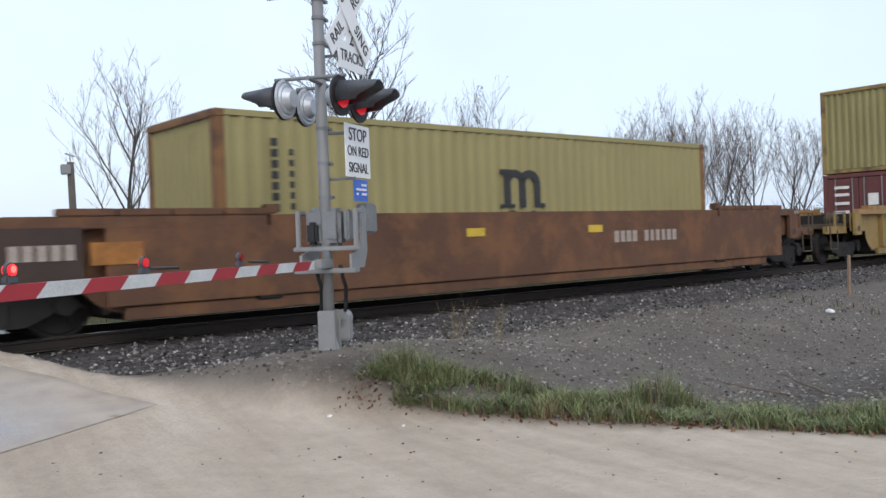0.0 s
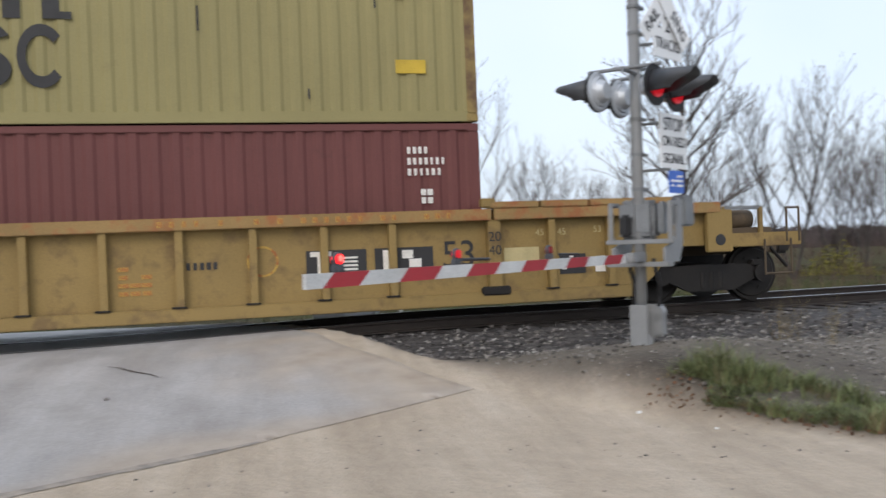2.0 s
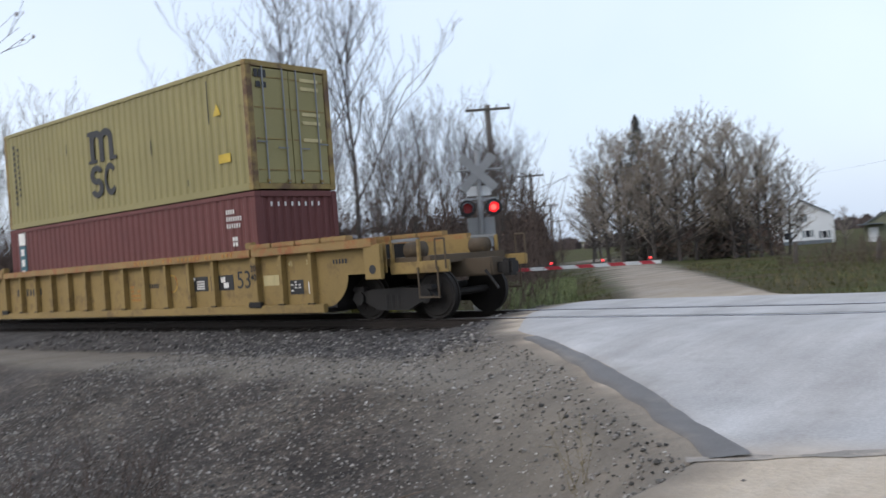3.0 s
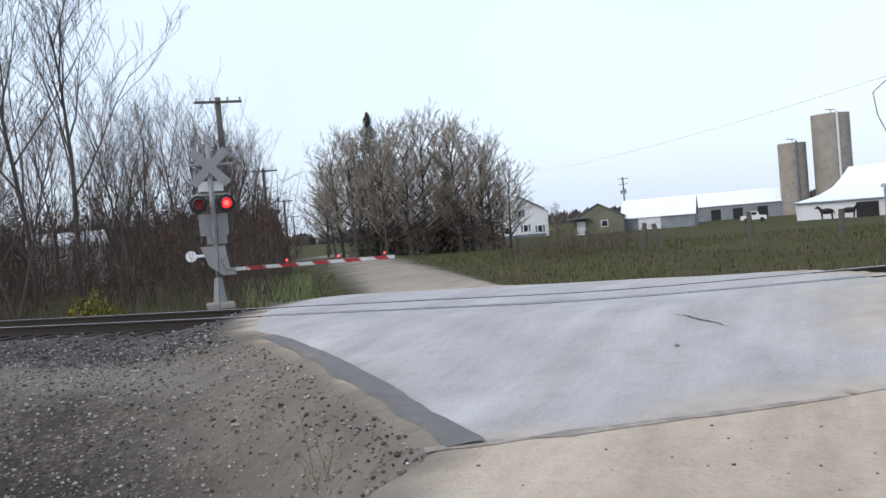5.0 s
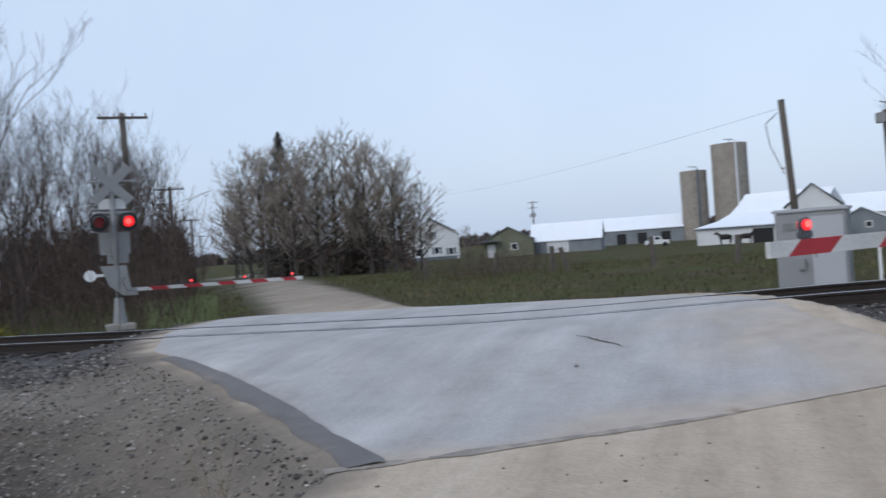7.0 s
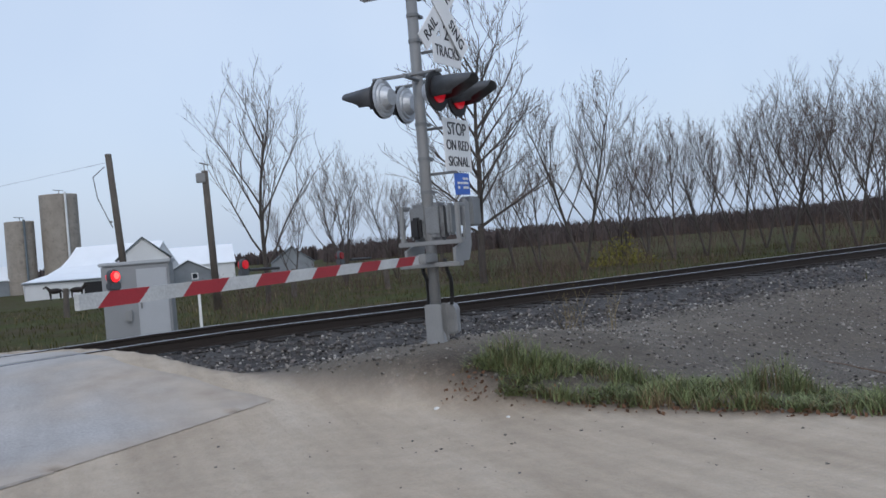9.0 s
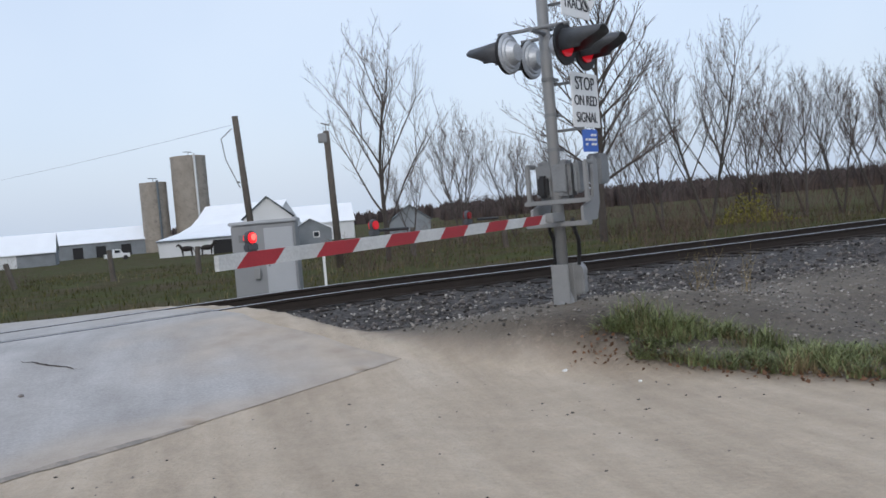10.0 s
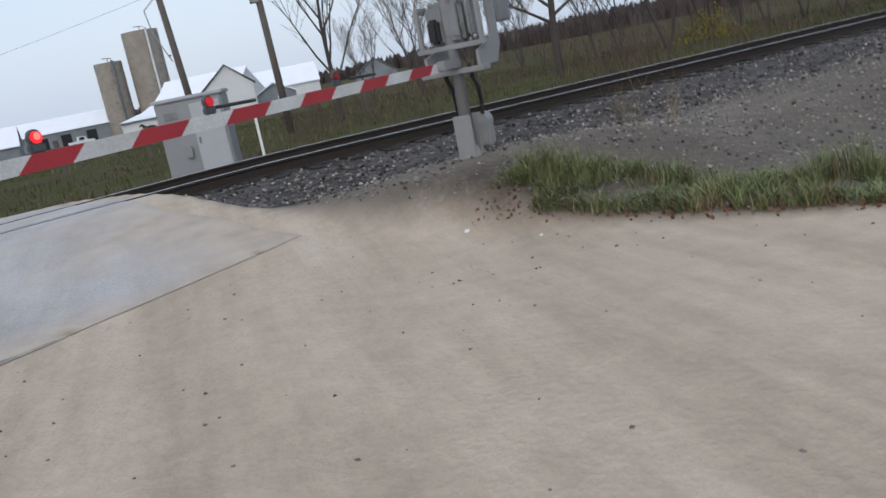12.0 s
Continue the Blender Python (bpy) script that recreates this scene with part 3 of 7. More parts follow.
    part("seam", bm, mat("dark_slab_seam", (0.24, 0.215, 0.19), 0.8, scale=6, bump=0.4, stain=(0.36, 0.31, 0.26), stain_at=0.52, stain_scale=5), slab, "dark dirt-filled slab seam", smooth=True)

    # an open crack across the wheel path
    bm = bmesh.new()
    p, q = Vector((-2.13, -2.06)), Vector((-1.44, -2.77))
    side = (q - p).orthogonal().normalized()
    last = None
    for k in range(13):
        c = p.lerp(q, k / 12) + side * 0.05 * noise.noise((k * 0.6, 3, 3))
        w = 0.018 * math.sin(math.pi * (k + 0.5) / 13)
        ring = [bm.verts.new((*(c + side * d), road_z(*c) + 0.021)) for d in (-w, w)]
        if last:
            bm.faces.new((last[0], last[1], ring[1], ring[0]))
        last = ring
    part("crack", bm, M["soot"], slab, "dark open crack")


def build_track():
    track = thing("railway_track", Matrix.Identity(4), "single railway track with shiny worn rail heads on dark ballast", "railway", kind="structure")
    xs = [-400 + 8 * i for i in range(46)] + [-32 + 1.0 * i for i in range(95)] + [63 + 8 * i for i in range(50)]
    prof = [(-0.07, -0.17), (0.07, -0.17), (0.065, -0.155), (0.012, -0.14), (0.012, -0.045), (0.036, -0.035), (0.036, -0.004), (-0.036, -0.004), (-0.036, -0.035), (-0.012, -0.045), (-0.012, -0.14), (-0.065, -0.155)]
    for off in (0.0, 1.5):
        bm, top = bmesh.new(), bmesh.new()
        last = lt = None
        for x in xs:
            ring = [bm.verts.new((x, bend(x) + off + dy, z + rise(x))) for dy, z in prof]
            tr = [top.verts.new((x, bend(x) + off + dy, z + rise(x))) for dy, z in ((-0.034, -0.0035), (-0.026, 0.0), (0.026, 0.0), (0.034, -0.0035))]
            if last:
                for i in range(len(ring)):
                    j = (i + 1) % len(ring)
                    bm.faces.new((last[i], last[j], ring[j], ring[i]))
                for i in range(3):
                    top.faces.new((lt[i], lt[i + 1], tr[i + 1], tr[i]))
            last, lt = ring, tr
        r = part("rail", bm, M["rail"], track, "rusty brown steel rail")
        part("rail_head", top, M["rail_top"], r, "shiny worn rail head")
    bm = bmesh.new()
    add_box(bm, 0, 0, 0, 0.22, 2.6, 0.17, 0.012)
    tie = None
    for i in range(150):
        x = -36 + 0.55 * i
        a, b = road_ab(x, 0.75 + bend(x))
        if -4.2 < a < 3.9:
            continue
        m = pose(x, bend(x) + 0.75 + random.uniform(-0.03, 0.03), rise(x) - 0.262, 0, 0, math.degrees(math.atan(slope(x))) + random.uniform(-1, 1))
        if tie is None:
            tie = part("tie", bm, M["tie"], track, "dark creosoted timber tie")
            tie.matrix_basis = m
        else:
            again("tie", tie, track, m)


def slope(x):
    return (bend(x + 0.05) - bend(x - 0.05)) / 0.1


def stones(name, n, place, size, material, label, category):
    """Loose stones as one scatter: squashed, tilted octahedra with jittered corners."""
    base = np.array([(1, 0, 0), (-1, 0, 0), (0, 1, 0), (0, -1, 0), (0, 0, 1), (0, 0, -1)], float)
    tri = np.array([(0, 2, 4), (2, 1, 4), (1, 3, 4), (3, 0, 4), (2, 0, 5), (1, 2, 5), (3, 1, 5), (0, 3, 5)])
    rng = np.random.default_rng(len(name) + n)
    vs, fs = [], []
    for _ in range(n):
        p = place(rng)
        if p is None:
            continue
        x, y, z = p
        s = size * rng.uniform(0.5, 1.5) ** 1.5
        q = Euler(rng.uniform(0, 6.3, 3)).to_matrix()
        pts = (base * s * rng.uniform(0.6, 1.2, (6, 1))) @ np.array(q).T
        pts[:, 2] *= 0.75
        k = len(vs) * 6
        vs.append(pts + (x, y, z + s * 0.25))
        fs.append(tri + k)
    return tagged(soup(name, np.concatenate(vs).tolist(), np.concatenate(fs).tolist(), material), label, category, kind="stuff")


def bed_place(rng):
    x = rng.uniform(-24, 40)
    v = rng.choice([rng.uniform(-2.9, -0.1), rng.uniform(0.15, 1.4), rng.uniform(-2.6, -1.0), rng.uniform(1.6, 2.6)])
    y = bend(x) + v
    a, b = road_ab(x, y)
    l, r = road_half(b)
    if l - 0.1 < a < r + 0.1:
        return None
    return x, y, ground_z(x, y) + 0.005


def verge_place(rng):
    if rng.random() < 0.6:
        x, y = rng.uniform(-16, -2), rng.uniform(-10.5, -1.5)
    else:
        x, y = rng.uniform(2, 20), rng.uniform(-8.5, -0.5)
    if road_mask(x, y) > (0.85 if x < 0 else 0.35):
        return None
    return x, y, ground_z(x, y)


def road_place(rng):
    b, a = rng.uniform(-14, -6.6), rng.uniform(-4, 5)
    p = ROAD_AT + ROAD_SIDE * a + ROAD_WAY * b
    return p.x, p.y, ground_z(p.x, p.y) - 0.004


build_ground()
build_slab()
build_track()
stones("ballast", 15000, bed_place, 0.029, M["stone"], "dark crushed stone ballast under the rails", "ballast")
stones("gravel", 34000, verge_place, 0.015, M["pebble"], "pale loose gravel on the dirt verge", "gravel")
stones("gravel", 5000, verge_place, 0.024, M["pebble"], "coarse grey crushed stone on the verge", "gravel")
M["chip"] = mat("chalky_pale_stone_chip", (0.36, 0.34, 0.315), 0.8, scale=10, pieces=0.3, bump=0.1)
stones("gravel", 2400, bed_place, 0.02, M["chip"], "pale stone chips among the ballast", "gravel")
stones("gravel", 2600, verge_place, 0.017, M["chip"], "pale stone chips on the verge", "gravel")
stones("road_grit", 420, road_place, 0.011, M["stone"], "small dark stones on the dirt road", "gravel")


# ---- train ----
# car space: x towards the rear from the middle of the well, y across (0 on the centre line), z from the rail top
HALF_BOX = 6.1


def corrugated(bm, x0, x1, y, z0, z1, out, pitch=0.28, deep=0.03):
    """A trapezoid-ribbed wall along x at y; out is the sign of its outer side."""
    xs, n = [], int(round((x1 - x0) / pitch))
    w = (x1 - x0) / n
    for i in range(n):
        xs += [(x0 + w * (i + 0.02), 0), (x0 + w * (i + 0.32), 0), (x0 + w * (i + 0.5), deep), (x0 + w * (i + 0.82), deep)]
    xs.append((x1, 0))
    low = [bm.verts.new((x, y - out * d, z0)) for x, d in xs]
    top = [bm.verts.new((x, y - out * d, z1)) for x, d in xs]
    for i in range(len(xs) - 1):
        bm.faces.new((low[i], low[i + 1], top[i + 1], top[i]))


def build_container(name, z0, high, paint, edge, label, doors_rear, rails_edge=None, L=6.096):
    box = thing(name, Matrix.Identity(4), label, "container", "containers on the train")
    hw = 1.219
    for s in (-1, 1):
        bm = bmesh.new()
        corrugated(bm, -L + 0.16, L - 0.16, s * (hw - 0.012), z0 + 0.16, z0 + high - 0.1, s)
        part("side_wall", bm, paint, box)
        for z, h in ((z0 + 0.08, 0.16), (z0 + high - 0.05, 0.1)):
            box_part("side_rail", rails_edge or paint, box, 0, s * (hw - 0.03), z, 2 * L - 0.3, 0.06, h, 0.008)
    for sx in (-1, 1):
        for s in (-1, 1):
            box_part("corner_post", edge, box, sx * (L - 0.08), s * (hw - 0.08), z0 + high / 2, 0.16, 0.16, high - 0.24, 0.012)
            for z in (z0 + 0.06, z0 + high - 0.06):
                box_part("corner_casting", edge, box, sx * (L - 0.09), s * (hw - 0.081), z, 0.178, 0.166, 0.118, 0.01)
    bm = bmesh.new()
    n = 40
    for i in range(n):
        add_box(bm, -L + 0.3 + (2 * L - 0.6) * i / (n - 1), 0, z0 + high - 0.04, 0.16, 2 * hw - 0.14, 0.03)
    add_box(bm, 0, 0, z0 + high - 0.065, 2 * L - 0.2, 2 * hw - 0.1, 0.03)
    part("roof", bm, paint, box)
    box_part("floor_frame", M["truck_dark"], box, 0, 0, z0 + 0.09, 2 * L - 0.3, 2 * hw - 0.2, 0.1)
    for sx in (-1, 1):
        doors = (sx > 0) == doors_rear
        if not doors:
            bm = bmesh.new()
            n = 9
            pts = []
            w = (2 * hw - 0.32) / n
            for i in range(n):
                y = -hw + 0.16 + w * i
                pts += [(y, 0), (y + w * 0.32, 0), (y + w * 0.5, 0.05), (y + w * 0.82, 0.05)]
            pts.append((hw - 0.16, 0))
            lo = [bm.verts.new((sx * (L - 0.03 - d), y, z0 + 0.16)) for y, d in pts]
            hi = [bm.verts.new((sx * (L - 0.03 - d), y, z0 + high - 0.1)) for y, d in pts]
            for i in range(len(pts) - 1):
                bm.faces.new((lo[i], lo[i + 1], hi[i + 1], hi[i]))
            part("end_wall", bm, paint, box)
        else:
            for s in (-1, 1):
                d = box_part("door", paint, box, sx * (L - 0.05), s * 0.535, z0 + high / 2, 0.05, 1.05, high - 0.3, 0.008)
                for k in range(4):
                    box_part("panel_rib", edge, d, sx * (L - 0.02), s * 0.535, z0 + 0.45 + k * (high - 0.8) / 3, 0.02, 0.98, 0.03, 0.004)
                for o in (0.2, 0.78):
                    bm = bmesh.new()
                    add_tube(bm, (sx * (L + 0.01), s * o, z0 + 0.14), (sx * (L + 0.01), s * o, z0 + high - 0.12), 0.018, n=8)
                    part("locking_bar", bm, M["galv"], d, "dull grey locking bar")
                    box_part("handle", M["galv_dark"], d, sx * (L + 0.03), s * (o + 0.12), z0 + 0.95 + (0.12 if o > 0.5 else 0), 0.02, 0.3, 0.03, 0.004)
                    box_part("keeper", edge, d, sx * (L + 0.01), s * o, z0 + 0.2, 0.05, 0.1, 0.06, 0.006)
        for z in (z0 + 0.08, z0 + high - 0.06):
            box_part("end_rail", edge, box, sx * (L - 0.04), 0, z, 0.07, 2 * hw - 0.32, 0.13, 0.008)
    return box


def slabs(bm, items, y, out=-1):
    """Flat marks proud of the near wall: (x, z, width, height) each."""
    for x, z, w, h in items:
        add_box(bm, x, y + out * 0.004, z, w, 0.008, h)


def emblem(box, y, x, z, scale):
    """A dark three-legged arch with serifs over two rounded open shapes."""
    bm = bmesh.new()
    s = scale
    slabs(bm, [(x - 0.5 * s, z, 0.22 * s, 0.88 * s), (x, z - 0.12 * s, 0.22 * s, 0.64 * s), (x + 0.5 * s, z - 0.12 * s, 0.22 * s, 0.64 * s),
               (x - 0.64 * s, z + 0.38 * s, 0.18 * s, 0.11 * s), (x + 0.64 * s, z - 0.39 * s, 0.24 * s, 0.1 * s), (x - 0.5 * s, z - 0.4 * s, 0.46 * s, 0.08 * s)], y)
    for cx in (x - 0.25 * s, x + 0.25 * s):
        ring = [(radians(18 * k), cx, z + 0.14 * s) for k in range(11)]
        for (a, px, pz), (b, _, _) in zip(ring, ring[1:]):
            add_poly(bm, [Vector((px + r * math.cos(v), y, pz + 0.84 * r * math.sin(v))) for v, r in ((a, 0.14 * s), (a, 0.36 * s), (b, 0.36 * s), (b, 0.14 * s))], Vector((0, -0.008, 0)))
    part("emblem_arch", bm, M["black_paint"], box, "dark painted emblem")
    for cx, a0, a1 in ((x - 0.36 * s, 0, 0), (x + 0.36 * s, 40, 320)):
        bm = bmesh.new()
        zc = z - 0.95 * s
        if a0 == a1:
            arcs = [(zc + 0.18 * s, 20, 270, 0.19 * s), (zc - 0.18 * s, -160, 90, 0.19 * s)]
        else:
            arcs = [(zc, a0, a1, 0.36 * s)]
        for zz, b0, b1, r in arcs:
            n = 16
            for i in range(n):
                a, b = radians(b0 + (b1 - b0) * i / n), radians(b0 + (b1 - b0) * (i + 1) / n)
                w = 0.16 * s
                wx = 0.72 if a0 != a1 else 1.25
                pts = [(cx + wx * math.cos(a) * (r - w / 2), zz + math.sin(a) * (r - w / 2)), (cx + wx * math.cos(a) * (r + w / 2), zz + math.sin(a) * (r + w / 2)),
                       (cx + wx * math.cos(b) * (r + w / 2), zz + math.sin(b) * (r + w / 2)), (cx + wx * math.cos(b) * (r - w / 2), zz + math.sin(b) * (r - w / 2))]
                add_poly(bm, [Vector((px, y, pz)) for px, pz in pts], Vector((0, -0.008, 0)))
        part("emblem_curve", bm, M["black_paint"], box, "dark painted emblem")


def bars(name, box, material, y, x, z, cols, rows, w, h, gx, gz, skip=0.0, label="unreadable stencilled marks"):
    first = None
    for r in range(rows):
        for c in range(cols):
            if random.random() >= skip:
                m = Matrix.Translation((x + c * gx, y - 0.004, z - r * gz)) @ Matrix.Diagonal((w * random.uniform(0.7, 1.0), 0.008, h, 1))
                if first is None:
                    bm = bmesh.new()
                    add_box(bm, 0, 0, 0, 1, 1, 1)
                    first = part(name, bm, material, box, label)
                    first.matrix_basis = m
                else:
                    again(name, first, box, m)


def build_truck(car, x):
    truck = thing("truck", Matrix.Translation((x, 0, 0)), "", "")
    for k in ("label", "category"):
        if k in truck:
            del truck[k]
    truck.parent = car
    for s in (-1, 1):
        bm = bmesh.new()
        pts = [(-1.15, 0.42), (-0.95, 0.58), (-0.45, 0.62), (0.45, 0.62), (0.95, 0.58), (1.15, 0.42), (0.75, 0.36), (0.4, 0.2), (-0.4, 0.2), (-0.75, 0.36)]
        add_poly(bm, [Vector((px, s * 0.98, pz)) for px, pz in pts], Vector((0, s * 0.12, 0)))
        for o in (-0.16, 0.0, 0.16):
            add_tube(bm, (o, s * 1.05, 0.24), (o, s * 1.05, 0.5), 0.07, n=10)
        for o in (-0.89, 0.89):
            add_tube(bm, (o, s * 0.95, 0.457), (o, s * 1.16, 0.457), 0.14, n=14)
            add_box(bm, o, s * 1.06, 0.62, 0.34, 0.16, 0.1, 0.02)
        part("side_frame", bm, M["truck_dark"], truck)
    box_part("bolster", M["truck_dark"], truck, 0, 0, 0.5, 0.5, 1.9, 0.26, 0.03)
    for o in (-0.89, 0.89):
        axle = new("wheelset")
        axle.parent = truck
        axle.matrix_basis = Matrix.Translation((o, 0, 0.457))
        bm = bmesh.new()
        add_tube(bm, (0, -0.9, 0), (0, 0.9, 0), 0.075, n=12)
        part("axle_shaft", bm, M["wheel"], axle)
        for s in (-1, 1):
            bm = bmesh.new()
            add_tube(bm, (0, s * 0.70, 0), (0, s * 0.735, 0), 0.485, n=32)
            add_tube(bm, (0, s * 0.735, 0), (0, s * 0.83, 0), 0.457, n=32)
            add_tube(bm, (0, s * 0.83, 0), (0, s * 0.85, 0), 0.41, 0.39, n=32)
            for k in range(6):
                a = k * math.pi / 3
                add_box(bm, 0.27 * math.cos(a), s * 0.85, 0.27 * math.sin(a), 0.05, 0.03, 0.05)
            part("wheel", bm, M["wheel"], axle)
        WHEELS.append(axle)
    return truck


WHEELS = []
WELL = HALF_BOX + 2.3
TRUCK = HALF_BOX + 3.85


def car_shell(name, label, paint, chord, posts):
    car = thing(name, Matrix.Identity(4), label, "railcar", "well cars of the train")
    y = 1.5
    for s in (-1, 1):
        # side plate with arched cut over each truck
        bm = bmesh.new()
        lo, hi = [], []
        outline = [(-WELL + 0.02, 0.32)]
        arch = []
        for k in range(9):
            a = radians(90 * k / 8)
            arch.append((WELL + 0.62 * math.sin(a), 0.32 + 0.62 * (1 - math.cos(a)) ** 0.85))
        right = arch + [(HALF_BOX + 4.0, 0.94), (HALF_BOX + 4.0, 1.50)]
        left = [(-px, pz) for px, pz in reversed(right)]
        pts = right + left
        add_poly(bm, [Vector((px, s * (y - 0.16), pz)) for px, pz in pts], Vector((0, s * 0.02, 0)))
        side = part("side_plate", bm, paint, car)
        # bottom sill angle and top chord
        box_part("bottom_sill", paint, car, 0, s * (y - 0.06), 0.3, 2 * WELL, 0.12, 0.18, 0.012)
        box_part("top_chord", chord, car, 0, s * (y - 0.05), 1.53, 2 * (HALF_BOX + 0.05), 0.16, 0.17, 0.012)
        for sx in (-1, 1):
            cx = sx * (HALF_BOX + 1.75)
            box_part("raised_chord", chord, car, cx + sx * 0.2, s * (y - 0.05), 1.53, 3.7, 0.16, 0.17, 0.012)
            for k in range(4):
                box_part("chord_cap", chord, car, sx * (HALF_BOX + 0.42 + 0.78 * k), s * (y - 0.06), 1.665, 0.74, 0.2, 0.1, 0.012)
            box_part("lug", paint, car, sx * (HALF_BOX + 0.02), s * (y - 0.05), 1.70, 0.22, 0.16, 0.14, 0.02)
            box_part("end_box", paint, car, sx * (HALF_BOX + 3.78), s * (y - 0.03), 1.16, 0.44, 0.1, 0.66, 0.012)
            bm = bmesh.new()
            add_tube(bm, (sx * (HALF_BOX + 3.78), s * (y + 0.012), 1.02), (sx * (HALF_BOX + 3.78), s * (y + 0.026), 1.02), 0.09, n=12)
            part("lift_hole", bm, M["black_paint"], car)
        xs = posts
        for i, px in enumerate(xs):
            strong = abs(abs(px) - HALF_BOX - 0.1) < 0.15
            bm = bmesh.new()
            w = 0.2 if strong else 0.11
            add_box(bm, px, s * (y - 0.075), 0.92, w, 0.14, 1.06, 0.01)
            part("side_post", bm, paint, car)
            if strong:
                box_part("foot_casting", M["truck_dark"], car, px, s * (y - 0.02), 0.41, 0.44, 0.1, 0.13, 0.02)
            else:
                box_part("post_foot", M["truck_dark"], car, px - 0.02, s * (y - 0.01), 0.405, 0.2, 0.06, 0.025, 0.005)
    # well floor and bulkheads
    box_part("well_floor", M["truck_dark"], car, 0, 0, 0.245, 2 * WELL - 0.2, 2.7, 0.1)
    for sx in (-1, 1):
        box_part("bulkhead", M["truck_dark"], car, sx * (WELL + 0.2), 0, 0.9, 0.08, 2.7, 1.2)
        box_part("deck", M["car_grime"], car, sx * (HALF_BOX + 3.6), 0, 1.12, 2.7, 2.3, 0.16, 0.02)
        box_part("centre_sill", M["car_grime"], car, sx * (HALF_BOX + 4.55), 0, 0.92, 2.2, 0.5, 0.34, 0.03)
        for s in (-1, 1):
            box_part("platform_sill", paint, car, sx * (HALF_BOX + 4.7), s * 1.2, 1.0, 1.45, 0.09, 0.22, 0.012)
            box_part("platform_top_rail", M["galv_dark"], car, sx * (HALF_BOX + 4.35), s * 1.2, 1.52, 0.75, 0.05, 0.06, 0.01)
            for o, h in ((4.02, 1.3), (4.7, 1.28)):
                box_part("platform_post", paint, car, sx * (HALF_BOX + o), s * 1.2, h, 0.07, 0.06, 0.5, 0.008)
            bm = bmesh.new()
            add_tube(bm, (sx * (HALF_BOX + 4.25), s * 0.98, 1.33), (sx * (HALF_BOX + 4.62), s * 0.98, 1.33), 0.16, n=16)
            part("brake_reservoir", bm, M["car_grime"], car, smooth=True)
            bm = bmesh.new()
            for px in (5.15, 5.38):
                add_tube(bm, (sx * (HALF_BOX + px), s * 1.25, 0.95), (sx * (HALF_BOX + px), s * 1.25, 1.5), 0.018, n=8)
            add_tube(bm, (sx * (HALF_BOX + 5.15), s * 1.25, 1.5), (sx * (HALF_BOX + 5.38), s * 1.25, 1.5), 0.018, n=8)
            add_tube(bm, (sx * (HALF_BOX + 4.72), s * 1.28, 1.0), (sx * (HALF_BOX + 4.72), s * 1.28, 0.42), 0.018, n=8)
            add_tube(bm, (sx * (HALF_BOX + 5.2), s * 1.28, 1.0), (sx * (HALF_BOX + 5.2), s * 1.28, 0.42), 0.018, n=8)
            add_tube(bm, (sx * (HALF_BOX + 4.72), s * 1.28, 0.44), (sx * (HALF_BOX + 5.2), s * 1.28, 0.44), 0.018, n=8)
            part("grab_iron", bm, M["car_grime"], car)
        bm = bmesh.new()
        add_box(bm, sx * (HALF_BOX + 5.55), 0, 0.88, 0.5, 0.16, 0.2, 0.02)
        add_box(bm, sx * (HALF_BOX + 5.86), 0.03, 0.88, 0.26, 0.3, 0.32, 0.05)
        add_tube(bm, (sx * (HALF_BOX + 5.5), -0.25, 0.85), (sx * (HALF_BOX + 5.8), -0.28, 0.5), 0.03, n=8)
        part("coupler", bm, M["truck_dark"], car, "rusty dark coupler with hanging hose")
        build_truck(car, sx * TRUCK)
    return car


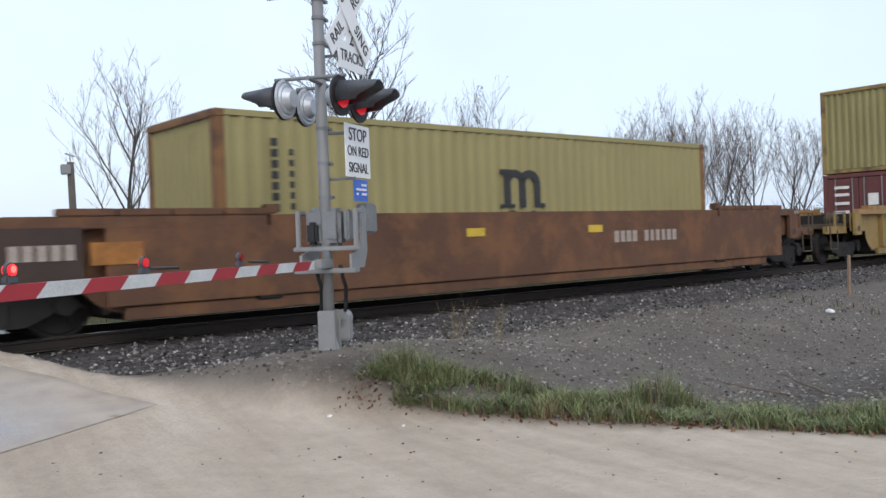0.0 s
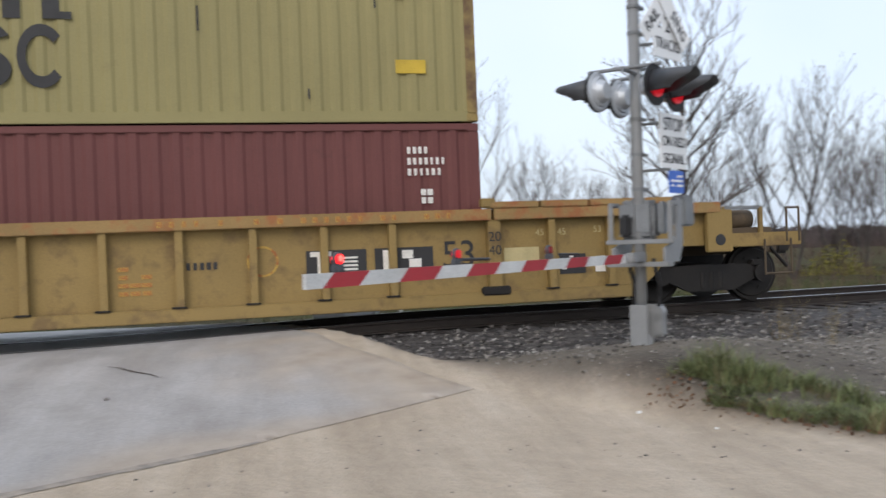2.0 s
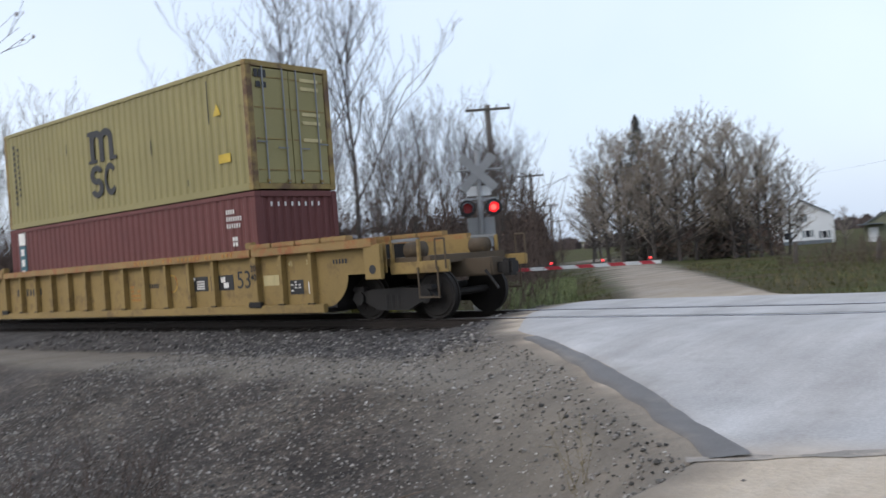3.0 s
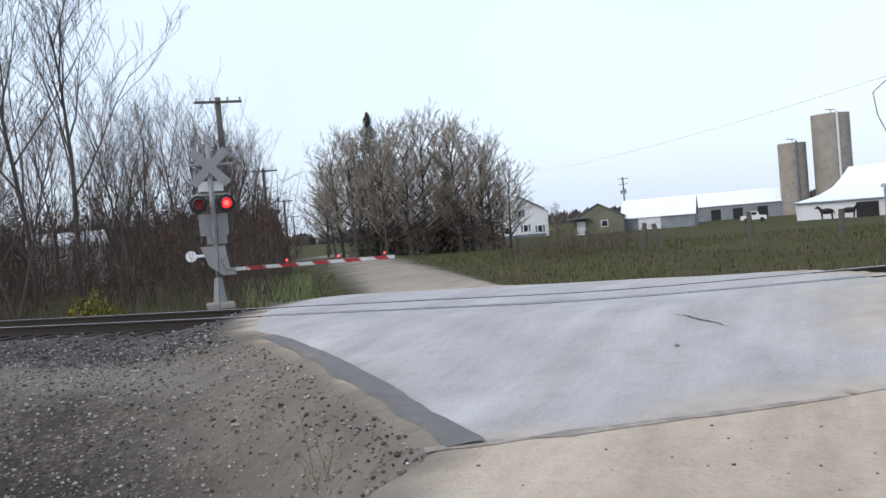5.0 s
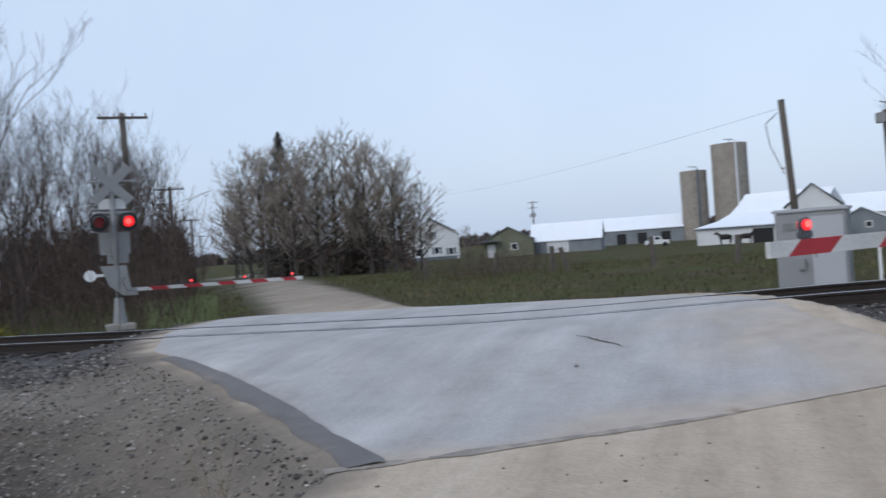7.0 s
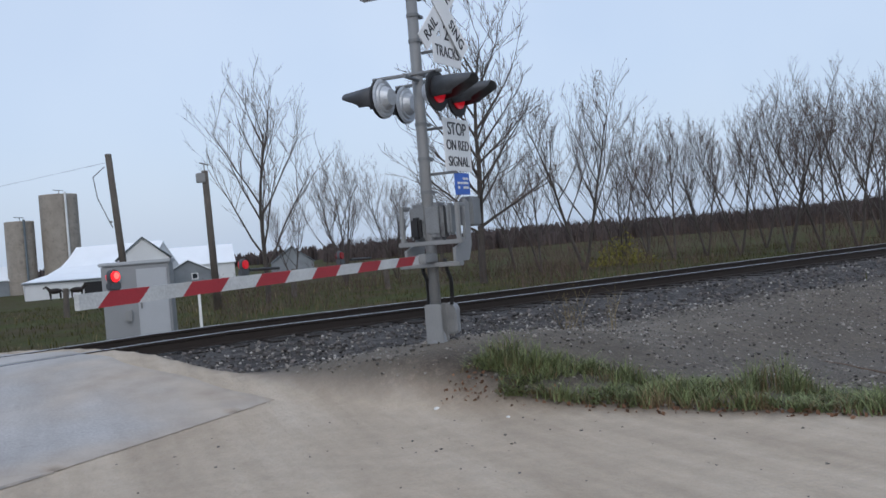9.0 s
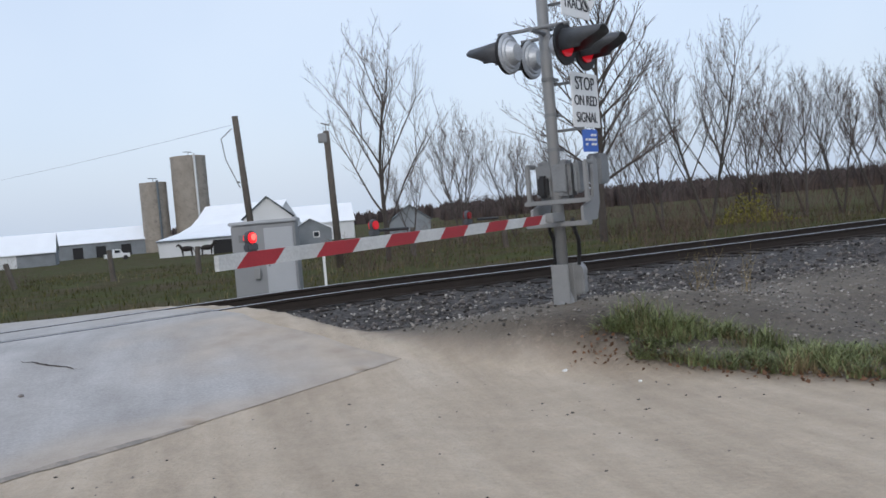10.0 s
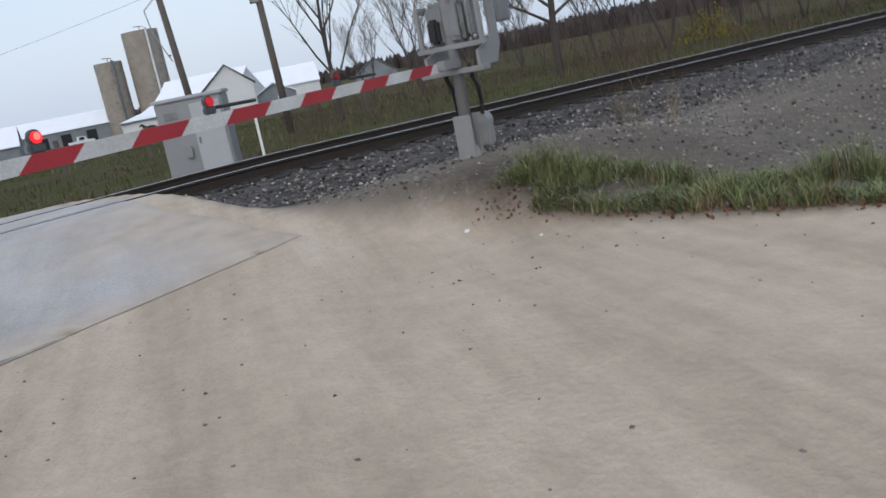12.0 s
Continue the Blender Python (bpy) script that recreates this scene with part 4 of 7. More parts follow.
def build_train():
    posts = [-HALF_BOX - 1.85, -HALF_BOX - 0.95, -HALF_BOX - 0.1] + [-HALF_BOX + 0.98 * k for k in range(1, 12)] + [HALF_BOX - 0.6 + 0.7, HALF_BOX + 1.0, HALF_BOX + 1.95]
    posts[-3] = HALF_BOX + 0.1
    last = car_shell("well_car", "grimy yellow steel well car with ribbed sides", M["car_yellow"], M["car_yellow_chord"], posts)
    y = -1.361
    yp = -1.505
    for k, (x, w) in enumerate(((HALF_BOX - 2.22, 0.86), (HALF_BOX - 1.24, 0.86))):
        for xo in (0,):
            box_part("logo_panel", M["black_paint"], last, x, y, 0.93, w, 0.012, 0.34, 0.0, "black logo panel")
        bm = bmesh.new()
        items = [(x - 0.22, 0.97 + 0.08, 0.3, 0.07), (x - 0.22, 0.9, 0.1, 0.26)] if k == 0 else [(x - 0.25, 0.93, 0.12, 0.28), (x + 0.05, 1.0, 0.16, 0.12), (x + 0.16, 0.87, 0.18, 0.12)]
        items += [(x + 0.15, 0.82 + 0.055 * q, 0.3, 0.028) for q in range(4)] if k == 0 else []
        for ix, iz, iw, ih in items:
            add_box(bm, ix, y - 0.01, iz, iw, 0.008, ih)
        part("logo_shape", bm, M["white_paint"], last, "white logo shape")
    up = pose(0, 0, 0, 90, 0, 0)
    text_part("number_mark", "53", 0.56, M["black_paint"], last, Matrix.Translation((HALF_BOX - 0.42, y - 0.006, 0.95)) @ up, "black painted number", 0.95)
    for w, z in (("20", 1.2), ("40", 1.0)):
        text_part("number_mark", w, 0.2, M["black_paint"], last, Matrix.Translation((HALF_BOX + 0.1, yp + 0.002, z)) @ up, "black painted number")
    for w, x, z in (("45", HALF_BOX + 0.85, 1.24), ("45", HALF_BOX + 1.2, 1.24), ("53", HALF_BOX + 1.78, 1.26)):
        text_part("number_mark", w, 0.14, M["grey_decal"], last, Matrix.Translation((x, y - 0.005, z)) @ up, "faded number")
    box_part("decal", M["grey_decal"], last, HALF_BOX + 0.55, y, 0.92, 0.55, 0.01, 0.22, 0.0, "faded pale patch")
    box_part("decal", M["black_paint"], last, HALF_BOX + 1.36, y, 0.75, 0.42, 0.012, 0.3, 0.0, "black data plate")
    bars("decal", last, M["white_paint"], y - 0.008, HALF_BOX + 1.22, 0.86, 3, 4, 0.09, 0.025, 0.12, 0.06, 0.25)
    box_part("decal", M["white_paint"], last, HALF_BOX + 1.83, y, 0.73, 0.2, 0.012, 0.24, 0.0, "white inspection label")
    bars("stencil", last, M["black_paint"], y, HALF_BOX + 2.45, 1.22, 6, 1, 0.06, 0.09, 0.09, 0.1, 0.2)
    bars("stencil", last, M["black_paint"], y, HALF_BOX - 4.25, 0.95, 5, 1, 0.06, 0.1, 0.09, 0.1, 0.0)
    bars("stencil", last, M["graffiti"], y, HALF_BOX - 5.1, 0.95, 3, 4, 0.16, 0.06, 0.15, 0.11, 0.3, "faded red scrawl")
    bars("stencil", last, M["graffiti"], yp - 0.027, HALF_BOX - 4.6, 1.53, 26, 1, 0.08, 0.08, 0.16, 0.1, 0.35, "faded red scrawl on the chord")
    bm = bmesh.new()
    for i in range(24):
        a = i * math.pi / 12
        add_box(bm, HALF_BOX - 3.25 + 0.2 * math.cos(a), y - 0.004, 0.98 + 0.2 * math.sin(a), 0.055, 0.008, 0.03, rot=pose(0, 0, 0, 0, 90 - math.degrees(a), 0))
    part("stencil", bm, M["graffiti"], last, "faded red ring mark")
    bars("stencil", last, M["black_paint"], y, -HALF_BOX + 0.35, 0.98, 9, 1, 0.13, 0.2, 0.21, 0.1, 0.1)
    box_part("decal", M["white_paint"], last, -HALF_BOX - 1.65, y, 0.62, 0.22, 0.012, 0.26, 0.0, "white inspection label")

    low = build_container("container", 0.32, 2.591, M["red_box"], M["red_box"], "faded red-brown corrugated steel shipping container", False)
    bars("stencil", low, M["white_paint"], -1.212, HALF_BOX - 1.08, 2.52, 4, 1, 0.05, 0.1, 0.085, 0.2, 0)
    bars("stencil", low, M["white_paint"], -1.212, HALF_BOX - 1.08, 2.36, 7, 1, 0.05, 0.1, 0.085, 0.2, 0)
    bars("stencil", low, M["white_paint"], -1.212, HALF_BOX - 1.08, 2.2, 6, 1, 0.05, 0.1, 0.09, 0.2, 0)
    bars("stencil", low, M["white_paint"], -1.212, HALF_BOX - 0.88, 1.9, 2, 2, 0.09, 0.09, 0.1, 0.12, 0)
    box_part("decal", M["white_paint"], low, -HALF_BOX + 0.75, -1.212, 2.6, 0.42, 0.01, 0.36, 0.0, "white emblem square")
    box_part("decal", M["teal_paint"], low, -HALF_BOX + 0.75, -1.212, 1.75, 0.42, 0.01, 1.3, 0.0, "teal lettering panel")
    bars("stencil", low, M["white_paint"], -1.22, -HALF_BOX + 0.75, 2.2, 1, 4, 0.24, 0.2, 0.1, 0.32, 0, "white block marks")
    bm = bmesh.new()
    for k in range(8):
        add_box(bm, HALF_BOX - 0.03, -0.75 + 0.2 * k, 2.62, 0.012, 0.05, 0.1)
    part("stencil", bm, M["white_paint"], low, "unreadable stencilled marks")
    bm = bmesh.new()
    for z in (1.3, 1.6, 1.9, 2.2, 2.45):
        add_box(bm, -HALF_BOX - 0.035, 0.55, z, 0.012, 0.5, 0.1)
    add_box(bm, -HALF_BOX - 0.035, -0.5, 2.0, 0.012, 0.34, 0.4)
    part("stencil", bm, M["white_paint"], low, "white placards on the door")
    top = build_container("container", 2.94, 2.896, M["yellow_box"], M["yellow_box_edge"], "weathered mustard-yellow corrugated shipping container with a dark emblem", True)
    emblem(top, -1.212, -0.28, 4.78, 0.98)
    bm = bmesh.new()
    for z in range(11):
        add_box(bm, -HALF_BOX + 0.62, -1.216, 5.4 - 0.17 * z, 0.09, 0.008, 0.11)
        if z < 9:
            add_box(bm, -HALF_BOX + 0.88, -1.216, 5.3 - 0.17 * z, 0.06, 0.008, 0.09)
    part("stencil", bm, M["black_paint"], top, "unreadable vertical lettering")
    box_part("decal", M["yellow_decal"], top, HALF_BOX - 1.0, -1.212, 3.75, 0.45, 0.01, 0.2, 0.0, "bright yellow label")
    bm = bmesh.new()
    add_poly(bm, [Vector((HALF_BOX - 1.32, -1.21, 4.75)), Vector((HALF_BOX - 1.02, -1.21, 4.75)), Vector((HALF_BOX - 1.17, -1.21, 5.02))], Vector((0, -0.008, 0)))
    part("decal", bm, M["yellow_decal"], top, "yellow warning triangle")
    bm = bmesh.new()
    for x, z, h in ((HALF_BOX - 1.5, 5.1, 1.0), (-2.2, 4.9, 0.3), (HALF_BOX - 2.5, 3.35, 0.14), (HALF_BOX - 4.0, 4.4, 0.35)):
        add_box(bm, x, -1.215, z, 0.025, 0.006, h)
    part("stain", bm, M["black_paint"], top, "dark rust streaks")
    bm = bmesh.new()
    for y0, z0, w, h in ((-0.95, 5.55, 0.1, 0.18), (-0.83, 5.55, 0.08, 0.18), (-0.72, 5.55, 0.1, 0.18), (-0.9, 5.3, 0.12, 0.13), (-0.74, 5.3, 0.12, 0.13)):
        add_box(bm, HALF_BOX + 0.0, y0, z0, 0.012, w, h)
    part("stencil", bm, M["black_paint"], top, "small dark emblem")
    bm = bmesh.new()
    for z in (5.5, 5.3, 4.7, 4.5, 4.1):
        add_box(bm, HALF_BOX - 0.012, 0.6, z, 0.012, 0.55, 0.08)
    part("stencil", bm, M["grey_decal"], top, "faded stencilled marks")

    lead = car_shell("well_car", "rust-stained orange-brown smooth-sided well car", M["car_brown"], M["car_brown"], [-HALF_BOX - 0.1, HALF_BOX + 0.1])
    for s in (-1, 1):
        box_part("outer_skin", M["car_brown"], lead, 0.25, s * 1.53, 0.93, 2 * WELL + 1.0, 0.03, 1.05, 0.01)
    for x in (-1.95, 1.45):
        box_part("reflector", M["yellow_decal"], lead, x, -1.551, 1.25, 0.45, 0.01, 0.15, 0.0, "bright yellow reflector")
    bars("stencil", lead, M["faded_white"], -1.546, 2.15, 1.07, 4, 1, 0.17, 0.24, 0.21, 0.1, 0, "pale reporting mark bars")
    bars("stencil", lead, M["faded_white"], -1.546, 3.2, 1.07, 6, 1, 0.15, 0.24, 0.21, 0.1, 0, "pale reporting mark bars")
    box_part("decal", M["orange_patch"], lead, -HALF_BOX - 2.4, -1.552, 1.12, 0.7, 0.012, 0.3, 0.0, "orange patch")
    box_part("panel", M["soot"], lead, -HALF_BOX - 3.4, -1.554, 1.12, 1.1, 0.012, 0.7, 0.0, "sooty dark panel")
    bars("stencil", lead, M["faded_white"], -1.562, -HALF_BOX - 3.7, 1.15, 5, 1, 0.13, 0.2, 0.17, 0.1, 0, "pale stencilled marks")
    cargo = build_container("container", 0.32, 2.896, M["yellow_box"], M["brown_edge"], "weathered yellow container sunk in a brown well car", True, L=6.48)
    emblem(cargo, -1.212, 0.05, 2.08, 0.84)
    bm = bmesh.new()
    for z in range(9):
        add_box(bm, -6.48 + 1.0, -1.216, 2.75 - 0.17 * z, 0.12, 0.008, 0.12)
        add_box(bm, -6.48 + 1.3, -1.216, 2.6 - 0.17 * z, 0.08, 0.008, 0.1)
    part("stencil", bm, M["black_paint"], cargo, "unreadable vertical lettering")
    return last, low, top, lead, cargo


LAST_CAR, LOW_BOX, TOP_BOX, LEAD_CAR, LEAD_BOX = build_train()
SPEED = 18.65
MID_AT_ZERO = 39.85 - HALF_BOX
SPACING = 2 * HALF_BOX + 11.3


def on_track(s):
    """A car's pose with its middle near x = s: both trucks on the centre line."""
    a, b = Vector((s - TRUCK, bend(s - TRUCK) + 0.75)), Vector((s + TRUCK, bend(s + TRUCK) + 0.75))
    m = (a + b) / 2
    return pose(m.x, m.y, (rise(a.x) + rise(b.x)) / 2, 0, math.degrees(math.atan2(rise(a.x) - rise(b.x), 2 * TRUCK)), math.degrees(math.atan2(b.y - a.y, b.x - a.x)))


def motions():
    times = [0.5 * k for k in range(25)]
    late = {1.0: -0.12, 1.5: 0.1, 2.0: 0.27, 2.5: 0.32}
    for car, boxes, back in ((LAST_CAR, (LOW_BOX, TOP_BOX), 0.0), (LEAD_CAR, (LEAD_BOX,), SPACING)):
        rows = [(t, on_track(MID_AT_ZERO - back - SPEED * t + late.get(t, 0.0))) for t in times]
        walk(car, rows)
        for ob in boxes:
            walk(ob, [(t, m @ Matrix.Translation((-0.38 if ob is LEAD_BOX else 0.0, 0, 0))) for t, m in rows])
    spin = SPEED / 0.457
    fine = [12.0 * k / 360 for k in range(361)]
    for axle in WHEELS:
        x, z = axle.matrix_basis.translation.x, 0.457
        walk(axle, [(t, pose(x, 0, z, 0, -math.degrees(spin * t) % 360, 0)) for t in fine])


# ---- crossing signals ----
def round_lamp(parent, x, y, z, face, lens, back, lit=False, turn=0.0):
    """A flasher: target disc, housing, lens and a long hood; face -1 looks to local -y, +1 to +y."""
    swing = Matrix.Translation((x, y, 0)) @ pose(0, 0, 0, 0, 0, turn) @ Matrix.Translation((-x, -y, 0))
    pieces = []
    bm = bmesh.new()
    add_tube(bm, (x, y, z), (x, y + face * 0.025, z), 0.215, n=32)
    pieces.append(part("target_disc", bm, M["black_disc"] if back is None else back, parent, smooth=False))
    bm = bmesh.new()
    add_tube(bm, (x, y - face * 0.005, z), (x, y - face * 0.05, z), 0.185, 0.15, n=28)
    add_tube(bm, (x, y - face * 0.05, z), (x, y - face * 0.12, z), 0.13, 0.09, n=24)
    pieces.append(part("lamp_housing", bm, M["lamp_back"], parent, "pale aluminium lamp housing", smooth=False))
    bm = bmesh.new()
    add_tube(bm, (x, y + face * 0.03, z), (x, y + face * 0.045, z), 0.13, n=28)
    pieces.append(part("lens", bm, lens, parent, "red signal lens"))
    if lit:
        bm = bmesh.new()
        add_tube(bm, (x, y + face * 0.046, z), (x, y + face * 0.05, z), 0.075, n=24)
        pieces.append(part("lamp_core", bm, M["lens_core"], parent, "glowing lamp centre"))
    bm = bmesh.new()
    n = 26
    r0, r1, length = 0.158, 0.128, 0.44
    ring0, ring1 = [], []
    for i in range(n + 1):
        a = radians(-32 + 244 * i / n)
        cut = 0.5 + 0.5 * step(-0.45, 0.55, math.sin(a))
        ring0.append(bm.verts.new((x + r0 * math.cos(a), y + face * 0.03, z + r0 * math.sin(a))))
        ring1.append(bm.verts.new((x + r1 * math.cos(a), y + face * (0.03 + length * cut), z + r1 * math.sin(a) - 0.005)))
    for i in range(n):
        bm.faces.new((ring0[i], ring0[i + 1], ring1[i + 1], ring1[i]))
    hood = part("hood", bm, M["hood"], parent, "dark visor hood", smooth=True)
    so = hood.modifiers.new("thick", "SOLIDIFY")
    so.thickness = 0.008
    for ob in pieces + [hood]:
        ob.matrix_basis = swing


def crossbuck(parent, y, z, face, lettered, turn=0.0):
    for sgn, words in ((1, "CROSSING"), (-1, "RAILROAD")):
        rot = pose(0, 0, 0, 0, 45 * sgn, 0)
        yy = y + face * (0.012 if sgn > 0 else 0.0)
        b = box_part("crossbuck_board", M["sign_white"] if lettered else M["galv"], parent, 0, 0, 0, 1.22, 0.012, 0.225, 0.004, "white crossbuck board")
        b.matrix_basis = Matrix.Translation((0, yy, z)) @ pose(0, 0, 0, 0, 0, turn) @ rot
        if lettered:
            for half, piece in ((-1, words[:4]), (1, words[4:])):
                text_part("letters", piece, 0.17, M["sign_black"], b, Matrix.Translation((half * 0.36, face * 0.009, 0)) @ pose(0, 0, 0, 90, 0, 0 if face < 0 else 180), "black letters", 0.95)


def gate_arm(parent, x0, length, z, side, drop, lights, tip_lit):
    """The lowered striped arm along local x (side -1 or 1), with slanted red and white panels."""
    pitch, h, th, lean = 0.415, 0.09, 0.035, 0.055
    # a short white end at the tip, then red and white by turns back to the socket
    marks = [x0 + length, x0 + length - 0.19, x0 + length - 0.535]
    while marks[-1] - pitch > x0 + 0.1:
        marks.append(marks[-1] - pitch)
    marks.append(x0)
    for i, (b, a) in enumerate(zip(marks, marks[1:])):
        za, zb = z + drop * (a - x0) / length, z + drop * (b - x0) / length
        la, lb = (0 if a == x0 else lean), (0 if i == 0 else lean)
        bm = bmesh.new()
        add_poly(bm, [Vector((side * (a + la), -0.02, za - h / 2)), Vector((side * (b + lb), -0.02, zb - h / 2)), Vector((side * (b - lb), -0.02, zb + h / 2)), Vector((side * (a - la), -0.02, za + h / 2))], Vector((0, th, 0)))
        part("arm_panel", bm, M["arm_red"] if i % 2 else M["arm_white"], parent, "red reflective panel" if i % 2 else "dirty white panel")
    for d, lens in lights:
        zz = z + drop * (d - x0) / length + h / 2
        bm = bmesh.new()
        add_box(bm, side * d, 0, zz + 0.025, 0.09, 0.05, 0.05, 0.01)
        lamp = part("arm_lamp_base", bm, M["hood"], parent)
        bm = bmesh.new()
        add_tube(bm, (side * d, -0.026, zz + 0.08), (side * d, 0.026, zz + 0.08), 0.031, n=18)
        part("arm_lamp", bm, lens, parent, "red gate-arm lamp")
        bm = bmesh.new()
        add_tube(bm, (side * d, -0.012, zz + 0.08), (side * d, 0.012, zz + 0.08), 0.043, n=18)
        part("arm_lamp_rim", bm, M["hood"], parent)
        if lens is M["lens_lit"]:
            bm = bmesh.new()
            add_tube(bm, (side * d, -0.029, zz + 0.085), (side * d, 0.029, zz + 0.085), 0.02, n=14)
            part("arm_lamp_core", bm, M["lens_core"], parent, "glowing lamp centre")
    for k in range(2):
        xk = x0 + length * (0.28 + 0.33 * k)
        bm = bmesh.new()
        add_tube(bm, (side * (xk - 0.2), 0, z + drop * (xk - x0) / length + 0.075), (side * (xk + 0.2), 0, z + drop * (xk - x0) / length + 0.082), 0.012, n=8)
        part("arm_cable", bm, M["cable"], parent)


def build_near_signal():
    sg = thing("crossing_signal", pose(3.6, -3.75, 0.05, 0, 0, 45), "galvanised railroad crossing signal with lowered striped gate", "signal", "crossing signals")
    box_part("foundation", M["concrete"], sg, 0, 0, -0.08, 0.5, 0.5, 0.22, 0.03, "cracked concrete foundation")
    bm = bmesh.new()
    for s in (-1, 1):
        add_box(bm, s * 0.085, 0.0, 0.3, 0.025, 0.2, 0.44, 0.01)
    add_box(bm, 0, 0.07, 0.3, 0.15, 0.05, 0.4, 0.012)
    add_box(bm, 0, 0, 0.045, 0.27, 0.27, 0.03, 0.008)
    add_tube(bm, (0, 0, 0.06), (0, 0, 0.2), 0.12, 0.075, n=18)
    for bx in (-0.1, 0.1):
        for by in (-0.1, 0.1):
            add_tube(bm, (bx, by, 0.04), (bx, by, 0.09), 0.016, n=6)
    part("mast_base", bm, M["galv"], sg, "cast grey mast base")
    bm = bmesh.new()
    add_box(bm, 0.16, -0.1, 0.3, 0.14, 0.19, 0.26, 0.02)
    add_tube(bm, (0.09, -0.1, 0.42), (0.23, -0.1, 0.42), 0.095, n=20)
    part("junction_box", bm, M["galv"], sg, "rounded grey junction box")
    bm = bmesh.new()
    add_tube(bm, (0, 0, 0.1), (0, 0, 4.25), 0.062, n=20)
    part("mast", bm, M["galv"], sg, "tall grey steel mast", smooth=True)
    for z in (1.75, 2.12, 2.5, 3.05, 3.42, 3.7, 3.9):
        bm = bmesh.new()
        add_tube(bm, (0, 0, z - 0.018), (0, 0, z + 0.018), 0.07, n=20)
        add_box(bm, 0.1, -0.04, z, 0.1, 0.05, 0.03)
        part("clamp_band", bm, M["galv_dark"], sg)
    # gate mechanism round the mast
    box_part("gate_mechanism", M["mechanism"], sg, 0.06, 0.02, 1.42, 0.22, 0.4, 0.42, 0.04, "weathered grey gate mechanism case")
    box_part("mechanism_cover", M["galv_dark"], sg, 0.04, -0.25, 1.44, 0.18, 0.06, 0.34, 0.02)
    box_part("motor_case", M["black_disc"], sg, -0.08, 0.12, 1.36, 0.1, 0.12, 0.24, 0.03, "dark motor case")
    box_part("inspection_door", M["galv_dark"], sg, -0.055, -0.06, 1.44, 0.02, 0.16, 0.3, 0.008)
    for y in (-0.36, 0.3):
        bm = bmesh.new()
        add_box(bm, -0.02, y, 1.2, 0.06, 0.05, 0.07, 0.006)
        add_box(bm, -0.05, y, 1.38, 0.05, 0.05, 0.42, 0.012)
        add_box(bm, 0.05, y, 1.59, 0.24, 0.05, 0.05, 0.012)
        part("guard_hoop", bm, M["galv"], sg, "pale guard hoop")
    box_part("yoke_rail", M["galv"], sg, -0.02, -0.02, 1.19, 0.1, 0.76, 0.05, 0.008)
    box_part("yoke_rail", M["galv"], sg, -0.06, -0.02, 0.95, 0.16, 0.7, 0.05, 0.008)
    bm = bmesh.new()
    add_poly(bm, [Vector((-0.12, -0.3, 0.97)), Vector((0.3, -0.3, 0.97)), Vector((0.42, -0.3, 1.15)), Vector((0.42, -0.3, 1.62)), Vector((0.3, -0.3, 1.66)), Vector((0.22, -0.3, 1.2)), Vector((-0.12, -0.3, 1.12))], Vector((0, -0.03, 0)))
    add_poly(bm, [Vector((-0.12, 0.24, 0.97)), Vector((0.3, 0.24, 0.97)), Vector((0.42, 0.24, 1.15)), Vector((0.42, 0.24, 1.62)), Vector((0.3, 0.24, 1.66)), Vector((0.22, 0.24, 1.2)), Vector((-0.12, 0.24, 1.12))], Vector((0, 0.03, 0)))
    part("counterweight_arm", bm, M["galv"], sg, "pale grey counterweight arm")
    box_part("counterweight", M["galv_dark"], sg, 0.62, -0.27, 1.52, 0.3, 0.16, 0.34, 0.02, "dull grey counterweight")
    box_part("counterweight", M["galv_dark"], sg, 0.62, 0.25, 1.52, 0.3, 0.12, 0.3, 0.02, "dull grey counterweight")
    box_part("arm_socket", M["galv"], sg, -0.24, -0.05, 1.03, 0.36, 0.1, 0.1, 0.012)
    for y in (-0.16, 0.12):
        bm = bmesh.new()
        pts = [(-0.02, y, 1.0), (-0.1, y - 0.05, 0.88), (-0.04, y - 0.06, 0.78), (0.06, y - 0.02, 0.62), (0.08, y, 0.5)]
        for p, q in zip(pts, pts[1:]):
            add_tube(bm, p, q, 0.022, n=8)
        part("cable", bm, M["cable"], sg, "sagging black cable")
    gate_arm(sg, 0.36, 4.87, 1.02, -1, 0.0, ((2.12, M["lens_dim"]), (3.6, M["lens_side"]), (4.93, M["lens_lit"])), True)
    # flashers in two back-to-back pairs on a cross arm
    for p, q, r in (((-0.42, -0.02, 2.98), (0.42, -0.02, 2.98), 0.024), ((-0.3, -0.4, 3.0), (-0.3, 0.4, 3.0), 0.02), ((0.3, -0.4, 3.0), (0.3, 0.4, 3.0), 0.02)):
        bm = bmesh.new()
        add_tube(bm, p, q, r, n=12)
        part("cross_arm", bm, M["galv_dark"], sg)
    for x in (-0.3, 0.3):
        round_lamp(sg, x, -0.32, 2.79, -1, M["lens_side"], None, turn=-9)
        round_lamp(sg, x, 0.3, 2.79, 1, M["lens_dim"], None, turn=-9)
    for k, x in enumerate((-0.3, 0.3)):
        bm = bmesh.new()
        add_tube(bm, (x, 0.285, 2.79), (x, 0.27, 2.79), 0.215, 0.19, n=28)
        plate = part("disc_back", bm, M["lamp_back"], sg, "pale disc back")
        plate.matrix_basis = Matrix.Translation((x, 0.3, 0)) @ pose(0, 0, 0, 0, 0, -9) @ Matrix.Translation((-x, -0.3, 0))
    crossbuck(sg, -0.34, 3.72, -1, True, -10)
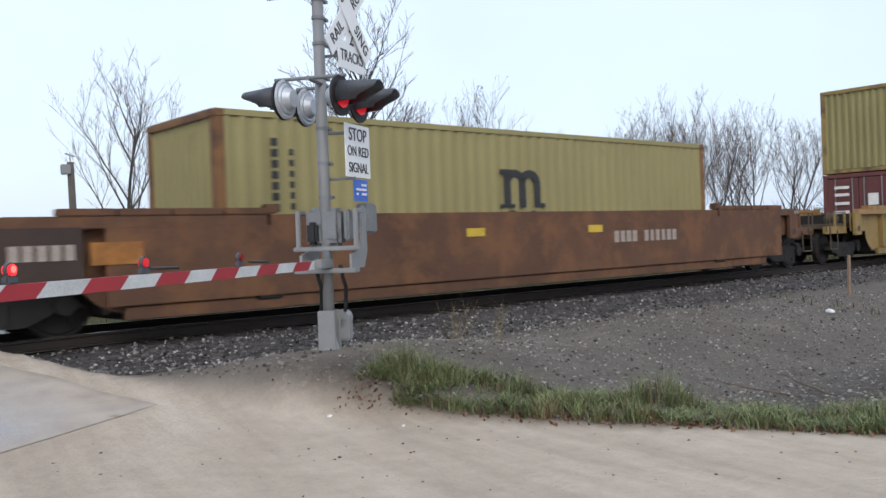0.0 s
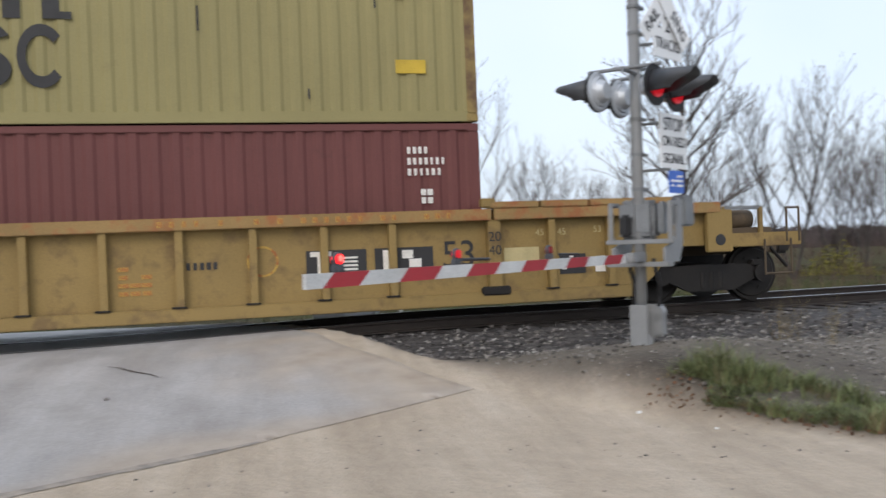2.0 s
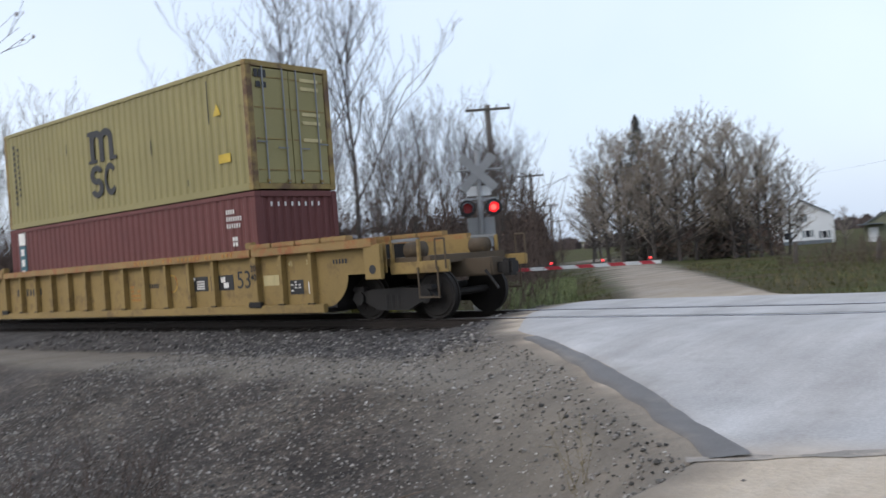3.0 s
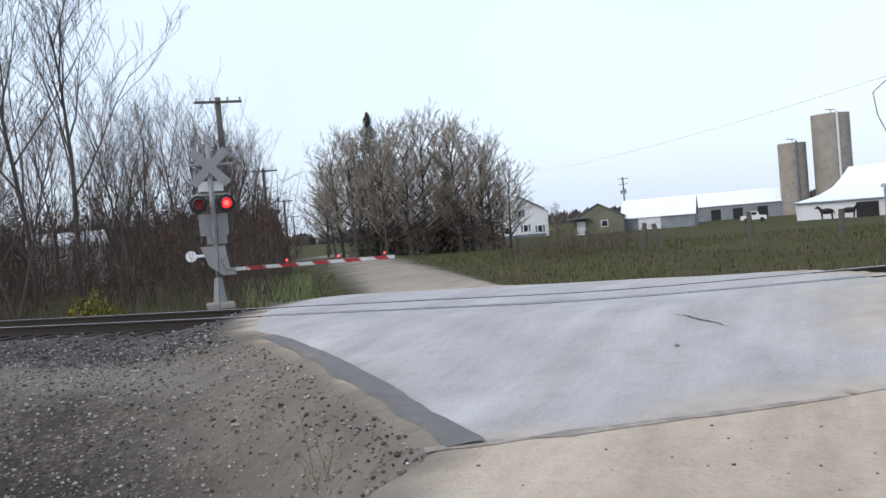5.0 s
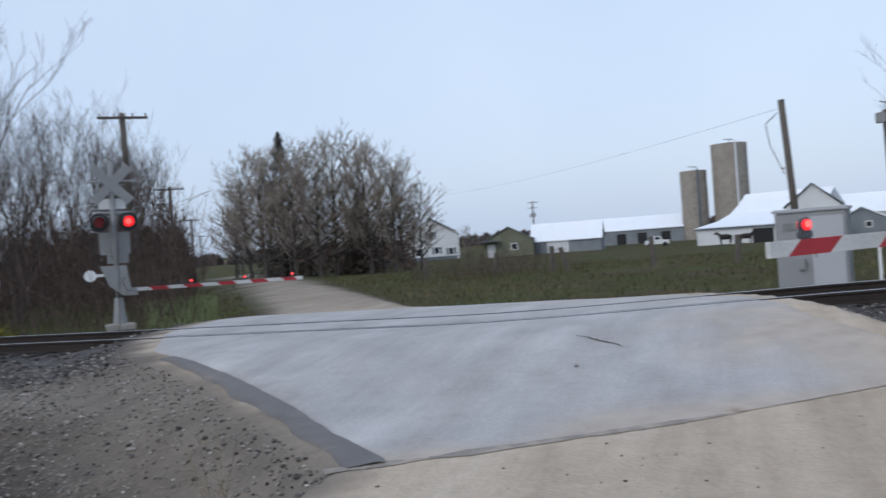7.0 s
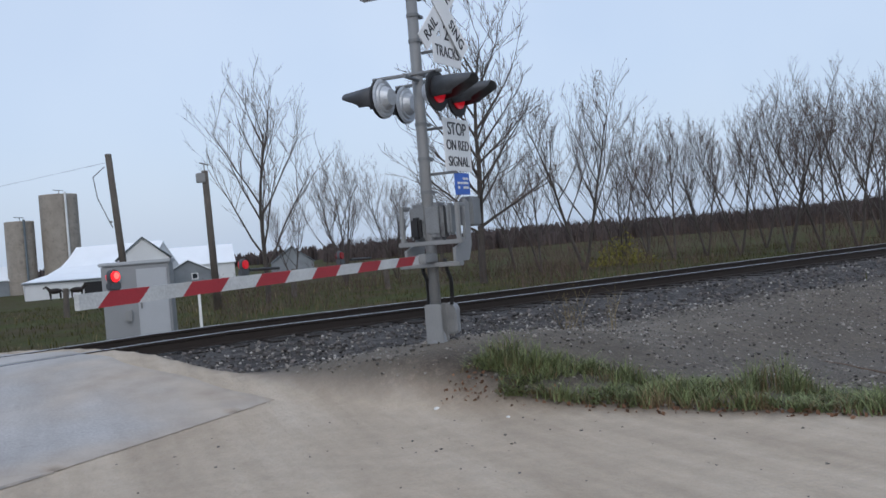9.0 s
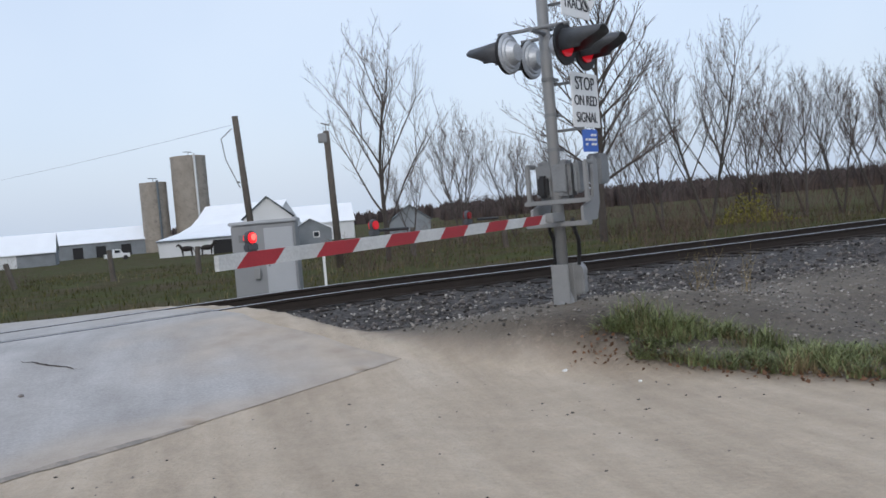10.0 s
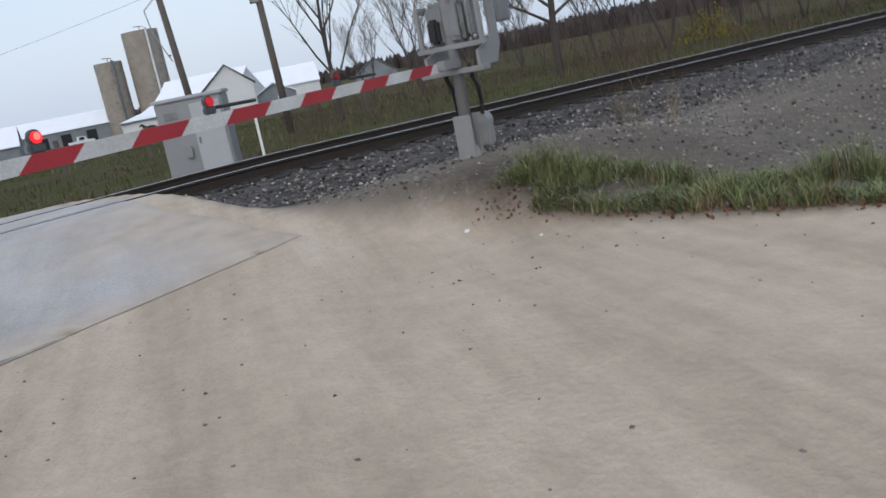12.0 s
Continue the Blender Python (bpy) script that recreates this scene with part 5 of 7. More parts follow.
    box_part("bracket_plate", M["sign_white"], sg, 0.0, 0.3, 3.98, 0.14, 0.62, 0.035, 0.008, "pale flat bracket plate")
    up = pose(0, 0, 0, 90, 0, 0)
    p2 = box_part("track_count_plate", M["sign_white"], sg, 0.08, -0.34, 3.26, 0.62, 0.01, 0.3, 0.004, "white track-count plate")
    text_part("letters", "2", 0.24, M["sign_black"], p2, Matrix.Translation((0.08, -0.347, 3.46)) @ up, "black letters")
    b2 = box_part("number_tab", M["sign_white"], sg, 0.08, -0.342, 3.47, 0.26, 0.008, 0.26, 0.004)
    text_part("letters", "TRACKS", 0.17, M["sign_black"], p2, Matrix.Translation((0.08, -0.347, 3.25)) @ up, "black letters", 0.85)
    sign = box_part("stop_sign_plate", M["sign_white"], sg, 0.2, -0.33, 2.25, 0.6, 0.01, 0.58, 0.004, "white rectangular warning sign")
    for w, z, sz in (("STOP", 2.42, 0.2), ("ON RED", 2.24, 0.155), ("SIGNAL", 2.06, 0.155)):
        text_part("letters", w, sz, M["sign_black"], sign, Matrix.Translation((0.2, -0.338, z)) @ up, "black letters", 0.9)
    blue = box_part("blue_plate", M["sign_blue"], sg, 0.26, -0.33, 1.82, 0.34, 0.01, 0.24, 0.004, "small blue information plate")
    bars("blurred_marks", blue, M["sign_white"], -0.337, 0.16, 1.88, 4, 3, 0.05, 0.025, 0.065, 0.05, 0.2)
    for plate, px in ((sign, 0.2), (blue, 0.26), (p2, 0.08), (b2, 0.08)):
        plate.matrix_basis = Matrix.Translation((px, -0.33, 0)) @ pose(0, 0, 0, 0, 0, -8) @ Matrix.Translation((-px, 0.33, 0))
    for z in (1.95, 2.45, 3.3):
        box_part("sign_bracket", M["galv_dark"], sg, 0.1, -0.18, z, 0.03, 0.3, 0.03, 0.004)
    return sg


def build_far_signal():
    sg = thing("crossing_signal", pose(-14.7, 5.7, -0.3, 0, 0.5, 40), "grey railroad crossing signal beyond the tracks, one lamp lit", "signal", "crossing signals")
    box_part("foundation", M["concrete"], sg, 0, 0, 0.03, 0.7, 0.7, 0.16, 0.03)
    bm = bmesh.new()
    add_tube(bm, (0, 0, 0.1), (0, 0, 0.75), 0.17, 0.1, n=16)
    part("mast_base", bm, M["galv"], sg, "cast grey mast base")
    bm = bmesh.new()
    add_tube(bm, (0, 0, 0.5), (0, 0, 4.3), 0.065, n=16)
    part("mast", bm, M["galv"], sg, "grey steel mast", smooth=True)
    bm = bmesh.new()
    add_poly(bm, [Vector((-0.38, -0.15, 1.55)), Vector((0.22, -0.15, 1.55)), Vector((0.3, -0.15, 1.0)), Vector((0.45, -0.15, 0.95)), Vector((0.45, -0.15, 0.8)), Vector((0.12, -0.15, 0.8)), Vector((-0.2, -0.15, 1.05))], Vector((0, 0.3, 0)))
    part("gate_mechanism", bm, M["galv"], sg, "pale grey gate mechanism")
    bm = bmesh.new()
    add_tube(bm, (-0.62, -0.06, 1.33), (-0.62, 0.06, 1.33), 0.14, n=20)
    add_box(bm, -0.45, 0, 1.33, 0.3, 0.06, 0.07)
    part("counterweight", bm, M["sign_white"], sg, "round pale counterweight")
    gate_arm(sg, 0.42, 4.2, 0.93, 1, -0.03, ((1.75, M["lens_lit"]), (3.1, M["lens_lit"]), (4.35, M["lens_lit"])), True)
    for x, lens, lit in ((-0.34, M["lens_dim"], False), (0.34, M["lens_lit"], True)):
        round_lamp(sg, x, -0.16, 2.62, -1, lens, None, lit)
        round_lamp(sg, x, 0.16, 2.62, 1, M["lens_dim"], None)
    for p, q, r in (((-0.4, 0, 2.86), (0.4, 0, 2.86), 0.025), ((-0.1, -0.05, 4.25), (0.1, -0.05, 4.1), 0.03), ((-0.55, 0, 3.62), (0.6, 0, 3.62), 0.03)):
        bm = bmesh.new()
        add_tube(bm, p, q, r, n=10)
        part("cross_arm", bm, M["galv"], sg)
    crossbuck(sg, -0.1, 3.55, -1, False)
    crossbuck(sg, 0.1, 3.55, 1, False)
    box_part("track_count_plate", M["sign_white"], sg, 0, 0.1, 3.08, 0.62, 0.01, 0.26, 0.004)
    box_part("sign_back", M["galv"], sg, 0.0, 0.1, 2.1, 0.72, 0.01, 0.55, 0.004, "back of a pale sign plate")
    box_part("sign_back", M["galv"], sg, 0.05, 0.11, 1.75, 0.5, 0.01, 0.3, 0.004, "back of a pale sign plate")
    return sg


build_near_signal()
build_far_signal()


# ---- railway cabinet, poles, wires, fence ----
def build_cabinet():
    x, y = 1.48, 8.4
    z = ground_z(x, y)
    c = thing("signal_cabinet", pose(x, y, z, 0, 0, -10), "silver aluminium railway equipment cabinet on legs", "cabinet")
    box_part("body", M["cabinet"], c, 0, 0, 0.98, 1.42, 1.4, 1.75, 0.02)
    box_part("roof", M["cabinet_door"], c, 0, 0, 1.89, 1.52, 1.5, 0.08, 0.02, "pale overhanging roof")
    box_part("door", M["cabinet_door"], c, 0.33, -0.712, 0.95, 0.64, 0.03, 1.6, 0.01, "pale cabinet door")
    box_part("handle", M["galv_dark"], c, 0.08, -0.74, 0.95, 0.04, 0.03, 0.14, 0.006)
    box_part("vent", M["galv_dark"], c, -0.42, -0.71, 1.55, 0.26, 0.02, 0.16, 0.004)
    box_part("meter_box", M["galv"], c, -0.2, -0.75, 0.75, 0.14, 0.1, 0.24, 0.01)
    for sx in (-0.55, 0.55):
        box_part("footing", M["concrete"], c, sx, 0, 0.03, 0.3, 1.4, 0.2, 0.02)


def pole(name, x, y, h, r, lean, label):
    p = thing(name, pose(x, y, ground_z(x, y) - 0.05, 0, lean, 0), label, "pole", "timber poles")
    bm = bmesh.new()
    add_tube(bm, (0, 0, 0), (0, 0, h), r, r * 0.85, n=12)
    part("shaft", bm, M["pole_wood"], p, smooth=True)
    return p


def build_poles():
    a = pole("utility_pole", 1.88, 18.0, 5.6, 0.12, -3, "leaning bare timber pole with a dangling wire")
    box_part("insulator", M["galv_dark"], a, -0.2, 0, 3.4, 0.1, 0.06, 0.06)
    bm = bmesh.new()
    pts = [(-0.16, 0, 5.2), (-0.55, 0, 4.9), (-0.5, 0, 4.2), (-0.25, 0, 3.45), (-0.16, 0, 3.2)]
    for p, q in zip(pts, pts[1:]):
        add_tube(bm, p, q, 0.018, n=6)
    part("drop_wire", bm, M["wire"], a)
    c = pole("service_pole", 5.0, 19.95, 5.1, 0.135, -1, "short timber pole with a metal box on top")
    box_part("meter_box", M["galv"], c, -0.17, -0.05, 4.85, 0.3, 0.24, 0.34, 0.02)
    bm = bmesh.new()
    add_tube(bm, (0, 0, 5.05), (0, 0, 5.35), 0.02, n=8)
    add_tube(bm, (-0.16, 0, 5.4), (0.16, 0, 5.3), 0.025, n=8)
    part("weather_head", bm, M["galv_dark"], c)
    # thin pale marker post
    mx, my = polar(-8.4, 21)
    m = thing("marker_post", pose(mx, my, ground_z(mx, my)), "thin pale marker post by the track", "post")
    box_part("stem", M["sign_white"], m, 0, 0, 0.55, 0.06, 0.04, 1.2, 0.005)
    # cross-arm poles along the far road
    first = None
    for k, (b, d, h) in enumerate(((37.0, 49.0, 9.2), (34.6, 85.0, 8.6), (33.5, 130.0, 8.4), (33.0, 185.0, 8.0))):
        x, y = polar(b, d)
        u = pole("cross_arm_pole", x, y, h + 0.6, 0.17, 0, "timber utility pole with a wooden cross arm")
        u.matrix_basis = u.matrix_basis @ pose(0, 0, 0, 0, 0, 42)
        box_part("cross_arm", M["pole_wood"], u, 0, -0.14, h + 0.35, 2.5, 0.1, 0.13, 0.01)
        for sx in (-1.1, -0.4, 0.5, 1.15):
            bm = bmesh.new()
            add_tube(bm, (sx, -0.14, h + 0.4), (sx, -0.14, h + 0.58), 0.035, 0.05, n=8)
            part("insulator", bm, M["galv_dark"], u)
    tx, ty = polar(11.9, 182)
    t = pole("farm_pole", tx, ty, 10.6, 0.17, 0, "distant farm pole with a transformer")
    box_part("cross_arm", M["pole_wood"], t, 0, 0, 10.3, 2.2, 0.1, 0.12)
    box_part("cross_arm", M["pole_wood"], t, 0, 0, 9.2, 1.8, 0.1, 0.12)
    bm = bmesh.new()
    add_tube(bm, (0.35, -0.2, 7.3), (0.35, -0.2, 8.2), 0.25, n=12)
    add_tube(bm, (-0.4, -0.2, 7.3), (-0.4, -0.2, 8.0), 0.22, n=12)
    part("transformer", bm, M["galv"], t)


def wire(name, p, q, sag, r, label):
    bm = bmesh.new()
    p, q = Vector(p), Vector(q)
    n = 24
    pts = [p.lerp(q, i / n) - Vector((0, 0, 4 * sag * (i / n) * (1 - i / n))) for i in range(n + 1)]
    for a, b in zip(pts, pts[1:]):
        add_tube(bm, a, b, r, n=5, caps=False)
    return tagged(part(name, bm, M["wire"]), label, "wire")


def build_fence():
    fence = thing("field_fence", Matrix.Identity(4), "old field fence of leaning timber posts", "fence")
    spots = ((10.9, 44, 1.25, 3), (9.9, 44, 1.2, -14), (4.5, 42, 1.4, -3), (14.5, 46, 1.1, 4), (-0.5, 40, 1.2, 2), (-14.0, 38, 1.2, 3), (-20, 38, 1.1, -4), (19, 48, 1.1, 2))
    for b, d, h, lean in spots:
        x, y = polar(b, d)
        bm = bmesh.new()
        add_tube(bm, (0, 0, -0.2), (0, 0, h), 0.13, 0.11, n=8)
        p = part("fence_post", bm, M["pole_wood"], fence)
        p.matrix_basis = pose(x, y, ground_z(x, y), 0, lean, 0)


build_cabinet()
build_poles()
wire("overhead_wire", (1.56, 18.0, 4.7), (*polar(21, 140), 9.0), 1.2, 0.006, "sagging overhead service wire from the leaning pole")
build_fence()


# ---- farm ----
def gable(name, bearing, dist, width, depth, eave, ridge, turn, wall, roof, label, category, z=None, along=True):
    x, y = polar(bearing, dist)
    g = thing(name, pose(x, y, ground_z(x, y) if z is None else z, 0, 0, turn), label, category, "farm buildings")
    hw, hd = width / 2, depth / 2
    for s, nm in ((-1, "wall"), (1, "wall")):
        box_part(nm, wall, g, 0, s * hd, eave / 2, width, 0.2, eave, 0.0)
        box_part(nm, wall, g, s * hw, 0, eave / 2, 0.2, depth - 0.2, eave, 0.0)
    if along:  # ridge along x
        for s in (-1, 1):
            bm = bmesh.new()
            add_poly(bm, [Vector((-hw - 0.3, s * (hd + 0.4), eave - 0.15)), Vector((hw + 0.3, s * (hd + 0.4), eave - 0.15)), Vector((hw + 0.3, 0, ridge)), Vector((-hw - 0.3, 0, ridge))], Vector((0, 0, 0.15)))
            part("roof", bm, roof, g)
            bm = bmesh.new()
            add_poly(bm, [Vector((s * hw, -hd, eave)), Vector((s * hw, hd, eave)), Vector((s * hw, 0, ridge))], Vector((-s * 0.15, 0, 0)))
            part("gable_wall", bm, wall, g)
    else:
        for s in (-1, 1):
            bm = bmesh.new()
            add_poly(bm, [Vector((s * (hw + 0.4), -hd - 0.3, eave - 0.15)), Vector((s * (hw + 0.4), hd + 0.3, eave - 0.15)), Vector((0, hd + 0.3, ridge)), Vector((0, -hd - 0.3, ridge))], Vector((0, 0, 0.15)))
            part("roof", bm, roof, g)
            bm = bmesh.new()
            add_poly(bm, [Vector((-hw, s * hd, eave)), Vector((hw, s * hd, eave)), Vector((0, s * hd, ridge))], Vector((0, -s * 0.15, 0)))
            part("gable_wall", bm, wall, g)
    return g


def window(g, x, y, z, w, h):
    f = box_part("window", M["sign_white"], g, x, y, z, w + 0.25, 0.14, h + 0.25, 0.0)
    box_part("pane", M["glass"], f, x, y - 0.06, z, w, 0.06, h, 0.0)


def build_farm():
    h = gable("farmhouse", 18.6, 185, 11.5, 9, 5.0, 8.2, 18, M["wall_white"], M["wall_white"], "white two-storey farmhouse with dark-shuttered windows", "house", along=False)
    for x, z in ((-2.6, 1.7), (1.2, 1.9), (4.1, 1.6), (0.2, 4.9)):
        window(h, x, -4.55, z, 0.8, 1.3)
        for s in (-1, 1):
            box_part("shutter", M["roof_dark"], h, x + s * 0.75, -4.62, z, 0.4, 0.08, 1.4)
    box_part("porch_roof", M["roof_dark"], h, 2.6, -0.5, 7.1, 6.2, 9.6, 0.2, rot=pose(0, 0, 0, 0, 29, 0))
    box_part("foundation", M["roof_dark"], h, 0, -4.7, 0.3, 10.4, 0.3, 0.7)
    g = gable("green_shed", 13.6, 168, 9.0, 8, 3.0, 5.4, 14, M["wall_green"], M["roof_dark"], "olive green shed with a slate grey roof", "shed", along=False)
    window(g, 1.0, -4.05, 1.8, 1.0, 1.0)
    box_part("door", M["wall_white"], g, -3.2, -4.1, 1.2, 1.5, 0.15, 2.4)
    box_part("lean_to_roof", M["roof_dark"], g, -3.6, -4.9, 3.0, 4.0, 2.0, 0.15)
    q = gable("white_roofed_barn", 9.8, 172, 13, 9, 2.4, 5.6, 4, M["wall_grey"], M["roof_white"], "low barn with a bright white metal roof", "barn")
    box_part("door", M["wall_white"], q, -1.5, -4.6, 1.2, 4.0, 0.15, 2.2)
    box_part("end_door", M["cabinet_door"], q, -6.62, 0, 2.0, 0.12, 5.5, 3.6)
    lb = gable("long_barn", 4.8, 205, 21, 11, 3.2, 5.9, 2, M["wall_grey"], M["roof_white"], "long grey barn under a pale metal roof", "barn")
    # open doorways: flat dark sheets on the wall, their inner shade painted
    for x in (-5.5, -1.0, 4.0):
        box_part("doorway_shade", M["dark"], lb, x, -5.62, 1.2, 2.0, 0.1, 2.3)
    # the white barn with its long lean-to
    wb = thing("white_barn", pose(3.0, 143.5, ground_z(3.0, 143.5), 0, 0, -35), "white cattle barn with a sweeping white metal roof", "barn", "farm buildings")
    profile = ((0.0, 7.6), (-2.2, 5.9), (-4.6, 4.5), (-8.0, 3.5), (-14.2, 2.55))
    bm = bmesh.new()
    rings = [[bm.verts.new((px, py, pz + dz)) for px in (-0.3, 15.3) for dz in (0, 0.14)] for py, pz in profile]
    for p, q in zip(rings, rings[1:]):
        for i, j in ((0, 2), (3, 1), (1, 0), (2, 3)):
            bm.faces.new((p[i], p[j], q[j], q[i]))
    part("roof", bm, M["roof_white"], wb)
    bm = bmesh.new()
    add_poly(bm, [Vector((0, 0, 7.6)), Vector((15, 0, 7.6)), Vector((15, 6, 2.6)), Vector((0, 6, 2.6))], Vector((0, 0, 0.14)))
    part("roof", bm, M["roof_white"], wb)
    for px in (0.0, 14.8):
        bm = bmesh.new()
        add_poly(bm, [Vector((px, py, pz - 0.05)) for py, pz in profile] + [Vector((px, -14, 0)), Vector((px, 5.8, 0)), Vector((px, 5.8, 2.6))], Vector((0.2, 0, 0)))
        part("end_wall", bm, M["wall_white"], wb)
    for py in (-13.9, 5.7):
        box_part("wall", M["wall_white"], wb, 7.5, py, 1.25, 14.6, 0.2, 2.5, 0.0)
    # the open doorway's shade, painted as a dark sheet on the wall
    box_part("doorway_shade", M["dark"], wb, 11.6, -14.05, 1.15, 3.4, 0.12, 2.1)
    box_part("gutter", M["roof_dark"], wb, 7.5, -14.3, 2.5, 15.4, 0.1, 0.12)
    gable("white_roofed_barn", -7.6, 172, 15, 9, 3.4, 6.6, -5, M["wall_white"], M["roof_white"], "pale barn with a white metal roof behind the gable", "barn")
    gb = gable("gabled_barn", -4.9, 126, 6.2, 10, 4.5, 7.2, -5, M["wall_white"], M["roof_dark"], "tall narrow barn with a pale gable and dark roof edges", "barn", along=False)
    sh = gable("grey_shed", -7.5, 140, 6.0, 8, 2.4, 4.0, -8, M["wall_grey"], M["roof_white"], "small grey shed with a white roof", "shed", along=False)
    window(sh, 0.8, -4.05, 1.6, 0.7, 0.7)
    gable("grey_shed", -13.8, 170, 7.5, 8, 2.4, 5.2, -12, M["wall_grey"], M["roof_dark"], "low grey shed half hidden by trees", "shed", along=False)
    gable("grey_shed", 46.4, 62, 4.2, 4, 2.8, 3.4, 46, M["sign_white"], M["wall_white"], "pale cabin half hidden in the bare woods", "cabin")
    for b, d, r, top, label in ((1.85, 200, 2.8, 12.2, "shorter tan concrete stave silo"), (-0.35, 200, 3.7, 17.3, "tall tan concrete stave silo")):
        x, y = polar(b, d)
        s = thing("silo", pose(x, y, ground_z(x, y)), label, "silo", "silos")
        hgt = top - ground_z(x, y)
        bm = bmesh.new()
        add_tube(bm, (0, 0, 0), (0, 0, hgt), r, n=36)
        part("shell", bm, M["silo"], s)
        for k in range(9):
            bm = bmesh.new()
            add_tube(bm, (0, 0, 1 + k * (hgt - 1.5) / 8), (0, 0, 1.06 + k * (hgt - 1.5) / 8), r + 0.03, n=36)
            part("hoop", bm, M["silo"], s)
        bm = bmesh.new()
        add_tube(bm, (r * 0.35, -r - 0.15, 0), (r * 0.35, -r - 0.15, hgt + 0.3), 0.24, n=10)
        part("chute", bm, M["wall_white"] if r > 3 else M["roof_dark"], s, "pale filling chute" if r > 3 else "dark filling pipe")
        bm = bmesh.new()
        add_tube(bm, (0.2, -r * 0.5, hgt), (0.2, -r * 0.5, hgt + 0.9), 0.08, n=6)
        add_tube(bm, (-0.9, -r * 0.5, hgt + 0.9), (1.0, -r * 0.5, hgt + 0.7), 0.08, n=6)
        part("head_gear", bm, M["roof_dark"], s)
    # white pickup
    x, y = polar(4.3, 150)
    v = thing("pickup_truck", pose(x, y, ground_z(x, y) + 0.3, 0, 0, 10), "small white pickup truck parked by the barn", "truck")
    bm = bmesh.new()
    add_poly(bm, [Vector((px, -0.9, pz)) for px, pz in ((-1.9, 0.4), (1.9, 0.4), (1.9, 1.0), (0.9, 1.05), (0.5, 1.7), (-0.5, 1.7), (-0.6, 1.05), (-1.9, 1.0))], Vector((0, 1.8, 0)))
    part("body", bm, M["van_white"], v)
    box_part("side_window", M["glass"], v, 0.05, -0.92, 1.36, 0.8, 0.03, 0.42)
    for wx in (-1.2, 1.2):
        bm = bmesh.new()
        add_tube(bm, (wx, -0.95, 0.36), (wx, 0.95, 0.36), 0.36, n=14)
        part("wheel", bm, M["black_disc"], v)
    for b, d, t in ((0.2, 126, 10), (-1.0, 126, 175)):
        x, y = polar(b, d)
        build_horse(x, y, t)


def build_horse(x, y, turn):
    h = thing("horse", pose(x, y, ground_z(x, y), 0, 0, turn), "dark horse standing in front of the white barn", "horse", "horses")
    bm = bmesh.new()
    bmesh.ops.create_uvsphere(bm, u_segments=14, v_segments=10, radius=1, matrix=Matrix.Translation((0, 0, 1.15)) @ Matrix.Diagonal((0.85, 0.33, 0.38, 1)))
    part("body", bm, M["horse"], h, smooth=True)
    bm = bmesh.new()
    add_tube(bm, (-0.65, 0, 1.3), (-1.05, 0, 1.75), 0.22, 0.14, n=10)
    part("neck", bm, M["horse"], h)
    bm = bmesh.new()
    add_tube(bm, (-1.0, 0, 1.8), (-1.42, 0, 1.55), 0.15, 0.09, n=10)
    part("head", bm, M["horse"], h)
    for lx in (-0.6, 0.62):
        for ly in (-0.17, 0.17):
            bm = bmesh.new()
            add_tube(bm, (lx, ly, 1.0), (lx + 0.03, ly, 0.0), 0.13, 0.055, n=8)
            part("leg", bm, M["horse"], h)
    bm = bmesh.new()
    add_tube(bm, (0.82, 0, 1.3), (1.0, 0, 0.6), 0.08, 0.03, n=8)
    part("tail", bm, M["horse"], h)


build_farm()


# ---- trees ----
def prism(vs, fs, p, q, r0, r1, n):
    d = q - p
    u = d.orthogonal().normalized()
    w = d.normalized().cross(u)
    k = len(vs)
    for c, r in ((p, r0), (q, r1)):
        for i in range(n):
            a = 2 * math.pi * i / n
            vs.append(tuple(c + u * (r * math.cos(a)) + w * (r * math.sin(a))))
    for i in range(n):
        j = (i + 1) % n
        fs.append((k + i, k + j, k + n + j, k + n + i))


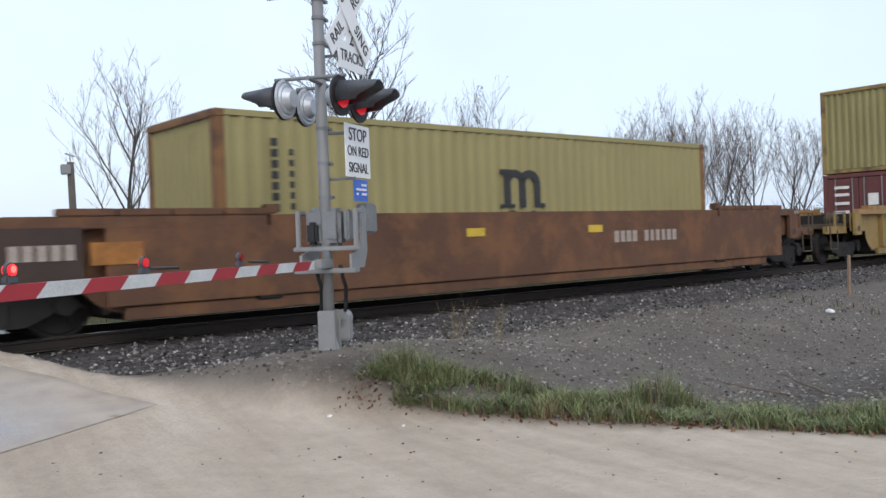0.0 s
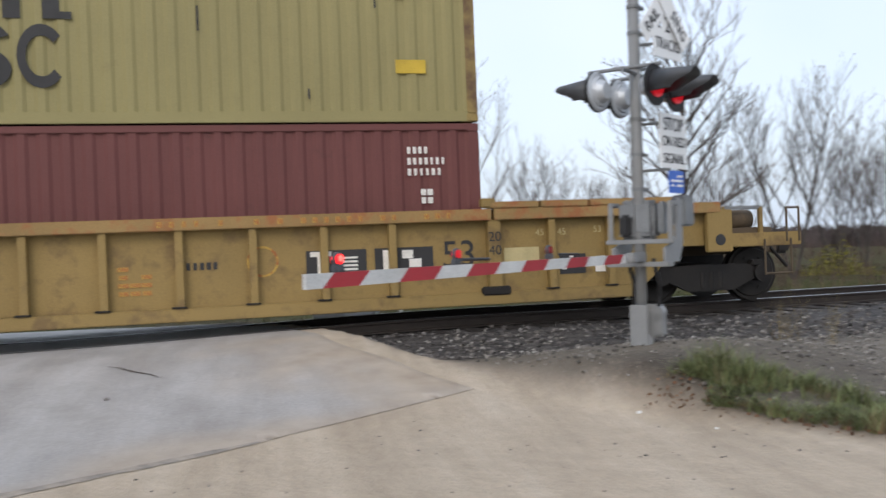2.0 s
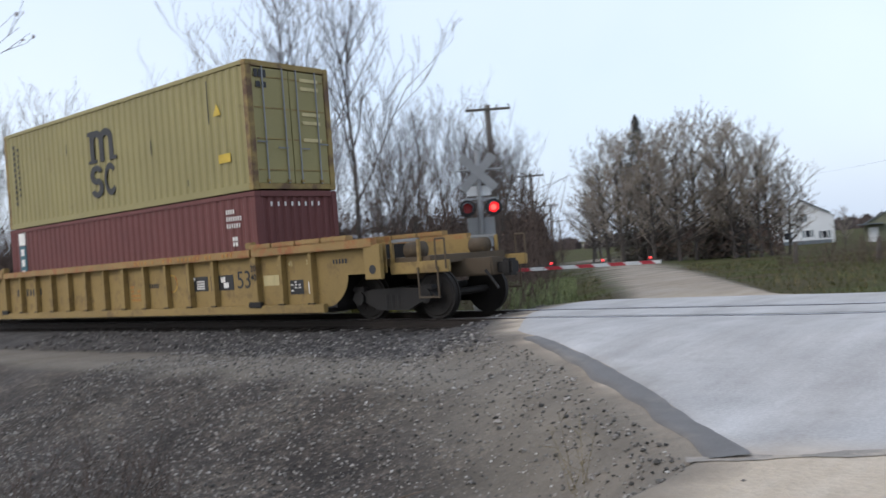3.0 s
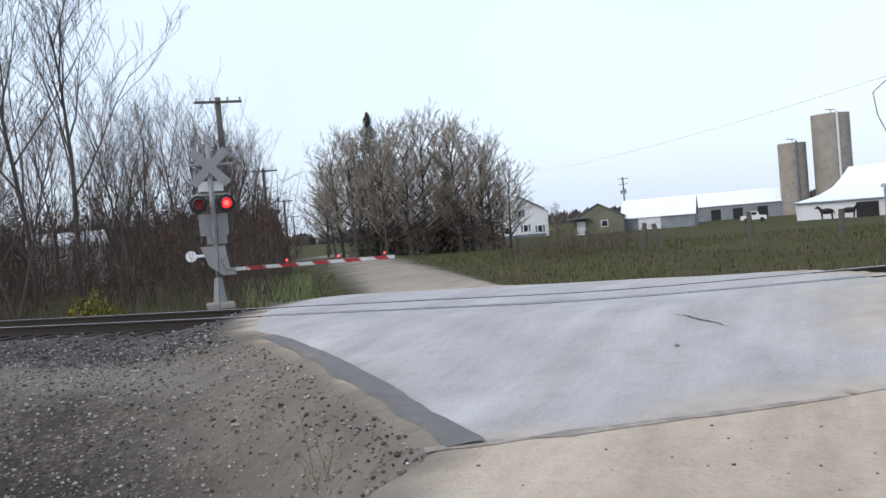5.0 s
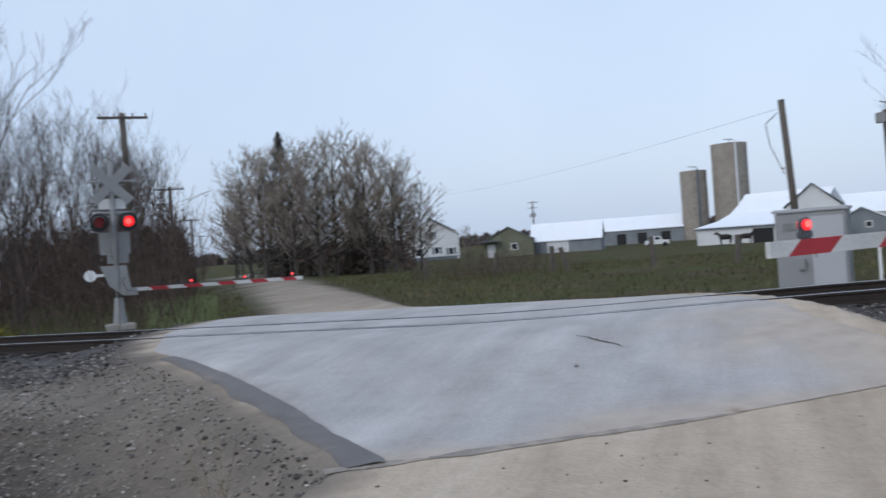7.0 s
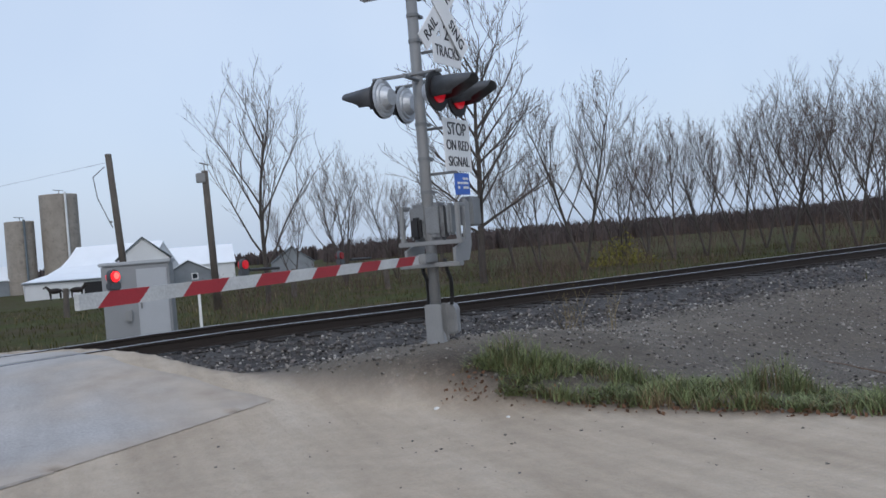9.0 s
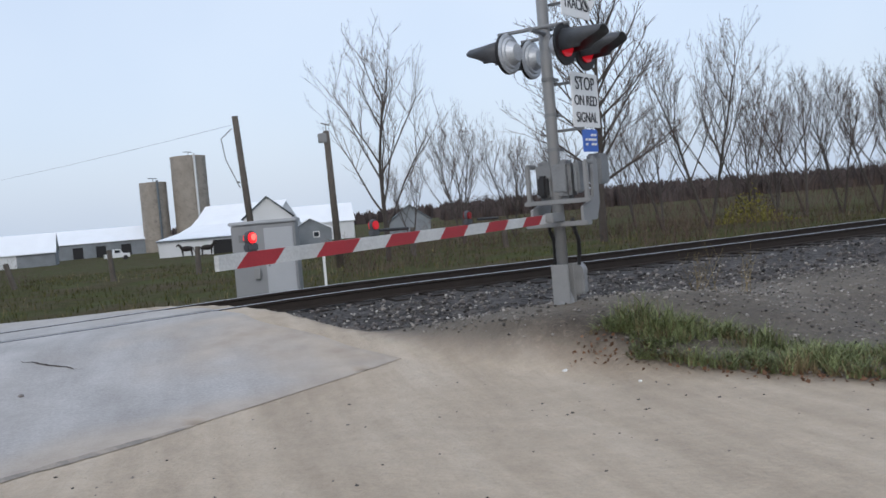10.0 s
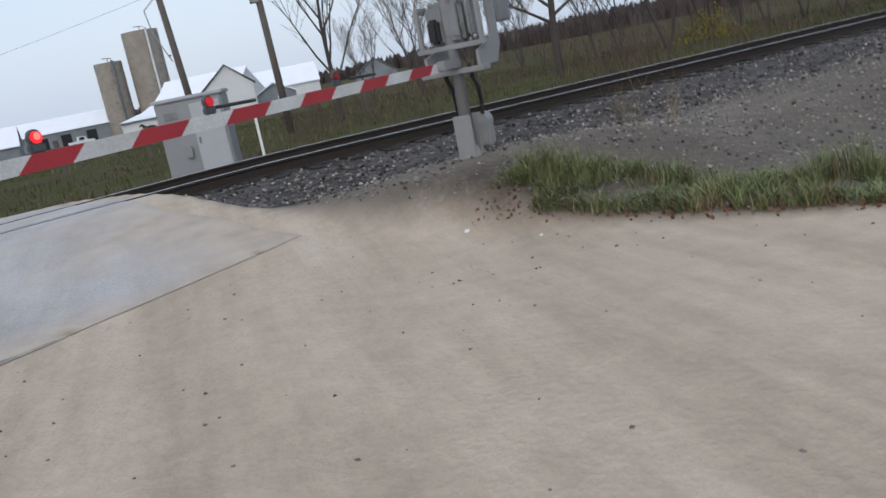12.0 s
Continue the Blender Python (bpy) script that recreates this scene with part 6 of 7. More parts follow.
def tree_parts(rng, height, spread, trunk_r, stems=1, bare_to=0.25, limbs=11, rounded=False, fine=0.006):
    """A tapered trunk with limbs, and a crown of fine twigs, uneven and open."""
    tv, tf, cv, cf, tips = [], [], [], [], []

    def grow(p, d, length, r, level):
        n = (7, 4, 3, 2, 1)[level]
        seg = length / n
        pts = [p]
        for i in range(n):
            wander = Vector((rng.uniform(-1, 1), rng.uniform(-1, 1), rng.uniform(-0.3, 0.8))) * (0.07, 0.17, 0.24, 0.3, 0.2)[level]
            d = (d + wander + Vector((0, 0, (0, 0.0 if rounded else 0.09, 0.0 if rounded else 0.05, 0, 0)[level]))).normalized()
            q = pts[-1] + d * seg
            ra, rb = r * (1 - 0.75 * i / n), r * (1 - 0.75 * (i + 1) / n)
            if level < 2:
                prism(tv, tf, pts[-1], q, ra, rb, 8 if level == 0 else 5)
            else:
                prism(cv, cf, pts[-1], q, max(ra, fine), max(rb, fine * 0.8), 3)
            pts.append(q)
        if level == 4:
            tips.append(pts[-1])
            return
        count = (limbs, 6 if rounded else 5, 4, 4)[level]
        for c in range(count):
            lo = bare_to if level == 0 else 0.2
            f = lo + (1 - lo) * (c + rng.uniform(0.2, 1.0)) / count
            f = min(f, 0.98)
            k = min(int(f * n), n - 1)
            at = pts[k].lerp(pts[k + 1], f * n - k)
            az = rng.uniform(0, 2 * math.pi) if level else 2.4 * c + rng.uniform(-0.5, 0.5)
            out = Vector((math.cos(az), math.sin(az), 0))
            if level == 0:
                tilt = spread * (1.75 - 1.25 * f if rounded else 1.25 - 0.65 * f)
                nd = (out * tilt + Vector((0, 0, 1))).normalized()
                nl = length * (0.45 - 0.17 * f if rounded else 0.74 - 0.48 * f) * rng.uniform(0.75, 1.2)
            else:
                nd = (d * 1.0 + out * rng.uniform(0.4, 0.9) + Vector((0, 0, 0.12 if rounded else 0.3))).normalized()
                nl = length * rng.uniform(0.34, 0.6)
            grow(at, nd, nl, r * (0.45 if level == 0 else 0.52) * (1.1 - 0.5 * f), level + 1)

    for s in range(stems):
        lean = Vector((rng.uniform(-0.1, 0.1), rng.uniform(-0.1, 0.1), 1)) if stems == 1 else Vector((0.3 * math.cos(2.5 * s), 0.3 * math.sin(2.5 * s), 1))
        grow(Vector((0.1 * s, 0, -0.3)), lean.normalized(), height * rng.uniform(0.8, 0.95), trunk_r * (1 if stems == 1 else 0.7), 0)
    return tv, tf, cv, cf, tips


def leaves(tips, rng, share, size):
    vs, fs = [], []
    for t in tips:
        if rng.random() > share:
            continue
        k = len(vs)
        q = Euler((rng.uniform(0, 6), rng.uniform(0, 6), rng.uniform(0, 6))).to_matrix()
        for a, b in ((-1, -0.5), (1, -0.6), (0.8, 0.6), (-0.7, 0.5)):
            vs.append(tuple(t + q @ Vector((a * size, b * size, 0))))
        fs.append((k, k + 1, k + 2, k + 3))
    return vs, fs


TREES = {}


def make_tree(key, seed, spread, trunk_r, label, stems=1, bark="bark", twig="twig", leaf=None, share=0.0, bare_to=0.25, limbs=11, rounded=False, fine=0.006):
    rng = random.Random(seed)
    tv, tf, cv, cf, tips = tree_parts(rng, 10.0, spread, trunk_r, stems, bare_to, limbs, rounded, fine)
    t = thing("bare_tree", Matrix.Identity(4), label, "tree", "bare trees")
    soup("trunk", tv, tf, M[bark], t)
    tagged(soup("crown", cv, cf, M[twig], t), kind="stuff")
    if leaf:
        lv, lf = leaves(tips, rng, share, 0.045)
        tagged(soup("foliage", lv, lf, M[leaf], t, "sparse leaves and buds"), kind="stuff")
    TREES[key] = [t, False]


make_tree("tall_a", 3, 0.72, 0.098, "tall bare deciduous tree with upright forking limbs", bare_to=0.35, limbs=9)
make_tree("tall_b", 8, 0.66, 0.095, "tall bare deciduous tree with upright forking limbs", bare_to=0.4, limbs=9)
make_tree("tall_c", 21, 0.65, 0.095, "bare woodland tree with a few dry leaves", leaf="dead_leaf", share=0.12, bare_to=0.3)
make_tree("broad", 5, 0.95, 0.17, "broad bare maple with spreading limbs", bare_to=0.24, limbs=22, rounded=True, fine=0.008)
make_tree("ash", 31, 0.75, 0.14, "single bare ash tree with upswept limbs beyond the track", bare_to=0.2, limbs=13)
make_tree("small_a", 11, 0.75, 0.16, "slender bare hedgerow tree with brown buds", stems=2, bare_to=0.25, leaf="dead_leaf", share=0.10)
make_tree("small_b", 13, 0.8, 0.15, "slender bare hedgerow tree with brown buds", stems=3, bare_to=0.2, leaf="dead_leaf", share=0.12, limbs=9)
make_tree("pale", 17, 1.1, 0.19, "pale budding roadside tree with dense twigs", bark="bark", twig="twig_pale", leaf="bud_leaf", share=0.4, bare_to=0.14, limbs=22, rounded=True, fine=0.013)
make_tree("leafy", 29, 0.9, 0.15, "small oak still holding dry russet leaves", leaf="dead_leaf", share=0.6, bare_to=0.15)


def plant(key, bearing, dist, height, turn=None, sink=0.0):
    x, y = polar(bearing, dist)
    t, used = TREES[key]
    turn = random.uniform(0, 360) if turn is None else turn
    s = height / 10.3
    m = pose(x, y, ground_z(x, y) - sink, 0, 0, turn) @ Matrix.Diagonal((s, s, s, 1))
    if not used:
        t.matrix_basis = m
        TREES[key][1] = True
    else:
        copy_thing(TREES[key][0], m @ Matrix.Diagonal([1 / v for v in t.scale] + [1]))


for row in (("tall_a", 48.3, 38, 13.2), ("tall_b", 45.9, 37, 13.6), ("tall_a", 51.8, 41, 11.8), ("tall_c", 54.2, 44, 10.2), ("tall_b", 57, 42, 9), ("tall_a", 60.5, 47, 9), ("tall_c", 64.5, 52, 10.5),
            ("tall_b", 68, 50, 9), ("tall_a", 72, 62, 9), ("tall_c", 43.4, 52, 10.2), ("tall_b", 41.8, 54, 10.6), ("tall_a", 39.9, 57, 10.8), ("tall_c", 38.5, 62, 11), ("tall_b", 36.6, 66, 10.6), ("tall_a", 37.4, 74, 11.5),
            ("tall_c", 35.6, 84, 10.5), ("tall_b", 35.1, 98, 9), ("tall_a", 34.5, 118, 9), ("tall_c", 34.7, 145, 9), ("tall_b", 34.2, 180, 8.5), ("tall_c", 47, 58, 10), ("tall_b", 50, 62, 10), ("tall_a", 53, 66, 10),
            ("tall_c", 56, 62, 10), ("tall_b", 45, 68, 10), ("tall_a", 41, 72, 10), ("tall_c", 59, 66, 10), ("tall_b", 63, 68, 10), ("tall_c", 43, 82, 10), ("tall_a", 39, 90, 10), ("tall_b", 49, 84, 10),
            ("small_a", 49.5, 30, 6.5), ("small_b", 43.5, 34, 6), ("small_b", 53, 31, 6), ("small_a", 39.5, 40, 6.5), ("small_b", 57, 32, 6), ("small_a", 37.6, 46, 7), ("small_b", 61, 34, 6), ("small_a", 36.3, 55, 7),
            ("pale", 30.0, 80, 9.1), ("pale", 31.0, 100, 8.8), ("pale", 27.6, 80, 9.7), ("pale", 28.9, 92, 10.8), ("pale", 26.3, 88, 11.3), ("pale", 24.7, 78, 10.6), ("pale", 23.1, 86, 10.6), ("pale", 21.7, 80, 9.6), ("pale", 20.3, 82, 8.6),
            ("pale", 19.3, 84, 6.9), ("tall_c", 28.2, 80, 9), ("tall_c", 24.2, 84, 9), ("pale", 30.5, 108, 9.3), ("pale", 30.8, 150, 9.3), ("pale", 31.0, 200, 8.4), ("pale", 16.2, 150, 5.0),
            ("pale", 22.4, 77, 9.8), ("pale", 25.7, 76, 9.6), ("pale", 29.1, 77, 9.4), ("pale", 20.9, 77, 8.4), ("pale", 27.2, 76, 8.6),
            ("ash", -12.4, 36, 9.6), ("small_b", -17.4, 48, 7.4), ("broad", -26.2, 36, 11.4), ("small_b", -20.6, 52, 6.5), ("small_a", -29.9, 42, 6.6), ("small_a", -32.7, 40, 9.0), ("small_b", -35.1, 44, 7),
            ("small_a", -38.2, 46, 8.0), ("small_b", -40.2, 48, 7.2), ("small_a", -42.2, 45, 7.4), ("small_b", -44.9, 44, 8.2), ("small_a", -46.8, 46, 8.4), ("small_b", -48.8, 42, 7.8), ("tall_c", -51, 44, 7.8),
            ("small_a", -53, 47, 7.8), ("small_b", -50, 52, 8.2), ("small_a", -28.2, 50, 6), ("small_b", -36.6, 54, 6.5), ("small_a", -43.6, 54, 7), ("small_b", -56.2, 60, 5.5), ("tall_c", 65.5, 62, 10), ("leafy", 76, 17, 9.5),
            ("small_b", -63.5, 95, 5), ("small_a", -59.5, 110, 5), ("small_b", -66.0, 90, 5), ("small_a", -14, 60, 6), ("small_b", -23.5, 60, 6.5)):
    key, bearing, dist, height = row
    plant(key, bearing, dist, height * (0.86 if bearing < -9 else 1.0))


def build_conifer(bearing, dist, height):
    x, y = polar(bearing, dist)
    t = thing("spruce", pose(x, y, ground_z(x, y)), "dark dense spruce standing among bare trees", "tree")
    bm = bmesh.new()
    add_tube(bm, (0, 0, 0), (0, 0, height), 0.28, 0.03, n=8)
    part("trunk", bm, M["bark"], t)
    rng = random.Random(4)
    vs, fs = [], []
    for _ in range(11000):
        f = rng.random() ** 1.05
        z = 0.6 + (height - 0.7) * f
        reach = (1 - f) ** 0.9 * height * 0.42 + 0.05
        tier = 0.75 + 0.25 * math.sin(z * 5.2 + rng.uniform(-0.6, 0.6))
        r = reach * tier * rng.uniform(0.25, 1.0)
        a = rng.uniform(0, 2 * math.pi)
        c = Vector((r * math.cos(a), r * math.sin(a), z - 0.25 * r))
        d = Vector((math.cos(a), math.sin(a), -0.35 + rng.uniform(-0.3, 0.3) + f)) * rng.uniform(0.25, 0.6) * (1.05 - 0.8 * f)
        w = Vector((-math.sin(a), math.cos(a), rng.uniform(-0.4, 0.4))) * rng.uniform(0.07, 0.17) * (1.05 - 0.6 * f)
        k = len(vs)
        vs += [tuple(c - w), tuple(c + w), tuple(c + d)]
        fs.append((k, k + 1, k + 2))
    soup("foliage", vs, fs, M["conifer"], t)


build_conifer(27.8, 87, 14.2)
build_conifer(23.0, 88, 8.5)


# ---- brush, grass, far woods ----
def scatter(name, n, place, shape, material, label, category):
    rng = random.Random(n + len(name))
    vs, fs = [], []
    for _ in range(n):
        p = place(rng)
        if p:
            shape(rng, Vector(p), vs, fs)
    return tagged(soup(name, vs, fs, material), label, category, kind="stuff")


def area(b0, b1, d0, d1, keep=None):
    def place(rng):
        d = math.sqrt(rng.uniform(d0 * d0, d1 * d1))
        x, y = polar(rng.uniform(b0, b1), d)
        if y - bend(x) < 4.6 and d > 12 and y > 0 or d > 20 and -20 < y - bend(x) < 4.6 or road_mask(x, y) > 0.02:
            return None
        if keep and not keep(x, y):
            return None
        return x, y, ground_z(x, y)
    return place


def stem_shape(h0, h1, r, lean=0.35):
    def shape(rng, p, vs, fs):
        h = rng.uniform(h0, h1)
        d = Vector((rng.gauss(0, lean), rng.gauss(0, lean), 1)).normalized()
        q = p + d * h
        prism(vs, fs, p, q, r, r * 0.4, 3)
        for _ in range(3):
            f = rng.uniform(0.3, 0.95)
            a = p.lerp(q, f)
            b = a + Vector((rng.uniform(-1, 1), rng.uniform(-1, 1), rng.uniform(0.2, 1))).normalized() * h * rng.uniform(0.15, 0.4)
            prism(vs, fs, a, b, r * 0.6, r * 0.3, 3)
    return shape


def flake_shape(h0, h1, s0, s1, flat=1.0):
    def shape(rng, p, vs, fs):
        c = p + Vector((0, 0, rng.uniform(h0, h1) * rng.random() ** 0.4))
        q = Euler((rng.uniform(0, 6), rng.uniform(0, 6), rng.uniform(0, 6))).to_matrix()
        s = rng.uniform(s0, s1)
        k = len(vs)
        for a, b in ((-1, -0.4), (0.6, -0.8), (1, 0.5), (-0.3, 0.7)):
            v = c + q @ Vector((a * s, b * s * flat, 0))
            vs.append((v.x, v.y, max(v.z, p.z)))
        fs.append((k, k + 1, k + 2, k + 3))
    return shape


def blade_shape(h0, h1, w, lean=0.5):
    def shape(rng, p, vs, fs):
        h = rng.uniform(h0, h1)
        a = rng.uniform(0, 6.283)
        s = Vector((math.cos(a), math.sin(a), 0)) * w
        b = Vector((-math.sin(a), math.cos(a), 0)) * h * rng.uniform(0, lean)
        k = len(vs)
        mid = p + b * 0.35 + Vector((0, 0, h * 0.6))
        for v in (p - s, p + s, mid + s * 0.7, mid - s * 0.7, p + b + Vector((0, 0, h))):
            vs.append(tuple(v))
        fs.append((k, k + 1, k + 2, k + 3))
        fs.append((k + 3, k + 2, k + 4))
    return shape


def clump(x, y, s):
    return noise.noise((x * s, y * s, 9.0))


scatter("brush", 5200, area(33.5, 80, 22, 62), stem_shape(1.2, 3.6, 0.010), M["brush"], "tangled brown understory brush in the woods", "brush")
scatter("brush_leaf", 30000, area(34.0, 80, 25, 75), flake_shape(0.2, 4.9, 0.03, 0.1, 0.4), M["brush"], "dense brown understory twigs and dry leaves", "brush")
scatter("brush_leaf", 9000, area(33.6, 46, 60, 220, lambda x, y: road_ab(x, y)[0] < -3.5), flake_shape(0.3, 6.5, 0.08, 0.24, 0.5), M["brush"], "dense brown roadside thicket", "brush")
scatter("brush_leaf", 24000, area(19.6, 31.6, 74, 150, lambda x, y: road_ab(x, y)[0] > 3.0), flake_shape(0.2, 7.6, 0.08, 0.24, 0.4), M["brush"], "dense brown roadside thicket", "brush")
scatter("brush", 6500, area(34, 85, 50, 110), stem_shape(2.5, 7.0, 0.03, 0.15), M["brush"], "dim brown saplings deep in the woods", "brush")
scatter("brush", 900, area(9, 20, 38, 52, lambda x, y: clump(x, y, 0.2) > 0.0), stem_shape(0.5, 1.5, 0.008), M["brush"], "dry weeds along the field fence", "brush")
scatter("brush", 3000, area(-58, -9, 26, 46, lambda x, y: clump(x, y, 0.15) > -0.05), stem_shape(0.3, 1.3, 0.008), M["brush"], "brown hedgerow brush beyond the track", "brush")
scatter("brush", 1500, area(-72, -62, 7, 19, lambda x, y: y - bend(x) < -3.6 and road_mask(x, y) < 0.01), stem_shape(0.4, 1.2, 0.004, 0.5), M["brush"], "dry brown weeds on the verge", "brush")
scatter("brush", 260, area(58, 76, 7.0, 11), stem_shape(0.3, 0.9, 0.004, 0.5), M["brush"], "dry brown weeds on the verge", "brush")
def bush(n, bearing, dist, wide, high, label):
    """A rounded clump of small leaves with a ragged outline."""
    cx, cy = polar(bearing, dist)
    rng = random.Random(n)
    vs, fs = [], []
    for _ in range(n):
        gx, gy = rng.gauss(0, 0.42), rng.gauss(0, 0.42)
        lift = high * math.exp(-(gx * gx + gy * gy) * 1.6) * (0.75 + 0.5 * noise.noise((gx * 3, gy * 3, bearing)))
        x, y = cx + gx * wide, cy + gy * wide
        flake_shape(0.05, max(lift, 0.1), 0.025, 0.07)(rng, Vector((x, y, ground_z(x, y))), vs, fs)
    return tagged(soup("shrub", vs, fs, M["brush_green"]), label, "shrub", kind="stuff")


bush(1500, -35.0, 44, 1.7, 2.2, "yellow-green budding shrub beyond the track")
bush(900, 45.4, 28, 0.8, 1.2, "yellow-green budding shrub by the woods")
bush(500, 52.6, 27, 0.8, 0.8, "yellow-green budding shrub by the woods")


def strip_place(rng):
    b = rng.uniform(-15.0, -8.1)
    right = road_half(b)[1]
    a = right + 0.12 + 1.05 * rng.random() ** 1.3 * (0.5 + 0.5 * step(-8.1, -9.2, b))
    p = ROAD_AT + ROAD_SIDE * a + ROAD_WAY * b
    if clump(p.x, p.y, 1.7) < -0.28 or clump(p.x, p.y, 4.0) < -0.45:
        return None
    return p.x, p.y, ground_z(p.x, p.y)


def tuft_shape(h0, h1, w, count):
    """A tuft: blades that fan out of one root, taller where the clumps are thick."""
    blade = blade_shape(h0, h1, w, 1.5)

    def shape(rng, p, vs, fs):
        big = 0.4 + 1.5 * max(0.0, clump(p.x, p.y, 1.6) + 0.2)
        for _ in range(count):
            k = len(vs)
            blade(rng, p + Vector((rng.gauss(0, 0.03), rng.gauss(0, 0.03), 0)), vs, fs)
            for i in range(k, len(vs)):
                v = Vector(vs[i]) - p
                vs[i] = tuple(p + Vector((v.x, v.y, v.z * big)))
    return shape


def edge_place(rng):
    b = rng.uniform(-15.0, -8.0)
    p = ROAD_AT + ROAD_SIDE * (road_half(b)[1] + 0.16 + rng.gauss(0, 0.09)) + ROAD_WAY * b
    return p.x, p.y, ground_z(p.x, p.y)


scatter("fallen_leaves", 700, edge_place, flake_shape(0.0, 0.03, 0.012, 0.03), M["dead_leaf"], "fallen dry leaves at the foot of the grass", "leaves")
scatter("verge_grass", 1150, strip_place, tuft_shape(0.05, 0.25, 0.0055, 14), M["grass"], "fresh green grass clumps along the dirt road edge", "grass")
scatter("verge_grass", 560, strip_place, tuft_shape(0.05, 0.2, 0.0045, 10), M["grass_dry"], "dry straw grass among the fresh clumps", "grass")
scatter("verge_grass", 900, area(62, 82, 5.2, 8.5, lambda x, y: clump(x, y, 0.9) > -0.1), blade_shape(0.1, 0.32, 0.006, 0.7), M["grass"], "thin green grass on the near bank", "grass")
scatter("roadside_grass", 3000, area(32.2, 36.5, 23, 42), blade_shape(0.1, 0.35, 0.011, 0.7), M["grass"], "bright green grass beside the far dirt road", "grass")
scatter("field_grass", 24000, area(-58, 33, 19, 60, lambda x, y: clump(x, y, 0.12) > -0.35), blade_shape(0.06, 0.2, 0.014, 0.9), M["pasture"], "rough spring pasture grass", "grass")
scatter("field_grass", 7000, area(-60, 33, 20, 60, lambda x, y: clump(x, y, 0.17) > 0.12), blade_shape(0.1, 0.4, 0.008, 0.9), M["grass_dry"], "dry straw grass in the pasture", "grass")


def woods_shape(rng, p, vs, fs):
    h = rng.uniform(3.0, 7.2) * (1 + 0.35 * noise.noise((p.x * 0.012, p.y * 0.012, 2)))
    w = rng.uniform(0.8, 2.4)
    a = rng.uniform(0, 3.14)
    s = Vector((math.cos(a), math.sin(a), 0)) * w
    k = len(vs)
    for v in (p - s, p + s, p + s * 0.7 + Vector((0, 0, h * 0.7)), p + s * rng.uniform(-0.3, 0.3) + Vector((0, 0, h)), p - s * 0.8 + Vector((0, 0, h * 0.65))):
        vs.append(tuple(v))
    fs.append((k, k + 1, k + 2, k + 3, k + 4))


scatter("far_woods", 5000, area(-80, -16, 300, 380), woods_shape, M["woods"], "distant line of bare brown woodland", "woods")
scatter("far_woods", 5200, area(-80, -16, 290, 370), stem_shape(4.0, 8.0, 0.1, 0.12), M["woods"], "bare tree tops over the distant woodland", "woods")
scatter("far_woods", 3000, area(-16, 34, 420, 520), woods_shape, M["woods"], "distant line of bare brown woodland", "woods")
scatter("far_woods", 2200, area(34, 85, 90, 170), woods_shape, M["woods"], "bare brown woodland behind the thicket", "woods")
scatter("far_scrub", 1800, area(-60, -15, 55, 150), stem_shape(0.6, 2.2, 0.02, 0.3), M["brush"], "brown weeds and scrub over the far pasture", "scrub")


def beside(x, y):
    return y - bend(x) > 8 or y - bend(x) < -25


scatter("far_scrub", 2600, area(-76, -52, 110, 200, beside), stem_shape(1.6, 4.2, 0.03, 0.25), M["twig_pale"], "low brown scrub beyond the bend", "scrub")
scatter("far_woods", 4200, area(-82, -50, 200, 300, beside), stem_shape(4.0, 9.0, 0.09, 0.15), M["woods"], "distant line of bare brown woodland", "woods")


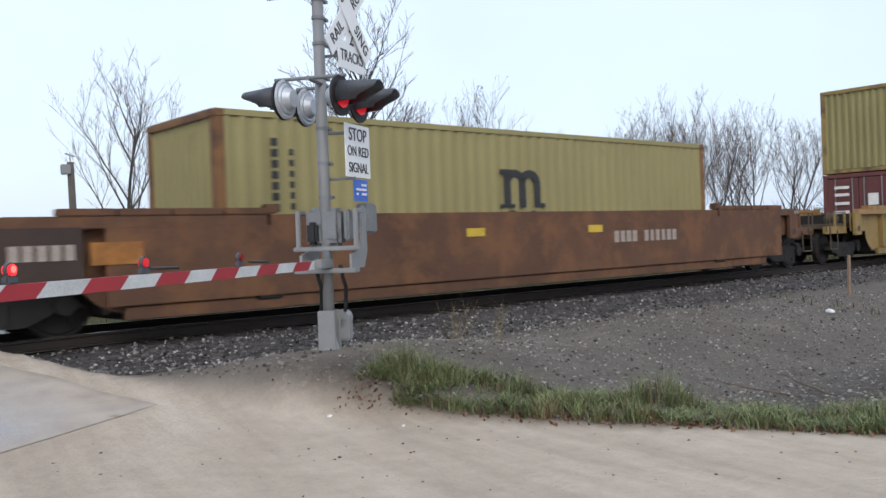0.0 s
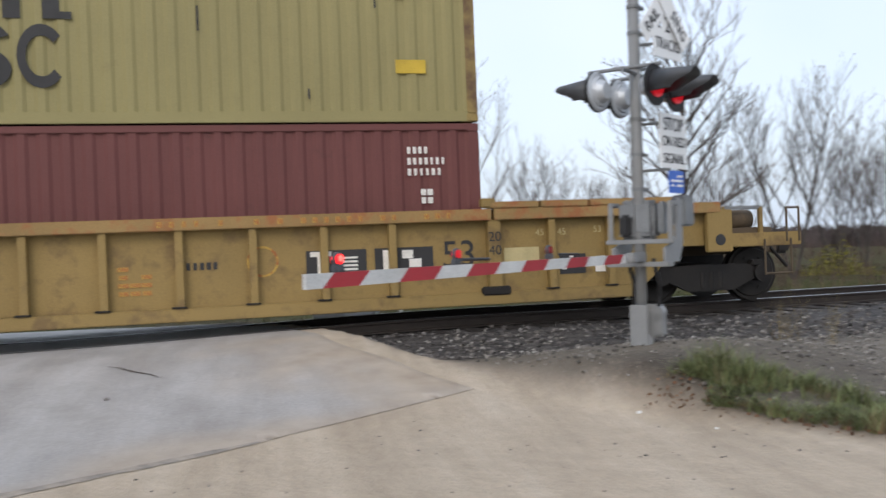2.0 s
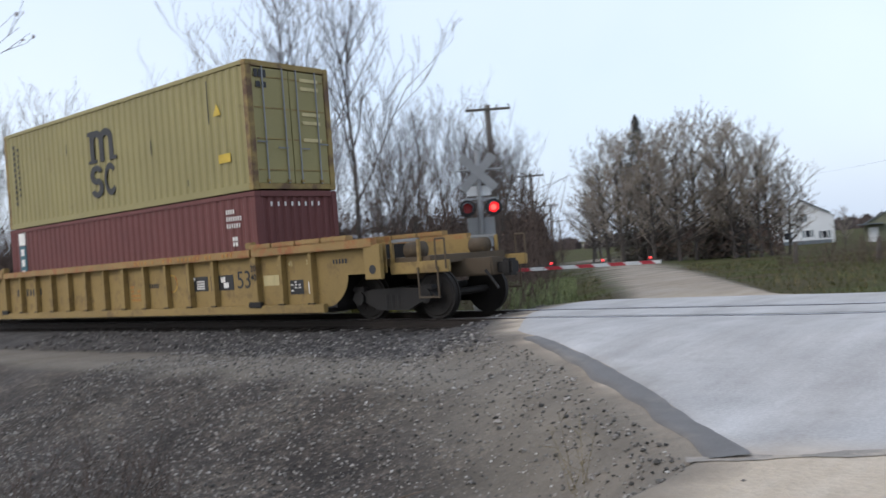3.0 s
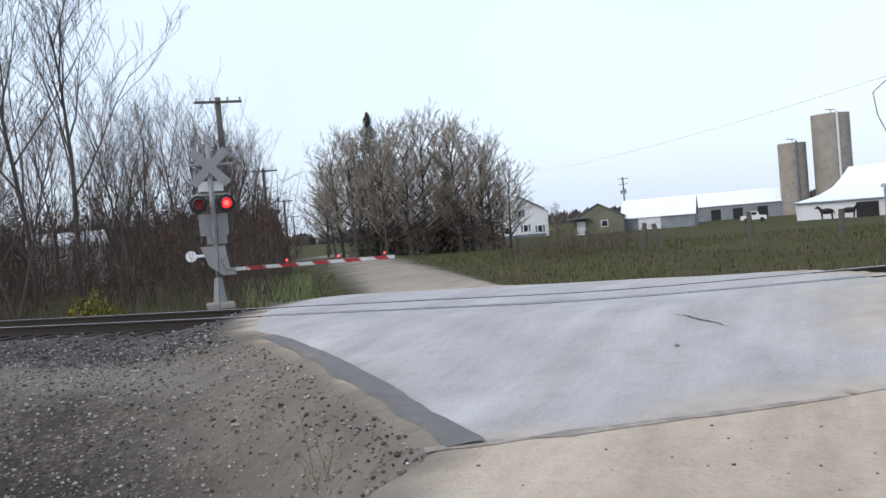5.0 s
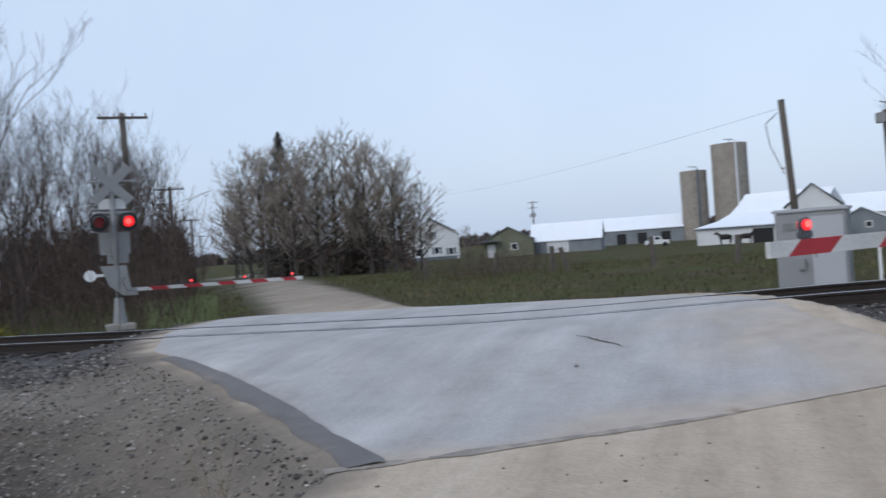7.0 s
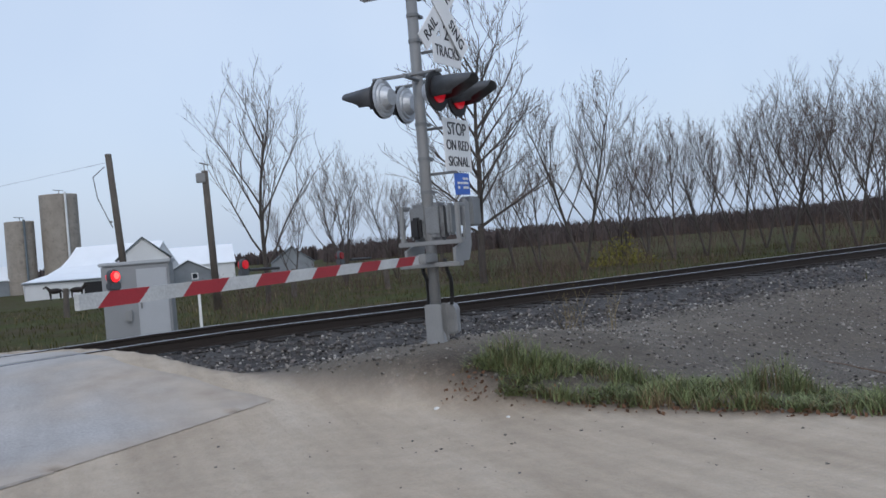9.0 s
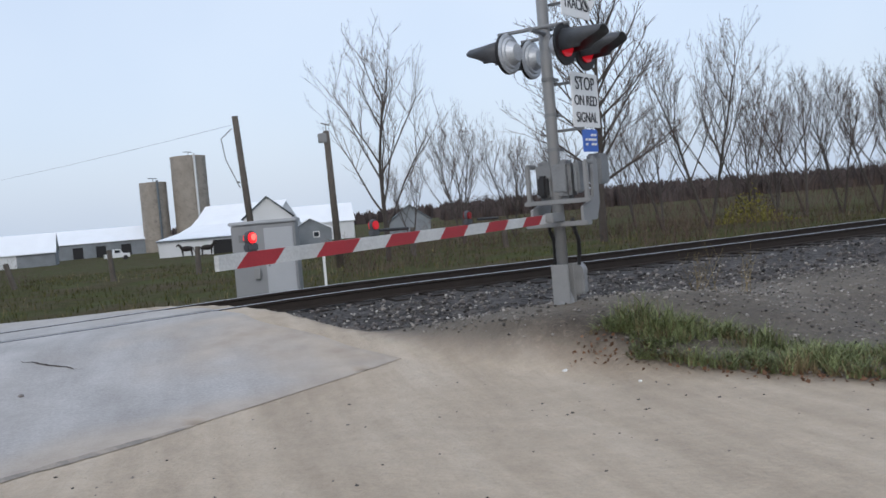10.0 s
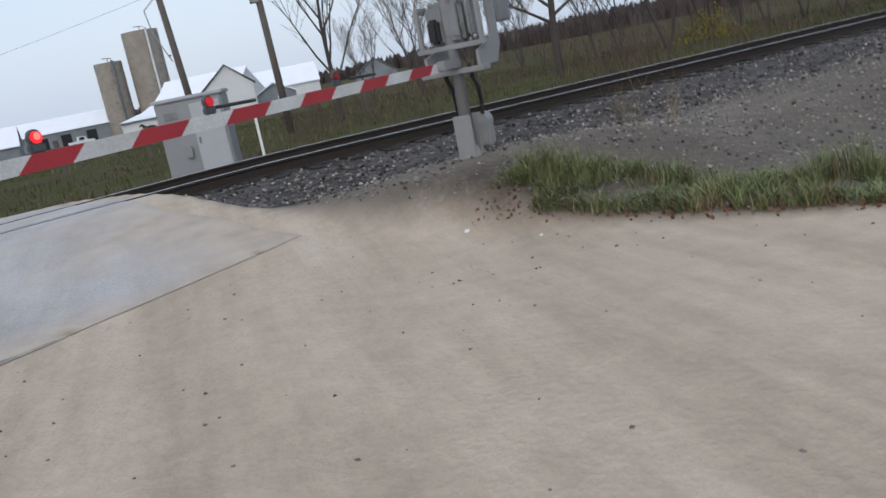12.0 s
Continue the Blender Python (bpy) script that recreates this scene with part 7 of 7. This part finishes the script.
# ---- small things on the verge ----
def build_small():
    x, y = polar(-56.1, 21)
    s = thing("marker_stake", pose(x, y, ground_z(x, y), 0, 2, 0), "weathered thin wooden stake by the ballast", "stake")
    box_part("stem", M["stake"], s, 0, 0, 0.42, 0.06, 0.05, 0.95, 0.006)
    bm = bmesh.new()
    bmesh.ops.create_icosphere(bm, subdivisions=2, radius=0.09)
    for v in bm.verts:
        v.co *= 1 + 0.25 * noise.noise(v.co * 9)
        v.co.z *= 0.6
    x, y = polar(-55.0, 18.5)
    o = part("litter_scrap", bm, M["litter"])
    o.matrix_basis = pose(x, y, ground_z(x, y) + 0.04)
    tagged(o, "crumpled white litter scrap on the gravel", "litter")
    for bearing, dist, length, turn, r in ((-58.5, 13.5, 1.6, 20, 0.02), (-54.5, 10.8, 0.9, 70, 0.014), (-52.5, 10.6, 1.1, 110, 0.012), (69.8, 6.9, 1.3, 30, 0.03), (48, 8.2, 0.8, 60, 0.012)):
        x, y = polar(bearing, dist)
        bm = bmesh.new()
        p = Vector((0, 0, 0))
        d = Vector((math.cos(radians(turn)), math.sin(radians(turn)), 0.12))
        for k in range(5):
            q = p + (d + Vector((random.uniform(-0.2, 0.2), random.uniform(-0.2, 0.2), random.uniform(-0.08, 0.08)))) * length / 5
            add_tube(bm, p, q, r * (1 - 0.12 * k), r * (0.88 - 0.12 * k), n=7)
            p = q
        o = part("dead_stick", bm, M["stick"])
        o.matrix_basis = pose(x, y, ground_z(x, y) + r)
        tagged(o, "dead grey stick lying on the gravel verge", "stick", "sticks")
    for x, y, s in ((3.02, -4.96, 0.03), (-1.9, -3.45, 0.032), (3.4, -5.7, 0.018)):
        bm = bmesh.new()
        bmesh.ops.create_icosphere(bm, subdivisions=2, radius=s)
        for v in bm.verts:
            v.co *= 1 + 0.3 * noise.noise(v.co * 20 + Vector((x, y, 0)))
            v.co.z *= 0.7
        o = part("stone", bm, M["litter"] if x > 0 else M["stone"])
        o.matrix_basis = pose(x, y, ground_z(x, y) + s * 0.5)
        tagged(o, "pale loose stone on the dirt" if x > 0 else "dark loose stone on the asphalt", "stone", "stones")
    # leaning dead sapling
    x, y = polar(-66.8, 26)
    t = thing("dead_sapling", pose(x, y, ground_z(x, y), 0, -32, 25), "leaning dead sapling with broken twigs", "tree")
    bm = bmesh.new()
    add_tube(bm, (0, 0, 0), (0, 0, 4.2), 0.05, 0.02, n=8)
    part("trunk", bm, M["bark_pale"], t)
    bm = bmesh.new()
    for z, dx, dy in ((2.6, 0.5, 0.1), (3.1, -0.4, 0.2), (3.5, 0.4, -0.2), (3.9, -0.3, 0.1), (4.1, 0.15, 0.1)):
        add_tube(bm, (0, 0, z), (dx, dy, z + 0.55), 0.016, 0.006, n=6)
    part("twig", bm, M["bark_pale"], t)
    # dry weed stalks by the mast and on the bank
    for x, y in ((6.2, -2.4), (6.0, -2.5), (6.4, -3.0), (-4.3, -6.6)):
        vs, fs = [], []
        rng = random.Random(int(x * 10))
        for _ in range(7):
            stem_shape(0.25, 0.7, 0.004, 0.3)(rng, Vector((rng.uniform(-0.1, 0.1), rng.uniform(-0.1, 0.1), 0)), vs, fs)
        o = soup("dry_weed", vs, fs, M["grass_dry"])
        o.matrix_basis = pose(x, y, ground_z(x, y))
        tagged(o, "dry straw weed stalks on the gravel", "weed", "dry weeds")


build_small()


motions()
